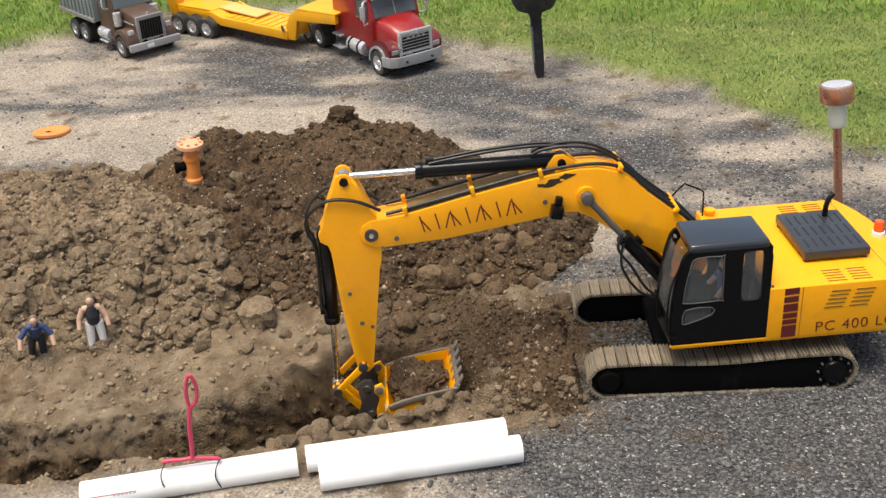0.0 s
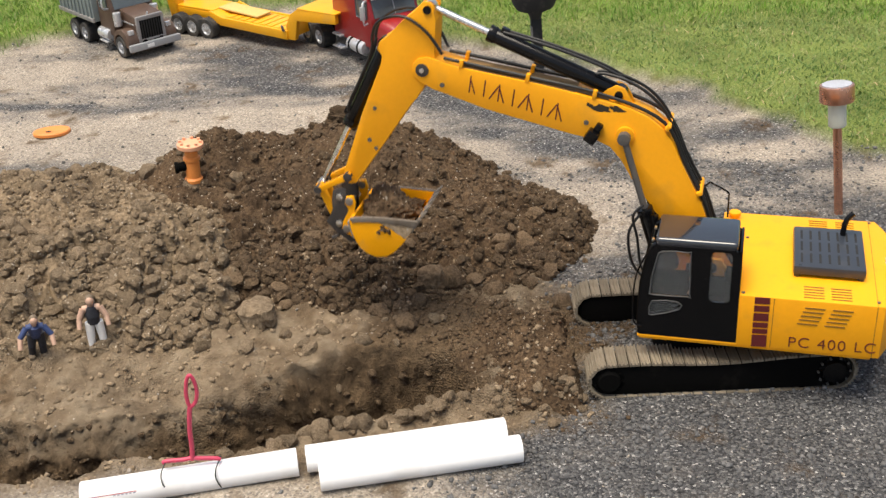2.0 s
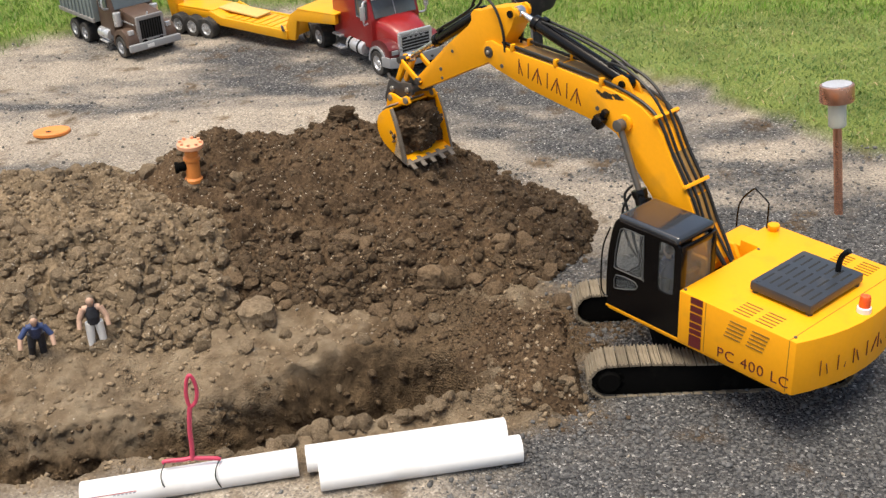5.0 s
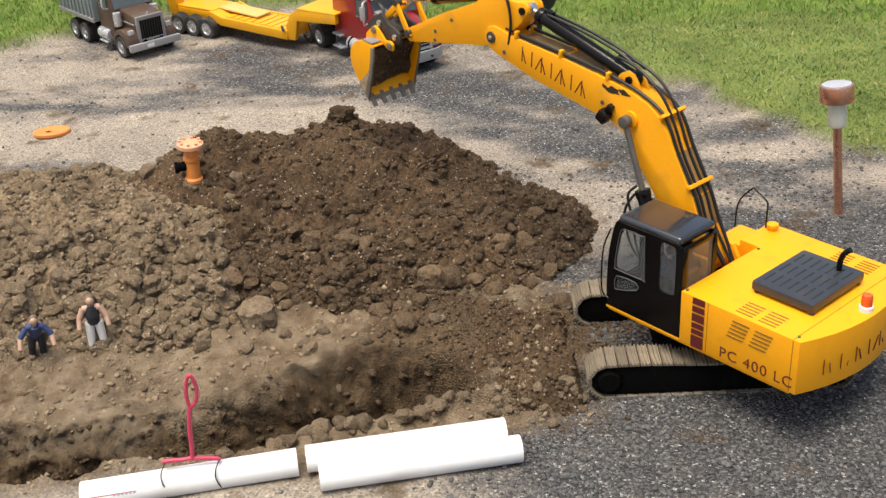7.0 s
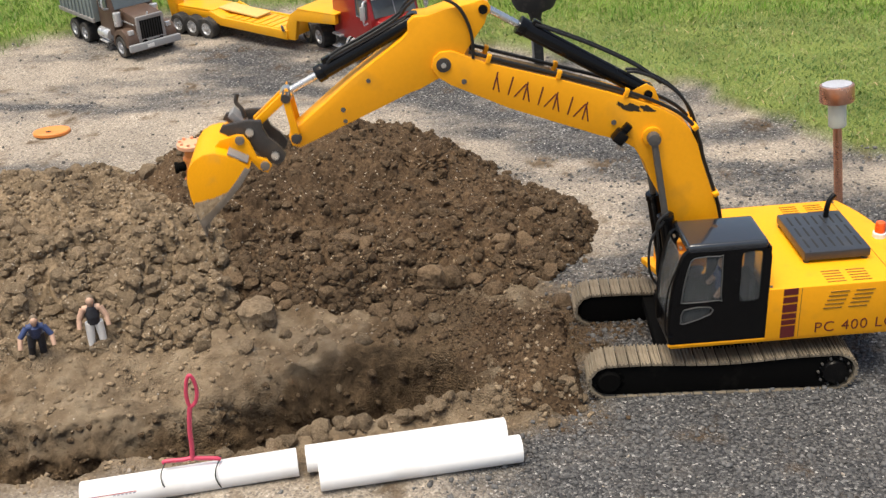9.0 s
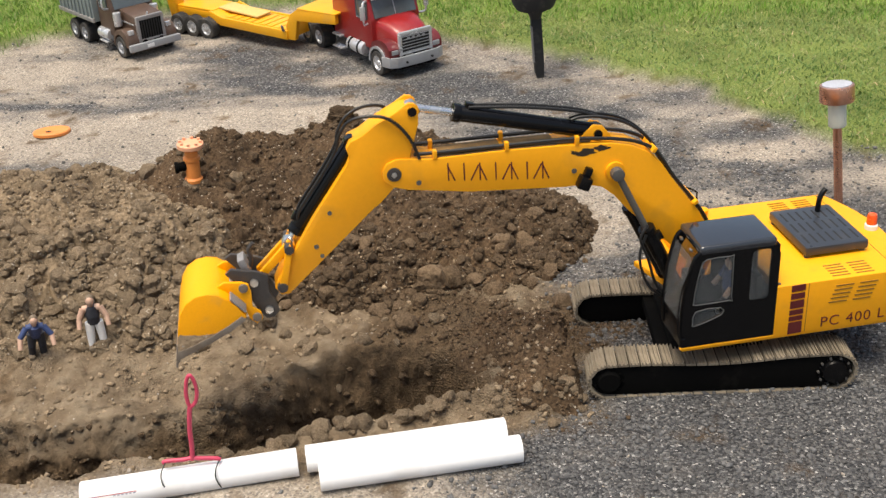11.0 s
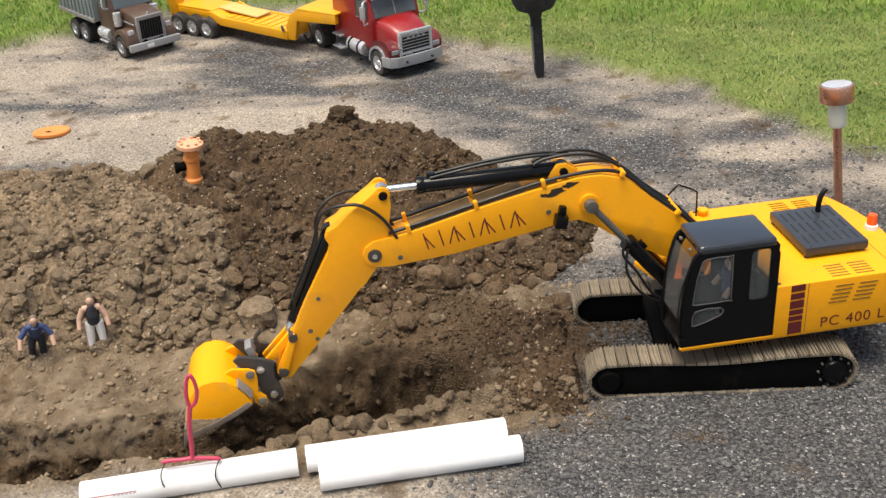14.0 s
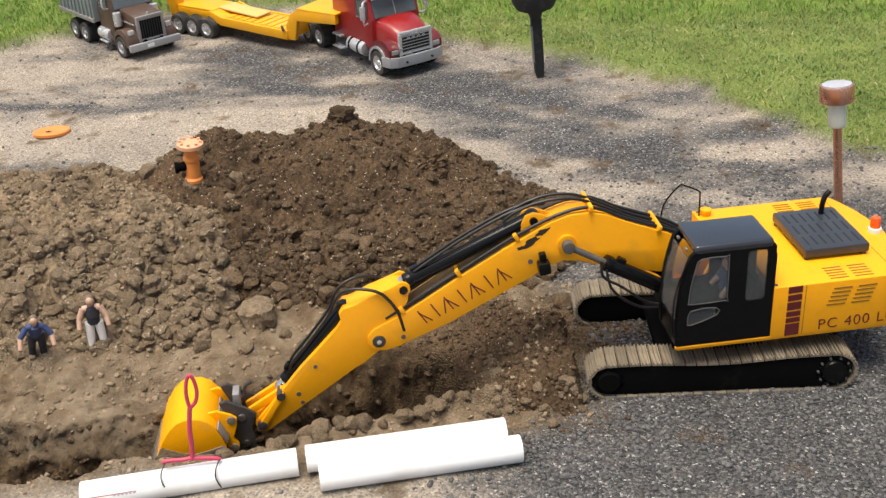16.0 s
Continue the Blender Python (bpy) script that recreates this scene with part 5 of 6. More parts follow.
# hoses along the boom, held by clamps
for v, dz in ((0.021, 0.003), (-0.019, 0.004)):
    part("hose", made(tube, [(-0.03, v * 0.6, 0.016), (0.0, v * 0.8, 0.030 + dz), (0.04, v, 0.052 + dz), (0.08, v, 0.082 + dz), (0.15, v, 0.122 + dz), (0.182, v, 0.144 + dz), (0.212, v, 0.157 + dz), (0.26, v, 0.155 + dz), (0.34, v, 0.132 + dz), (0.44, v, 0.091 + dz), (0.545, v, 0.047 + dz), (0.575, v, 0.038)], 0.0031, 8), HOSE, boom)
for v in (0.010, -0.006):
    part("hose", made(tube, [(-0.035, v, 0.014), (0.0, v, 0.031), (0.04, v, 0.053), (0.08, v, 0.085), (0.14, v, 0.119), (0.185, v, 0.151), (0.222, v * 1.1, 0.173), (0.26, v * 1.2, 0.183), (0.300, v, 0.181), (0.335, v * 0.8, 0.170), (0.350, v * 0.8, 0.160)], 0.0027, 8), HOSE, boom)
DIRTY_TOP = surface("soiled_boom_top", (0.30, 0.17, 0.05), 0.7, scale=45, vary=0.3, grime=0.5, grime_colour=(0.10, 0.065, 0.035), bump=0.3)
for a, b in (((0.362, 0.1187), (0.437, 0.0886)), ((0.443, 0.0862), (0.540, 0.0440)), ((0.082, 0.0822), (0.150, 0.1208)), ((0.034, 0.0455), (0.079, 0.0795))):
    d = Vector((b[0] - a[0], b[1] - a[1]))
    bm = made(box, (d.length, 0.047, 0.0014), ((a[0] + b[0]) / 2, 0, (a[1] + b[1]) / 2), 0.0004, Matrix.Rotation(-math.atan2(d.y, d.x), 4, 'Y'))
    part("soiled_top", bm, DIRTY_TOP, boom, "soiled brown top face under the hoses")
part("hard_line", made(tube, [(0.31, 0.017, 0.141), (0.44, 0.017, 0.092), (0.545, 0.017, 0.047)], 0.0035, 8), DULL_STEEL, boom, "dull steel hydraulic line")
for x, z in ((0.205, 0.159), (0.095, 0.094)):
    bm = bmesh.new()
    box(bm, (0.007, 0.064, 0.010), (x, 0, z), 0.002, Matrix.Rotation(radians(-30 if x < 0.15 else -10), 4, 'Y'))
    part("hose_clamp", bm, YELLOW, boom)
for x, z in ((0.545, 0.047), (0.44, 0.0925), (0.334, 0.134)):
    for v in (0.024, -0.020):
        bm = bmesh.new()
        box(bm, (0.007, 0.010, 0.014), (x, v, z + 0.002), 0.0015, Matrix.Rotation(radians(22), 4, 'Y'))
        part("hose_clip", bm, YELLOW, boom)
# maker's name on both flanks
for v in (1, -1):
    word_strokes(boom, 0.515, 0.345, 0.0, 0.030, lambda u, z: pose(u, 0.0272 * v, np.interp(u, [0.345, 0.515], [0.066, 0.012]), 0, 20, 0))

# arm
ARM_OUT = [(-0.097, 0.042), (-0.084, 0.028), (-0.040, 0.002), (-0.018, -0.015), (0.0, -0.019), (0.02, -0.018), (0.050, -0.020), (0.064, -0.018), (0.170, -0.0185), (0.262, -0.0185), (0.272, -0.010), (0.270, 0.006), (0.255, 0.012), (0.136, 0.044), (0.040, 0.064), (0.026, 0.070), (0.020, 0.083), (0.008, 0.087), (-0.010, 0.080), (-0.040, 0.076), (-0.086, 0.064), (-0.097, 0.055)]
arm = part("arm", made(prism, ARM_OUT, -0.0225, 0.0225, 0.0016), YELLOW, excavator, "yellow tapered digging arm")
for p, r in (((0.115, 0.030), 0.0035), ((0.172, 0.006), 0.004), ((0.178, -0.012), 0.0035)):
    part("rivet", made(cyl, (p[0], 0.0215, p[1]), (p[0], 0.024, p[1]), r, seg=12), DULL_STEEL, arm)
for v in (1, -1):
    part("link_pin", made(cyl, (ARM_Q, 0.022 * v, 0), (ARM_Q, 0.031 * v, 0), 0.0085, seg=16, bevel=0.001), COUPLER, arm)
    part("tail_pin", made(cyl, (-0.0913, 0.022 * v, 0.0497), (-0.0913, 0.0255 * v, 0.0497), 0.0072, seg=16), BLACK, arm)
    part("tail_lug", made(prism, [(-0.1035, 0.048), (-0.1025, 0.056), (-0.097, 0.063), (-0.07, 0.068), (-0.06, 0.055), (-0.088, 0.037), (-0.099, 0.040)], 0.0185 * v - 0.003, 0.0185 * v + 0.003, 0.001), YELLOW, arm)
for v in (0.020, -0.020):
    part("hose", made(tube, [(-0.045, v + 0.006, -0.012), (-0.060, v * 1.35, 0.028), (-0.060, v * 1.35, 0.070), (-0.040, v * 1.1, 0.096), (-0.014, v * 0.7, 0.108), (0.010, v * 0.55, 0.104), (0.024, v * 0.5, 0.096)], 0.0027, 8), HOSE, arm, "black hose looping over the arm")

# hydraulic rams: barrel lies along x from its foot, rod from its eye
def ram(names, barrel, rod, r, y, foot_r, rod_mat=STEEL):
    out = []
    for v in y:
        bm = bmesh.new()
        cyl(bm, (0.0, v, 0), (barrel, v, 0), r, seg=20, bevel=0.0012)
        cyl(bm, (barrel - 0.010, v, 0), (barrel + 0.003, v, 0), r * 1.12, seg=20, bevel=0.001)
        cyl(bm, (0, v - foot_r, 0), (0, v + foot_r, 0), r * 1.05, seg=16)
        box(bm, (0.014, r * 0.9, r * 0.9), (barrel - 0.022, v, r * 1.05), 0.001)
        out.append(part(names[0], bm, BLACK, excavator, "black hydraulic cylinder"))
        bm = bmesh.new()
        cyl(bm, (0.004, v, 0), (rod, v, 0), r * 0.45, seg=16)
        cyl(bm, (0, v - foot_r, 0), (0, v + foot_r, 0), r * 0.85, seg=16, bevel=0.001)
        out.append(part(names[1], bm, rod_mat, excavator, "steel piston rod"))
    return out


boom_rams = ram(("boom_cylinder", "boom_rod"), 0.150, 0.150, 0.0125, (0.043, -0.043), 0.007, DULL_STEEL)
arm_rams = ram(("arm_cylinder", "arm_rod"), 0.236, 0.20, 0.0130, (0.0,), 0.008)
bucket_rams = ram(("bucket_cylinder", "bucket_rod"), 0.170, 0.15, 0.0125, (0.0,), 0.008)
for v in (0.058, ):
    part("hose", made(tube, [(0.165, v, 0.004), (0.150, v + 0.004, -0.018), (0.11, v + 0.004, -0.022), (0.05, v + 0.002, -0.030), (0.0, v, -0.014)], 0.0024, 8), HOSE, boom_rams[0])
    part("hose", made(tube, [(0.150, v, -0.006), (0.120, v + 0.006, -0.034), (0.06, v + 0.004, -0.042), (0.01, v, -0.020)], 0.0024, 8), HOSE, boom_rams[0])

for v in (0.006, -0.006):
    part("hose", made(tube, [(-0.012, v, 0.024), (0.04, v, 0.030), (0.12, v, 0.026), (0.19, v, 0.017), (0.216, v, 0.013)], 0.0026, 8), HOSE, arm_rams[0])

for v in (0.009, -0.009):
    part("hose", made(tube, [(0.004, v, 0.021), (0.03, v, 0.0165), (0.08, v * 1.05, 0.0150), (0.130, v, 0.0155), (0.148, v * 0.8, 0.010)], 0.0026, 8), HOSE, bucket_rams[0], "black hose lying along the cylinder")

# links
idlers = []
for v in (0.0265, -0.0265):
    bm = made(prism, [(-0.008, -0.006), (0.03, -0.005), (LINK_IN + 0.005, -0.0055), (LINK_IN + 0.008, 0.0), (LINK_IN + 0.005, 0.0055), (0.03, 0.006), (-0.008, 0.007)], v - 0.003, v + 0.003, 0.001)
    idlers.append(part("idler_link", bm, YELLOW_BUCKET, excavator, "yellow idler link"))
idler = idlers[0]
part("node_pin", made(cyl, (LINK_IN, -0.031, 0), (LINK_IN, 0.031, 0), 0.0075, seg=16), COUPLER, idler)
bm = bmesh.new()
for v in (0.012, -0.012):
    prism(bm, [(-0.007, -0.007), (LINK_OUT + 0.006, -0.006), (LINK_OUT + 0.008, 0), (LINK_OUT + 0.006, 0.006), (-0.007, 0.007)], v - 0.004, v + 0.004, 0.001)
bucket_link = part("bucket_link", bm, YELLOW_BUCKET, excavator, "yellow bucket link")

# quick coupler
bm = bmesh.new()
for v in (0.0265, -0.0265):
    prism(bm, [(-0.014, -0.010), (0.005, -0.016), (0.045, -0.018), (0.088, -0.034), (0.092, -0.022), (0.070, 0.012), (0.056, 0.026), (0.046, 0.020), (0.028, 0.014), (0.010, 0.016), (-0.010, 0.014), (-0.016, 0.002)], v - 0.0035, v + 0.0035, 0.001)
box(bm, (0.05, 0.046, 0.010), (0.045, 0, -0.010), 0.002)
coupler = part("coupler", bm, COUPLER, excavator, "dark steel quick coupler")
for x, z in ((0.0, 0.0), (0.055, 0.0)):
    for v in (1, -1):
        part("bolt_head", made(cyl, (x, 0.029 * v, z), (x, 0.0335 * v, z), 0.0068, seg=12, bevel=0.001), STEEL, coupler)
bm = bmesh.new()
box(bm, (0.030, 0.03, 0.012), (0.078, 0, -0.005), 0.002)
part("locking_block", bm, WORN, coupler, "worn grey locking block")
part("hook", made(tube, [(0.070, 0, 0.002), (0.084, 0, 0.010), (0.098, 0, 0.012), (0.106, 0, 0.024)], 0.0035, 8), COUPLER, coupler)

# bucket
SHELL = [(0.023, -0.030), (0.045, -0.035), (0.063, -0.043), (0.078, -0.053), (0.087, -0.067), (0.0905, -0.085), (0.086, -0.103), (0.074, -0.118), (0.052, -0.134), (0.028, -0.147), (0.004, -0.158)]
BW = 0.065


def shell_bm():
    bm = bmesh.new()
    n = len(SHELL)
    cx, cz = 0.035, -0.085
    inner = []
    for x, z in SHELL:
        d = Vector((cx - x, cz - z))
        d.normalize()
        inner.append((x + d.x * 0.004, z + d.y * 0.004))
    o = [[bm.verts.new((x, v, z)) for v in (-BW, BW)] for x, z in SHELL]
    i = [[bm.verts.new((x, v, z)) for v in (-BW, BW)] for x, z in inner]
    for k in range(n - 1):
        bm.faces.new((o[k][0], o[k][1], o[k + 1][1], o[k + 1][0]))
        bm.faces.new((i[k][1], i[k][0], i[k + 1][0], i[k + 1][1]))
        for s in (0, 1):
            bm.faces.new((o[k][s], o[k + 1][s], i[k + 1][s], i[k][s]))
    bm.faces.new((o[0][0], i[0][0], i[0][1], o[0][1]))
    bm.faces.new((o[-1][0], o[-1][1], i[-1][1], i[-1][0]))
    return bm


bucket = part("bucket", shell_bm(), YELLOW_BUCKET, excavator, "worn yellow digging bucket with earth in it")
for v in (1, -1):
    mouth = [(0.004, -0.158), (0.006, -0.135), (0.008, -0.10), (0.012, -0.065), (0.021, -0.036)]
    part("side_plate", made(prism, SHELL + mouth[1:-1], v * (BW - 0.0015) - 0.002, v * (BW - 0.0015) + 0.002, 0.0008), YELLOW_BUCKET, bucket)
    part("side_edge", made(prism, [(0.002, -0.159), (0.004, -0.13), (0.007, -0.095), (0.012, -0.060), (0.020, -0.032), (0.028, -0.036), (0.022, -0.062), (0.017, -0.095), (0.015, -0.13), (0.016, -0.152)], v * BW - 0.0028, v * BW + 0.0028, 0.0008), BUCKET_EDGE, bucket, "worn muddy steel side edge")
    part("ear", made(prism, [(-0.010, -0.027), (-0.006, -0.014), (0.006, -0.012), (0.020, -0.020), (0.045, -0.010), (0.060, -0.008), (0.068, -0.016), (0.080, -0.040), (0.078, -0.055), (0.062, -0.044), (0.023, -0.031), (0.004, -0.033)], v * 0.0355 - 0.003, v * 0.0355 + 0.003, 0.001), YELLOW_BUCKET, bucket, "yellow mounting ear")
    for p in ((0.0015, -0.021), (0.0585, -0.0175)):
        part("ear_pin", made(cyl, (p[0], v * 0.032, p[1]), (p[0], v * 0.042, p[1]), 0.0075, seg=14, bevel=0.001), BUCKET_EDGE, bucket)
for v in (1, -1):
    ring = [(0.003, -0.158), (0.026, -0.148), (0.040, -0.140), (0.042, -0.135), (0.037, -0.129), (0.034, -0.122), (0.031, -0.116), (0.027, -0.110), (0.024, -0.101), (0.021, -0.093), (0.018, -0.084), (0.014, -0.074), (0.011, -0.072), (0.008, -0.10), (0.005, -0.135)]
    part("mud_smear", made(prism, ring, v * (BW + 0.0006) - 0.0005, v * (BW + 0.0006) + 0.0005), EARTH_PALE, bucket, "dried mud smeared by the lip")
part("cutting_lip", made(box, (0.030, 0.132, 0.005), (0.012, 0, -0.1545), 0.001, Matrix.Rotation(radians(-26), 4, 'Y')), BUCKET_EDGE, bucket, "worn steel cutting lip")
for i in range(5):
    y = -0.054 + 0.027 * i
    part("tooth", made(prism, [(0.016, -0.150), (0.012, -0.158), (-0.012, -0.171), (-0.014, -0.169), (0.006, -0.153)], y - 0.0055, y + 0.0055, 0.0008), BUCKET_EDGE, bucket, "worn steel bucket tooth")
part("wear_plate", made(box, (0.034, 0.128, 0.003), (0.046, 0, -0.0332), 0.001, Matrix.Rotation(radians(20), 4, 'Y')), WORN, bucket, "bare grey top plate")
# earth carried in the bucket stays caked along its back
bm = bmesh.new()
cake = [(0.028, -0.045), (0.055, -0.052), (0.074, -0.068), (0.080, -0.088), (0.070, -0.110), (0.048, -0.126), (0.024, -0.140), (0.022, -0.118), (0.032, -0.098), (0.030, -0.075)]
prism(bm, cake, -0.060, 0.060)
bmesh.ops.subdivide_edges(bm, edges=bm.edges[:], cuts=5, use_grid_fill=True)
for v in bm.verts:
    if abs(v.co.y) < 0.059:
        v.co += Vector((1, 0, 1)) * 0.009 * noise.noise(v.co * 60) * (0.3 + max(0, 0.05 - v.co.x) * 15)
part("caked_earth", bm, EARTH, bucket, "brown earth caked inside the bucket")


# loose load that is carried to the mound and tipped there
bm = bmesh.new()
bmesh.ops.create_icosphere(bm, subdivisions=5, radius=1.0)
for v in bm.verts:
    d = 1 + 0.30 * noise.noise(v.co * 1.4) + 0.22 * noise.noise(v.co * 3.5) + 0.13 * noise.noise(v.co * 8)
    d += 0.12 * noise.noise(v.co * 17)
    v.co = Vector((v.co.x * 0.038, v.co.y * 0.055, v.co.z * 0.050)) * d
earth_load = thing("earth_load", "heap of dark brown earth scooped up by the bucket", "earth", bm=bm, material=EARTH)

# ---- figures ----
def figure(name, label, shirt, trousers, m, arms, lean=0.0, legs=0.0, bare=False):
    """A toy figure as one plain mesh, about 11 cm high."""
    bm = bmesh.new()

    def mark(k):
        for f in bm.faces:
            if f.index < 0 or f not in seen:
                f.material_index = k
                seen.add(f)
    seen = set()
    for s in (-1, 1):
        cyl(bm, (s * 0.011, 0, 0.006), (s * 0.010, legs, 0.030), 0.0062, 0.0075, 10)
        cyl(bm, (s * 0.010, legs, 0.029), (s * 0.008, 0, 0.057), 0.0075, 0.0088, 10)
    mark(1)
    for s in (-1, 1):
        box(bm, (0.011, 0.022, 0.009), (s * 0.012, -0.004, 0.0045), 0.003)
    mark(3)
    top = Vector((0, -lean, 0.090))
    cyl(bm, (0, 0, 0.055), (0, -lean * 0.5, 0.072), 0.0115, 0.0125, 14)
    cyl(bm, (0, -lean * 0.5, 0.071), tuple(top), 0.0135, 0.0105, 14)
    if bare:
        mark(0)
    for s in (-1, 1):
        sh = top + Vector((s * 0.0155, 0, -0.004))
        el = sh + Vector((s * arms[0], -arms[1], -0.018))
        cyl(bm, tuple(top + Vector((s * 0.006, 0, -0.003))), tuple(sh), 0.0065, 0.0065, 10)
        cyl(bm, tuple(sh), tuple(el), 0.0062, 0.0055, 10)
    mark(2 if bare else 0)
    for s in (-1, 1):
        sh = top + Vector((s * 0.0155, 0, -0.004))
        el = sh + Vector((s * arms[0], -arms[1], -0.018))
        cyl(bm, tuple(el), tuple(el + Vector((s * 0.002, -arms[1] * 1.4 - 0.004, -0.016))), 0.0052, 0.0045, 10)
    cyl(bm, tuple(top), tuple(top + Vector((0, -0.001, 0.006))), 0.0045, 0.0045, 10)
    bmesh.ops.create_icosphere(bm, subdivisions=2, radius=0.0088, matrix=Matrix.Translation(top + Vector((0, -0.002, 0.0125))) @ Matrix.Diagonal((0.9, 1.0, 1.15, 1)))
    mark(2)
    bmesh.ops.create_icosphere(bm, subdivisions=2, radius=0.0088, matrix=Matrix.Translation(top + Vector((0, 0.0005, 0.0155))) @ Matrix.Diagonal((0.93, 0.95, 1.0, 1)))
    mark(3)
    me = finish(bm, name, [shirt, trousers, SKIN, HAIR])
    ob = new(name, me)
    ob.matrix_world = m
    return tagged(ob, label, "toy figure")


def on_ground(x, y):
    return float(surface_height(np.array(x), np.array(y)))


figure("toy_figure", "plastic toy worker in dark vest and pale grey trousers", DARK_CLOTH, PALE_CLOTH, pose(-1.128, 0.110, on_ground(-1.128, 0.110) - 0.002, 0, 1, 14), (0.009, 0.004), bare=True)
figure("toy_figure", "plastic toy worker in navy shirt, stooping slightly", NAVY, DARK_CLOTH, pose(-1.246, 0.112, on_ground(-1.246, 0.112) - 0.002, 8, 5, 20) @ Matrix.Scale(0.95, 4), (0.014, 0.008), lean=0.018, legs=-0.004)
operator = figure("toy_operator", "plastic toy driver in blue shirt seated in the cab", NAVY, DARK_CLOTH, pose(0, 0, 0), (0.006, 0.006))

# ---- pipes, sling, hydrant, lid, lamps ----


def pvc(a, b, r=0.0225, label="white plastic pipe lying on the ground"):
    a, b = Vector((*a, 0)), Vector((*b, 0))
    z = min(0.002, 0.5 * (on_ground(a.x, a.y) + on_ground(b.x, b.y))) + r - 0.001
    d = b - a
    m = Matrix.Translation((a.x, a.y, z)) @ pose(0, 0, 0, 0, 0, math.degrees(math.atan2(d.y, d.x)))
    bm = bmesh.new()
    seg, ln = 40, d.length
    prof = [(r, 0.0008), (r, ln - 0.0008), (r - 0.0008, ln), (r - 0.0038, ln), (r - 0.0045, ln - 0.001), (r - 0.0045, 0.001), (r - 0.0038, 0), (r - 0.0008, 0)]
    rings = [[bm.verts.new((x, q * math.cos(2 * math.pi * i / seg), q * math.sin(2 * math.pi * i / seg))) for i in range(seg)] for q, x in prof]
    for p, q in zip(rings, rings[1:] + rings[:1]):
        for i in range(seg):
            bm.faces.new((p[i], p[(i + 1) % seg], q[(i + 1) % seg], q[i]))
    return thing("pvc_pipe", label, "pipe", m, "pipes beside the trench", bm, PVC), ln


pipe1, ln1 = pvc((-1.045, -0.337), (-0.716, -0.285), label="white plastic pipe with red pencil line and pink lifting hook")
pipe2, ln2 = pvc((-0.702, -0.285), (-0.383, -0.243), r=0.0219)
pipe3, ln3 = pvc((-0.678, -0.330), (-0.362, -0.288), r=0.0219)


def on_pipe(x0, x1, ang, width, r=0.0225, k=3):
    bm = bmesh.new()
    rows = []
    for j in range(k + 1):
        a = radians(ang) + (j / k - 0.5) * width / r
        rows.append([bm.verts.new((x, -(r + 0.0002) * math.cos(a), (r + 0.0002) * math.sin(a))) for x in (x0, x1)])
    for p, q in zip(rows, rows[1:]):
        bm.faces.new((p[0], p[1], q[1], q[0]))
    return bm


part("pencil_line", on_pipe(0.012, 0.085, 25, 0.0012), RED_INK, pipe1, "red pencil line")
part("pencil_line", on_pipe(0.010, 0.0115, 8, 0.014), RED_INK, pipe1, "red pencil line")
for i in range(6):
    part("print_mark", on_pipe(0.050 + 0.006 * i, 0.0535 + 0.006 * i, 20, 0.0016), GREY_INK, pipe1, "faint grey printed mark")
part("pen_tick", on_pipe(0.0235, 0.0242, 62, 0.016), GREY_INK, pipe3, "short grey pen tick")

# pink hook with wires round the pipe
zb = pipe1.matrix_world.translation.z + 0.0225
sling = thing("lifting_hook", "pink plastic lifting hook standing on the pipe with dark wires", "lifting hook", pose(-0.876, -0.309, zb + 0.009, 0, 5, 6))
part("cross_bar", made(tube, [(-0.043, 0.0, 0.001), (-0.036, 0, 0.004), (-0.012, 0, 0.005), (0.0, 0, 0.007), (0.015, 0, 0.006), (0.038, 0, 0.004), (0.044, 0, 0.001)], 0.0034, 10), PINK, sling)
part("stem", made(tube, [(0.002, 0, 0.004), (0.003, 0, 0.03), (0.002, 0, 0.06), (0.004, 0, 0.095), (0.006, 0, 0.105)], 0.0038, 10), PINK, sling)
part("eye_loop", made(tube, [(x + 0.010, 0, z) for x, z in ((-0.004, 0.102), (0.004, 0.112), (0.007, 0.130), (0.004, 0.150), (-0.002, 0.160), (-0.007, 0.150), (-0.009, 0.128), (-0.007, 0.110), (-0.003, 0.100))], 0.0030, 10), PINK, sling)
for x in (-0.041, 0.041):
    pts = []
    for i in range(13):
        a = radians(-60 + 300 * i / 12)
        pts.append((x + 0.004 * math.sin(i), 0.0242 * math.sin(a) * -1, -0.0225 + 0.0242 * math.cos(a)))
    part("wire_tie", made(tube, pts, 0.0012, 6, 3), WIRE, sling, "dark wire tied round the pipe")

hz = on_ground(-1.010, 0.592) - 0.008
hydrant = thing("toy_hydrant", "orange toy fire hydrant set in the earth heap", "hydrant", pose(-1.010, 0.592, hz, 0, 3, 0) @ Matrix.Scale(0.86, 4))
part("barrel", made(lathe, [(0.021, 0), (0.021, 0.016), (0.0235, 0.018), (0.0235, 0.026), (0.0185, 0.030), (0.0185, 0.075), (0.0215, 0.078), (0.0215, 0.085), (0.017, 0.088), (0.016, 0.108)], 24), HYDRANT, hydrant)
bm = bmesh.new()
lathe(bm, [(0.017, 0.106), (0.030, 0.110), (0.0335, 0.113), (0.0335, 0.122), (0.028, 0.125), (0.012, 0.123)], 28)
for i in range(8):
    a = 2 * math.pi * i / 8
    cyl(bm, (0.026 * math.cos(a), 0.026 * math.sin(a), 0.122), (0.026 * math.cos(a), 0.026 * math.sin(a), 0.130), 0.0042, seg=8)
part("bolted_flange", bm, HYDRANT_PALE, hydrant, "pale orange bolted top flange")
bm = bmesh.new()
cyl(bm, (-0.015, -0.004, 0.062), (-0.036, -0.010, 0.060), 0.012, seg=16, bevel=0.001)
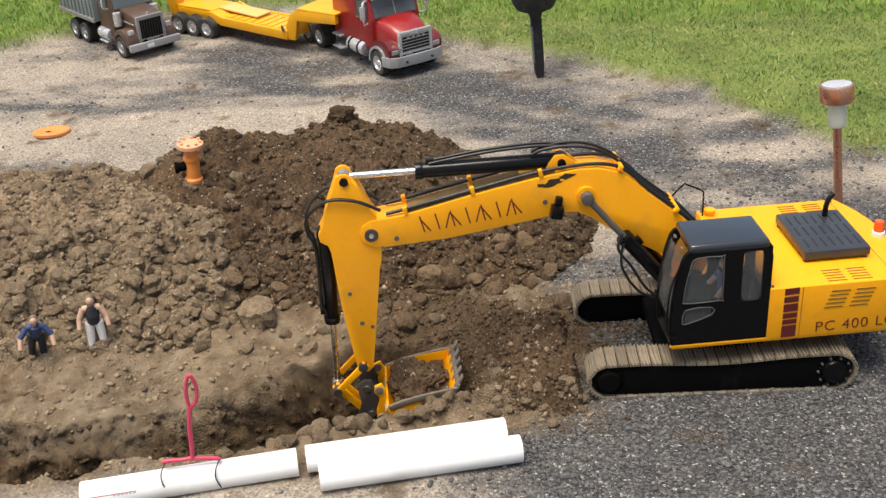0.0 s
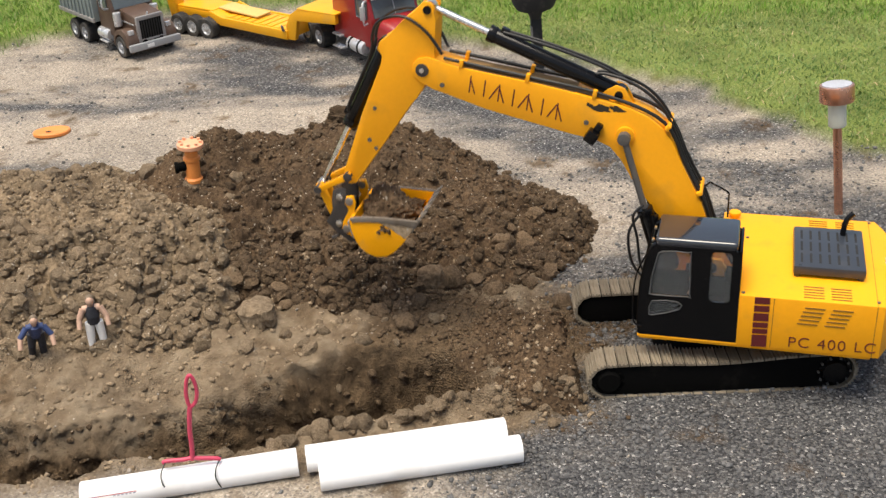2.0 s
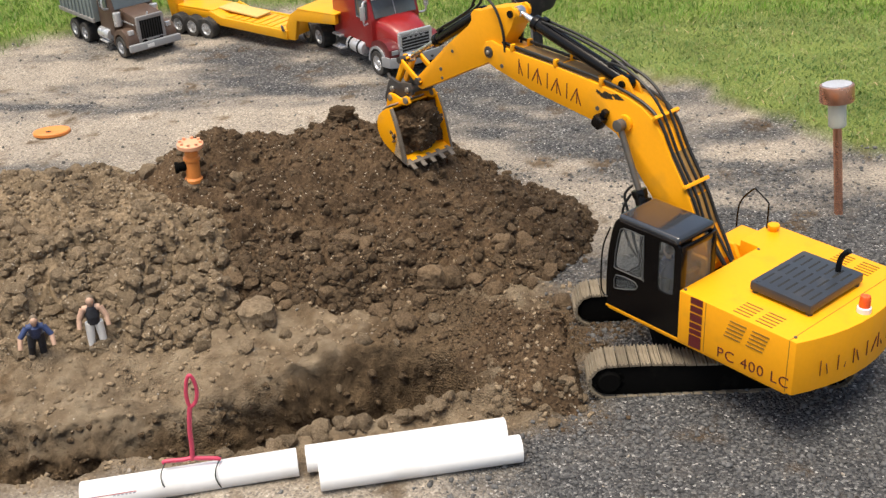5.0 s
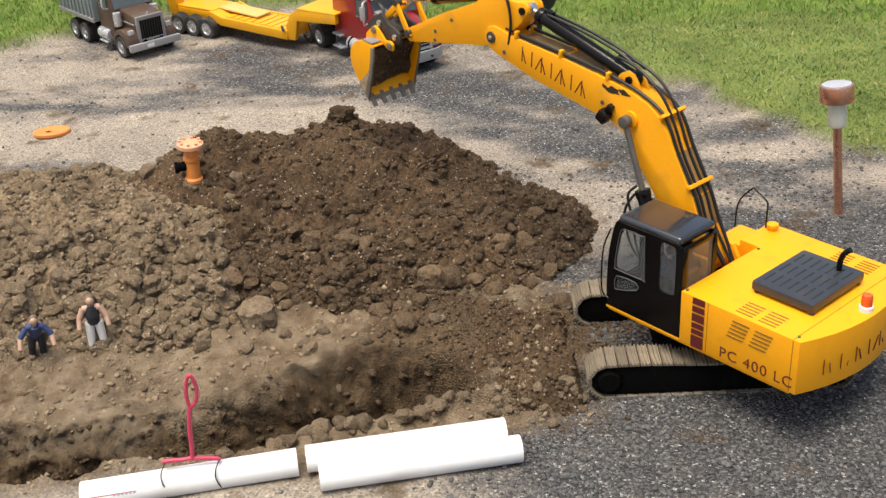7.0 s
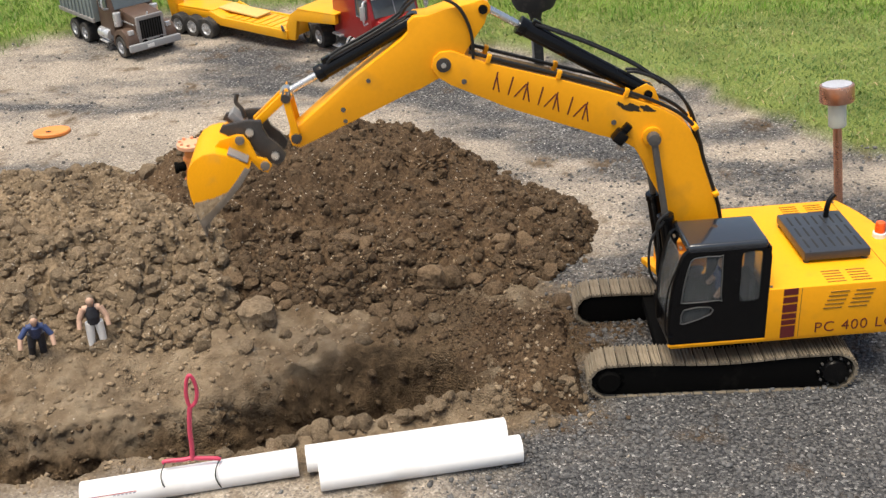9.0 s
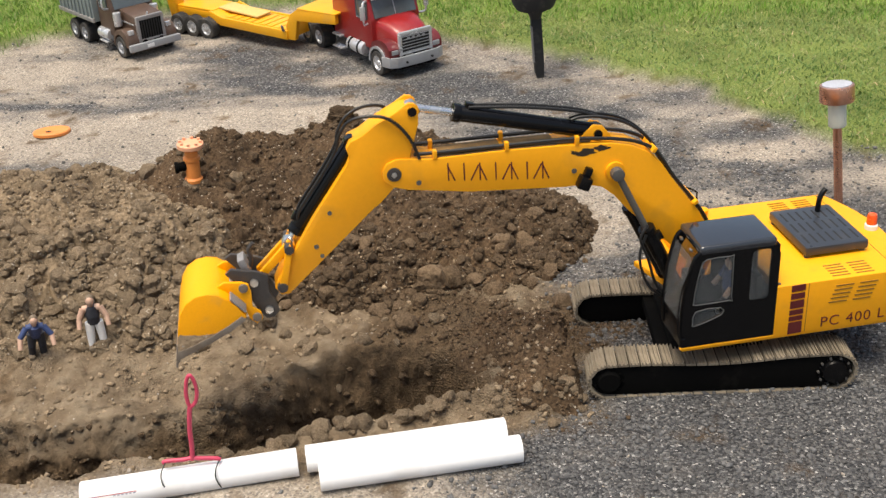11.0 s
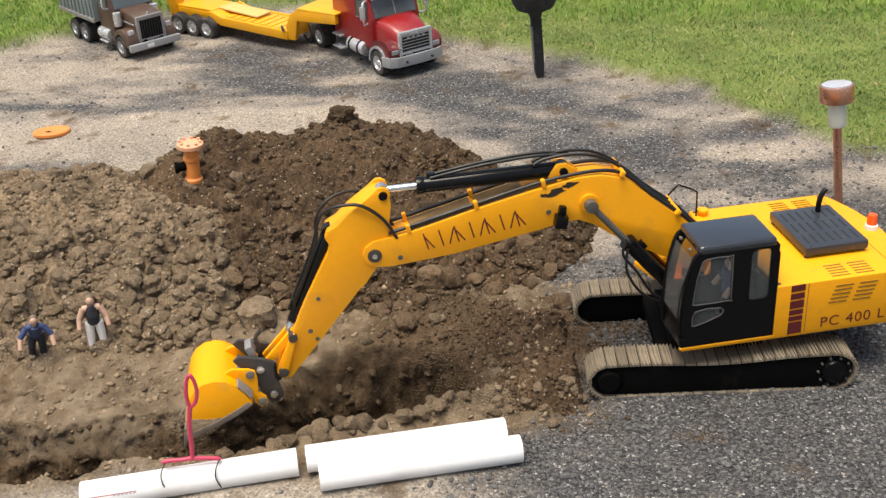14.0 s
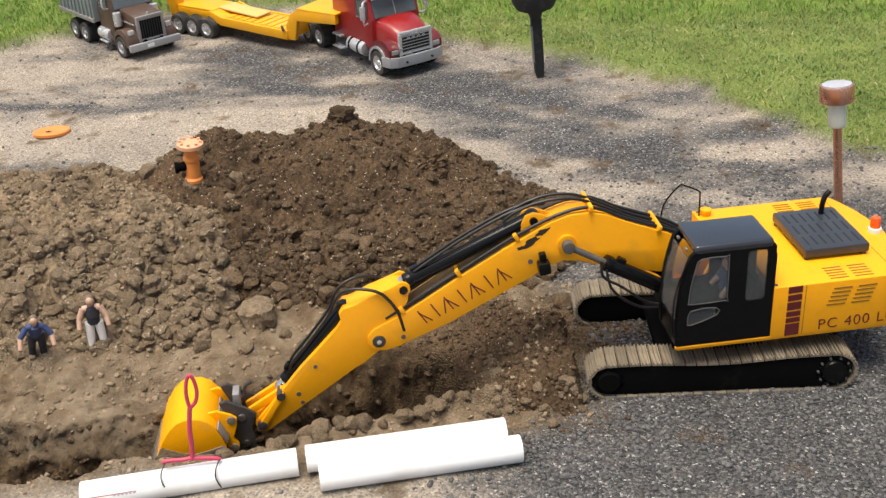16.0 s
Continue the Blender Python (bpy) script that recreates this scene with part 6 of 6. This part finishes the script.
cyl(bm, (-0.034, -0.010, 0.060), (-0.043, -0.012, 0.0595), 0.015, seg=16, bevel=0.001)
part("outlet", bm, BLACK_MATTE, hydrant, "black side outlet")

bm = bmesh.new()
lathe(bm, [(0.006, -0.004), (0.054, -0.004), (0.055, 0.004), (0.052, 0.007), (0.046, 0.0065), (0.040, 0.005), (0.012, 0.0045), (0.006, 0.003)], 40)
thing("orange_lid", "round orange plastic lid with a centre hole on packed earth", "lid", pose(-1.540, 1.266, on_ground(-1.540, 1.266) + 0.003, -7, 0, 0) @ Matrix.Scale(0.93, 4), bm=bm, material=HYDRANT)
bm = made(lathe, [(0.0085, 0.0), (0.0085, 0.0008)], 16)
o = part("hole", bm, SLOT, bpy.data.objects["orange_lid"])
o.matrix_local = pose(-0.006, -0.012, 0.0052) @ Matrix.Diagonal((1.0, 0.9, 1, 1))

lamp = thing("solar_light", "copper solar garden light on a thin stake in gravel", "garden light", pose(0.405, 0.49, on_ground(0.405, 0.49), -6, -5.0, 0) @ Matrix.Scale(1.015, 4))
part("stake", made(cyl, (0, 0, -0.03), (0, 0, 0.208), 0.0092, seg=20), COPPER, lamp)
part("diffuser", made(lathe, [(0.0165, 0.196), (0.0185, 0.199), (0.0185, 0.250), (0.017, 0.254)], 24), FROSTED, lamp, "frosted cream diffuser")
part("cap", made(lathe, [(0.030, 0.250), (0.0345, 0.251), (0.0355, 0.254), (0.0355, 0.283), (0.0345, 0.286), (0.031, 0.286)], 36), COPPER, lamp, "copper drum cap")
part("solar_panel", made(lathe, [(0.030, 0.286), (0.0298, 0.2885), (0.026, 0.289)], 36), SOLAR, lamp, "pale solar panel")

stake = thing("stake_lamp", "black plastic garden stake lamp at the lawn edge", "garden light", pose(-0.149, 1.481, 0, 4, -4, 8))
part("post", made(prism, [(0.0, -0.06), (0.010, -0.02), (0.0145, 0.05), (0.015, 0.19), (-0.015, 0.19), (-0.0135, 0.02), (-0.004, -0.02)], -0.011, 0.011, 0.002), RUBBER, stake)
part("pale_strip", made(box, (0.004, 0.014, 0.11), (-0.0158, -0.006, 0.11)), WORN, stake, "pale grey edge strip")
bm = bmesh.new()
lathe(bm, [(0.016, 0.185), (0.020, 0.20), (0.030, 0.215), (0.055, 0.222), (0.066, 0.245), (0.070, 0.30), (0.066, 0.33), (0.02, 0.345)], 20)
part("lamp_head", bm, RUBBER, stake)


# ---- parked model trucks ----
def wheel(parent, x, y, r, w, side, rim=CHROME):
    bm = bmesh.new()
    prof = [(r * 0.5, -w * 0.28), (r * 0.60, -w / 2), (r * 0.94, -w / 2), (r, -w * 0.36), (r, w * 0.36), (r * 0.94, w / 2), (r * 0.60, w / 2), (r * 0.5, w * 0.28)]
    lathe(bm, prof, 26)
    for i in range(26):
        a = 2 * math.pi * i / 26
        box(bm, (0.0022, 0.0028, w * 0.8), (r * math.cos(a), r * math.sin(a), 0), 0, Matrix.Rotation(a, 4, 'Z'))
    m = pose(x, y, r, 90, 0, 0)
    bmesh.ops.transform(bm, matrix=m, verts=bm.verts[:])
    o = part("wheel", bm, RUBBER_TYRE, parent, "black treaded tyre")
    bm = bmesh.new()
    s = -side
    lathe(bm, [(r * 0.58, s * w * 0.29), (r * 0.60, s * w * 0.50), (r * 0.52, s * w * 0.47), (r * 0.46, s * w * 0.34), (r * 0.24, s * w * 0.36), (r * 0.20, s * w * 0.47), (r * 0.12, s * w * 0.50)], 20)
    for i in range(8):
        a = 2 * math.pi * i / 8
        cyl(bm, (r * 0.34 * math.cos(a), r * 0.34 * math.sin(a), s * w * 0.3), (r * 0.34 * math.cos(a), r * 0.34 * math.sin(a), s * w * 0.42), r * 0.05, seg=6)
    bmesh.ops.transform(bm, matrix=m, verts=bm.verts[:])
    part("rim", bm, rim, o, "pale metal rim")


def arch(bm, x, z, r, y0, y1, t=0.006, a0=-10, a1=190):
    pts = [(x + (r + t) * math.cos(radians(a0 + (a1 - a0) * i / 12)), z + (r + t) * math.sin(radians(a0 + (a1 - a0) * i / 12))) for i in range(13)]
    pts += [(x + r * math.cos(radians(a1 - (a1 - a0) * i / 12)), z + r * math.sin(radians(a1 - (a1 - a0) * i / 12))) for i in range(13)]
    prism(bm, pts, y0, y1)


def grille(parent, x, w, z0, z1, n, frame_mat, slat_mat, bars_up):
    bm = bmesh.new()
    box(bm, (0.006, w, z1 - z0), (x, 0, (z0 + z1) / 2), 0.002)
    part("grille", bm, SLOT, parent, "black radiator grille")
    bm = bmesh.new()
    for s in (-1, 1):
        box(bm, (0.010, 0.010, z1 - z0 + 0.012), (x, s * (w / 2 + 0.003), (z0 + z1) / 2), 0.003)
    box(bm, (0.010, w + 0.012, 0.012), (x, 0, z1 + 0.003), 0.003)
    box(bm, (0.010, w + 0.006, 0.006), (x, 0, z0), 0.002)
    part("grille_surround", bm, frame_mat, parent, "bright grille surround")
    for i in range(n):
        bm = bmesh.new()
        if bars_up:
            box(bm, (0.002, 0.0018, z1 - z0 - 0.006), (x + 0.0042, -w / 2 + w * (i + 0.5) / n, (z0 + z1) / 2))
        else:
            box(bm, (0.002, w - 0.006, 0.0018), (x + 0.0042, 0, z0 + (z1 - z0) * (i + 0.5) / n))
        part("grille_bar", bm, slat_mat, parent)


# red tractor unit: x forward from the front axle
truck = thing("red_truck", "red toy tractor truck with silver bumper coupled to a trailer", "toy truck", pose(-0.548, 1.640, 0, 0, 0, -57) @ Matrix.Scale(1.12, 4))
for y, s in ((0.076, 1), (-0.076, -1)):
    wheel(truck, 0.0, y, 0.034, 0.026, s)
    for x in (-0.325, -0.397):
        wheel(truck, x, y * 0.92, 0.034, 0.040, s)
bm = bmesh.new()
for s in (-1, 1):
    box(bm, (0.48, 0.012, 0.020), (-0.20, s * 0.028, 0.048), 0.002)
box(bm, (0.09, 0.07, 0.012), (-0.361, 0, 0.068), 0.003)
part("chassis", bm, BLACK_MATTE, truck)
bm = bmesh.new()
prism(bm, [(-0.245, 0.060), (-0.034, 0.060), (-0.034, 0.140), (-0.052, 0.196), (-0.066, 0.206), (-0.140, 0.216), (-0.245, 0.250)], -0.078, 0.078, 0.006)
part("cab_body", bm, RED, truck, "red sleeper cab")
bm = bmesh.new()
rings = []
for x, w, top, low in ((-0.036, 0.066, 0.147, 0.060), (-0.010, 0.062, 0.142, 0.060), (0.020, 0.056, 0.134, 0.060), (0.044, 0.052, 0.124, 0.060), (0.055, 0.050, 0.114, 0.060)):
    rings.append([bm.verts.new((x, y * w, z)) for y, z in ((-1, low), (-1, top - 0.022), (-0.93, top - 0.010), (-0.72, top - 0.003), (0, top), (0.72, top - 0.003), (0.93, top - 0.010), (1, top - 0.022), (1, low))])
for a, b in zip(rings, rings[1:]):
    for k in range(9):
        bm.faces.new((a[k], b[k], b[(k + 1) % 9], a[(k + 1) % 9]))
bm.faces.new(rings[0])
bm.faces.new(rings[-1][::-1])
bmesh.ops.recalc_face_normals(bm, faces=bm.faces[:])
part("bonnet", bm, RED, truck, "red sloping bonnet")
for s in (-1, 1):
    bm = bmesh.new()
    rim_in = [(0.0385 * math.cos(radians(200 - 200 * k / 14)), 0.036 + 0.0385 * math.sin(radians(200 - 200 * k / 14))) for k in range(15)]
    prism(bm, rim_in + [(0.040, 0.058), (0.060, 0.060), (0.059, 0.080), (0.046, 0.094), (0.026, 0.100), (0.0, 0.098), (-0.026, 0.088), (-0.044, 0.066), (-0.048, 0.040)], min(s * 0.048, s * 0.084), max(s * 0.048, s * 0.084), 0.0)
    part("fender", bm, MAROON_PAINT, truck, "dark maroon fender")
    bm = bmesh.new()
    arch(bm, 0.0, 0.036, 0.0375, s * 0.060, s * 0.0885, 0.007, -2, 185)
    part("arch_trim", bm, SILVER, truck, "grey wheel arch trim")
    bm = made(box, (0.055, 0.0015, 0.052), (-0.078, s * 0.0795, 0.166), 0.004)
    part("side_window", bm, TRUCK_GLASS, truck)
    part("side_mirror", made(tube, [(-0.052, s * 0.078, 0.192), (-0.036, s * 0.098, 0.191), (-0.033, s * 0.101, 0.160), (-0.036, s * 0.098, 0.134), (-0.052, s * 0.078, 0.130)], 0.0030, 8), CHROME, truck)
    part("mirror_glass", made(box, (0.006, 0.014, 0.036), (-0.035, s * 0.102, 0.166), 0.002), CHROME, truck)
    part("head_lamp", made(box, (0.006, 0.022, 0.013), (0.059, s * 0.066, 0.072), 0.003), SILVER, truck)
    bm = bmesh.new()
    cyl(bm, (-0.075, s * 0.072, 0.052), (-0.160, s * 0.072, 0.052), 0.021, seg=24, bevel=0.003)
    tank = part("fuel_tank", bm, CHROME, truck, "shiny fuel tank")
    for x in (-0.095, -0.140):
        part("tank_band", made(cyl, (x, s * 0.072, 0.052), (x - 0.006, s * 0.072, 0.052), 0.0225, seg=24), BLACK_MATTE, tank)
    part("step", made(box, (0.050, 0.022, 0.005), (-0.215, s * 0.080, 0.030), 0.001), CHROME, truck)
    part("step", made(box, (0.045, 0.030, 0.005), (-0.215, s * 0.075, 0.066), 0.001), CHROME, truck)
    part("exhaust_stack", made(cyl, (-0.240, s * 0.058, 0.07), (-0.240, s * 0.058, 0.29), 0.007, seg=14), CHROME, truck)
bm = bmesh.new()
prism(bm, [(-0.0355, 0.145), (-0.0310, 0.145), (-0.0490, 0.197), (-0.0535, 0.197)], -0.066, 0.066)
screen = part("windscreen", bm, TRUCK_GLASS, truck, "dark windscreen")
part("screen_bar", made(box, (0.004, 0.003, 0.052), (-0.0405, 0, 0.171), 0.001, Matrix.Rotation(radians(-19), 4, 'Y')), SILVER, screen)
part("sun_visor", made(box, (0.034, 0.146, 0.007), (-0.046, 0, 0.203), 0.002, Matrix.Rotation(radians(12), 4, 'Y')), WHITE, truck, "white sun visor")
grille(truck, 0.058, 0.090, 0.064, 0.114, 6, CHROME, SILVER, False)
bm = bmesh.new()
bow = [(0.030, -0.093), (0.060, -0.086), (0.073, -0.066), (0.077, 0.0), (0.073, 0.066), (0.060, 0.086), (0.030, 0.093), (0.030, 0.087), (0.056, 0.080), (0.066, 0.062), (0.066, -0.062), (0.056, -0.080), (0.030, -0.087)]
prism(bm, bow, 0.032, 0.060, 0.002)
bmesh.ops.transform(bm, matrix=Matrix.Rotation(radians(90), 4, 'X'), verts=bm.verts[:])
part("bumper", bm, SILVER, truck, "silver bowed front bumper")
part("chin", made(box, (0.020, 0.110, 0.012), (0.052, 0, 0.028), 0.003), BLACK_MATTE, truck)
for s in (-0.4, 0.4):
    part("tow_eye", made(cyl, (0.073, s * 0.1, 0.044), (0.079, s * 0.1, 0.044), 0.003, seg=8), SLOT, truck)
part("badge", made(box, (0.012, 0.0012, 0.010), (0.002, 0.0605, 0.112), 0.0005), WHITE, truck, "small pale badge")
for i in range(4):
    part("grille_badge", made(box, (0.0014, 0.009, 0.0065), (0.0635, -0.024 + 0.016 * i, 0.104)), SILVER, truck, "pale badge stroke")

# lowboy trailer: x forward, origin at the rear axle group
trailer = thing("lowboy_trailer", "yellow toy lowboy trailer behind the red truck", "toy trailer", pose(-1.226, 2.180, 0, 0, 0, -36) @ Matrix.Scale(1.04, 4))
for x in (-0.066, 0.0, 0.066):
    for y, s in ((0.076, 1), (-0.076, -1)):
        wheel(trailer, x, y, 0.034, 0.034, s)
bm = bmesh.new()
prism(bm, [(-0.120, 0.056), (0.062, 0.056), (0.075, 0.062), (0.075, 0.078), (-0.120, 0.080)], -0.054, 0.054, 0.002)
part("bogie_frame", bm, YELLOW_PLASTIC, trailer)
part("raised_bed", made(box, (0.185, 0.105, 0.008), (-0.025, 0, 0.083), 0.002), YELLOW_PLASTIC, trailer, "yellow bed over the rear wheels")
bm = bmesh.new()
prism(bm, [(0.055, 0.068), (0.105, 0.054), (0.400, 0.044), (0.400, 0.060), (0.118, 0.070), (0.072, 0.084), (0.055, 0.084)], -0.062, 0.062, 0.002)
deck = part("deck", bm, YELLOW_PLASTIC, trailer, "yellow low deck")
for i in range(9):
    part("plank", made(box, (0.026, 0.104, 0.003), (0.135 + 0.029 * i, 0, 0.0712 - 0.0012 * i), 0.0008), YELLOW_PLASTIC, deck)
for s in (-1, 1):
    part("side_rail", made(prism, [(0.066, 0.066), (0.11, 0.046), (0.40, 0.036), (0.40, 0.064), (0.118, 0.073), (0.072, 0.088)], s * 0.066 - 0.004, s * 0.066 + 0.004, 0.001), YELLOW_PLASTIC, trailer)
    part("gooseneck_beam", made(prism, [(0.395, 0.036), (0.428, 0.036), (0.443, 0.100), (0.60, 0.108), (0.60, 0.136), (0.445, 0.136), (0.415, 0.116), (0.395, 0.078)], s * 0.056 - 0.008, s * 0.056 + 0.008, 0.002), YELLOW_PLASTIC, trailer)
    part("ramp", made(prism, [(-0.124, 0.044), (-0.092, 0.044), (-0.105, 0.160), (-0.135, 0.180), (-0.150, 0.175)], s * 0.042 - 0.020, s * 0.042 + 0.020, 0.002), YELLOW_PLASTIC, trailer, "raised yellow loading ramp")
part("gooseneck_plate", made(box, (0.155, 0.128, 0.006), (0.525, 0, 0.138), 0.002), YELLOW_PLASTIC, trailer)
part("gooseneck_front", made(box, (0.010, 0.120, 0.055), (0.408, 0, 0.068), 0.002), YELLOW_PLASTIC, trailer)
part("loading_board", made(box, (0.17, 0.066, 0.005), (0.150, 0.010, 0.081), 0.001, Matrix.Rotation(radians(4), 4, 'Y')), surface("weathered_board", (0.62, 0.44, 0.15), 0.7, scale=30, vary=0.25), trailer, "pale weathered board on the deck")
part("chain_tie", made(tube, [(0.385, -0.068, 0.064), (0.388, -0.075, 0.080), (0.394, -0.073, 0.064)], 0.004, 8), DULL_STEEL, trailer)

# dump truck
dumper = thing("dump_truck", "brown toy dump truck with grey ribbed bed", "toy truck", pose(-1.415, 1.968, 0, 0, 0, -50) @ Matrix.Scale(1.13, 4))
for y, s in ((0.068, 1), (-0.068, -1)):
    wheel(dumper, 0.0, y, 0.031, 0.024, s, SILVER)
    for x in (-0.230, -0.298):
        wheel(dumper, x, y * 0.94, 0.031, 0.036, s, SILVER)
bm = bmesh.new()
for s in (-1, 1):
    box(bm, (0.42, 0.010, 0.018), (-0.15, s * 0.026, 0.044), 0.002)
part("chassis", bm, BLACK_MATTE, dumper)
part("cab_body", made(prism, [(-0.135, 0.050), (-0.045, 0.050), (-0.045, 0.125), (-0.060, 0.180), (-0.135, 0.182)], -0.068, 0.068, 0.005), BROWN, dumper, "dark brown cab")
part("bonnet", made(prism, [(-0.047, 0.052), (0.045, 0.052), (0.048, 0.112), (0.040, 0.122), (-0.048, 0.130)], -0.044, 0.044, 0.006), BROWN, dumper, "dusty brown bonnet")
for s in (-1, 1):
    bm = bmesh.new()
    rim_in = [(0.0355 * math.cos(radians(190 - 185 * k / 12)), 0.033 + 0.0355 * math.sin(radians(190 - 185 * k / 12))) for k in range(13)]
    prism(bm, rim_in + [(0.050, 0.036), (0.052, 0.056), (0.040, 0.076), (0.018, 0.084), (-0.014, 0.080), (-0.036, 0.062), (-0.044, 0.036)], min(s * 0.042, s * 0.078), max(s * 0.042, s * 0.078), 0.0)
    part("fender", bm, BROWN, dumper)
    part("side_window", made(box, (0.050, 0.0015, 0.040), (-0.090, s * 0.0695, 0.150), 0.003), TRUCK_GLASS, dumper)
    part("head_lamp", made(box, (0.010, 0.018, 0.014), (0.040, s * 0.060, 0.078), 0.003), CHROME, dumper)
    part("fuel_tank", made(cyl, (-0.075, s * 0.062, 0.050), (-0.140, s * 0.062, 0.050), 0.019, seg=22, bevel=0.003), CHROME, dumper)
    part("air_cleaner", made(cyl, (-0.030, s * 0.060, 0.085), (-0.030, s * 0.060, 0.125), 0.012, seg=16, bevel=0.002), CHROME, dumper)
for s in (-1, 1):
    part("side_mirror", made(tube, [(-0.062, s * 0.069, 0.172), (-0.050, s * 0.088, 0.170), (-0.049, s * 0.090, 0.140), (-0.062, s * 0.069, 0.132)], 0.0026, 8), CHROME, dumper)
    part("step", made(box, (0.050, 0.016, 0.005), (-0.105, s * 0.074, 0.030), 0.001), CHROME, dumper)
    part("bonnet_trim", made(box, (0.080, 0.0015, 0.004), (-0.002, s * 0.0448, 0.096), 0.0005), CHROME, dumper, "thin bright bonnet trim")
part("bonnet_mascot", made(cyl, (0.040, 0, 0.118), (0.044, 0, 0.128), 0.0035, 0.002, 8), CHROME, dumper, "small bright bonnet ornament")
part("windscreen", made(prism, [(-0.0455, 0.130), (-0.0425, 0.130), (-0.0565, 0.176), (-0.0595, 0.176)], -0.058, 0.058), TRUCK_GLASS, dumper)
grille(dumper, 0.049, 0.072, 0.052, 0.112, 9, WORN, BLACK_MATTE, True)
part("bumper", made(box, (0.014, 0.164, 0.021), (0.062, 0, 0.038), 0.004), SILVER, dumper, "silver bumper")
part("plate", made(box, (0.0015, 0.022, 0.010), (0.0698, -0.018, 0.038), 0.0005), WHITE, dumper, "small blank pale plate")
bm = bmesh.new()
prism(bm, [(-0.375, 0.078), (-0.145, 0.078), (-0.145, 0.205), (-0.375, 0.205)], -0.080, 0.080, 0.003)
bed = part("dump_bed", bm, BED_GREY, dumper, "grey ribbed tipper bed")
for s in (-1, 1):
    for i in range(9):
        part("rib", made(box, (0.005, 0.006, 0.118), (-0.365 + 0.026 * i, s * 0.0815, 0.144), 0.001), BED_GREY, bed)
    part("bed_rail", made(box, (0.236, 0.008, 0.012), (-0.260, s * 0.082, 0.084), 0.002), WORN, bed, "pale lower bed rail")


# ---- everything that moves ----
def motions():
    times = [round(0.1 * k, 2) for k in range(161)]
    groups = {"boom": [boom], "arm": [arm], "coupler": [coupler], "bucket": [bucket], "idler_link": idlers, "bucket_link": [bucket_link],
              "boom_cylinder": boom_rams[0::2], "boom_rod": boom_rams[1::2], "arm_cylinder": arm_rams[0::2], "arm_rod": arm_rams[1::2],
              "bucket_cylinder": bucket_rams[0::2], "bucket_rod": bucket_rams[1::2]}
    rows = {k: [] for k in groups}
    turn_rows, seat_rows, load_rows = [], [], []
    rest = pose(-0.50, 0.635, float(surface_height(np.array(-0.50), np.array(0.635))) + 0.004, 20, 60, 100)
    for t in times:
        turn = pose(0, 0, 0, 0, 0, HEADING + curve_at(SWING, t))
        turn_rows.append((t, turn))
        seat_rows.append((t, turn @ pose(0.012, 0.103, 0.128, 0, 0, 90)))
        poses = linkage(t)
        for k, m in poses.items():
            rows[k].append((t, turn @ m))
        held = turn @ poses["bucket"] @ pose(0.030, 0, -0.090)
        u = min(max((t - 4.9) / 0.7, 0.0), 1.0)
        u = u * u
        load_rows.append((t, Matrix.LocRotScale(held.translation.lerp(rest.translation, u), held.to_quaternion().slerp(rest.to_quaternion(), u), None)))
    for body in (upper, cab):
        walk(body, turn_rows)
    walk(operator, seat_rows)
    walk(earth_load, load_rows)
    for k, obs in groups.items():
        for o in obs:
            walk(o, rows[k])


motions()
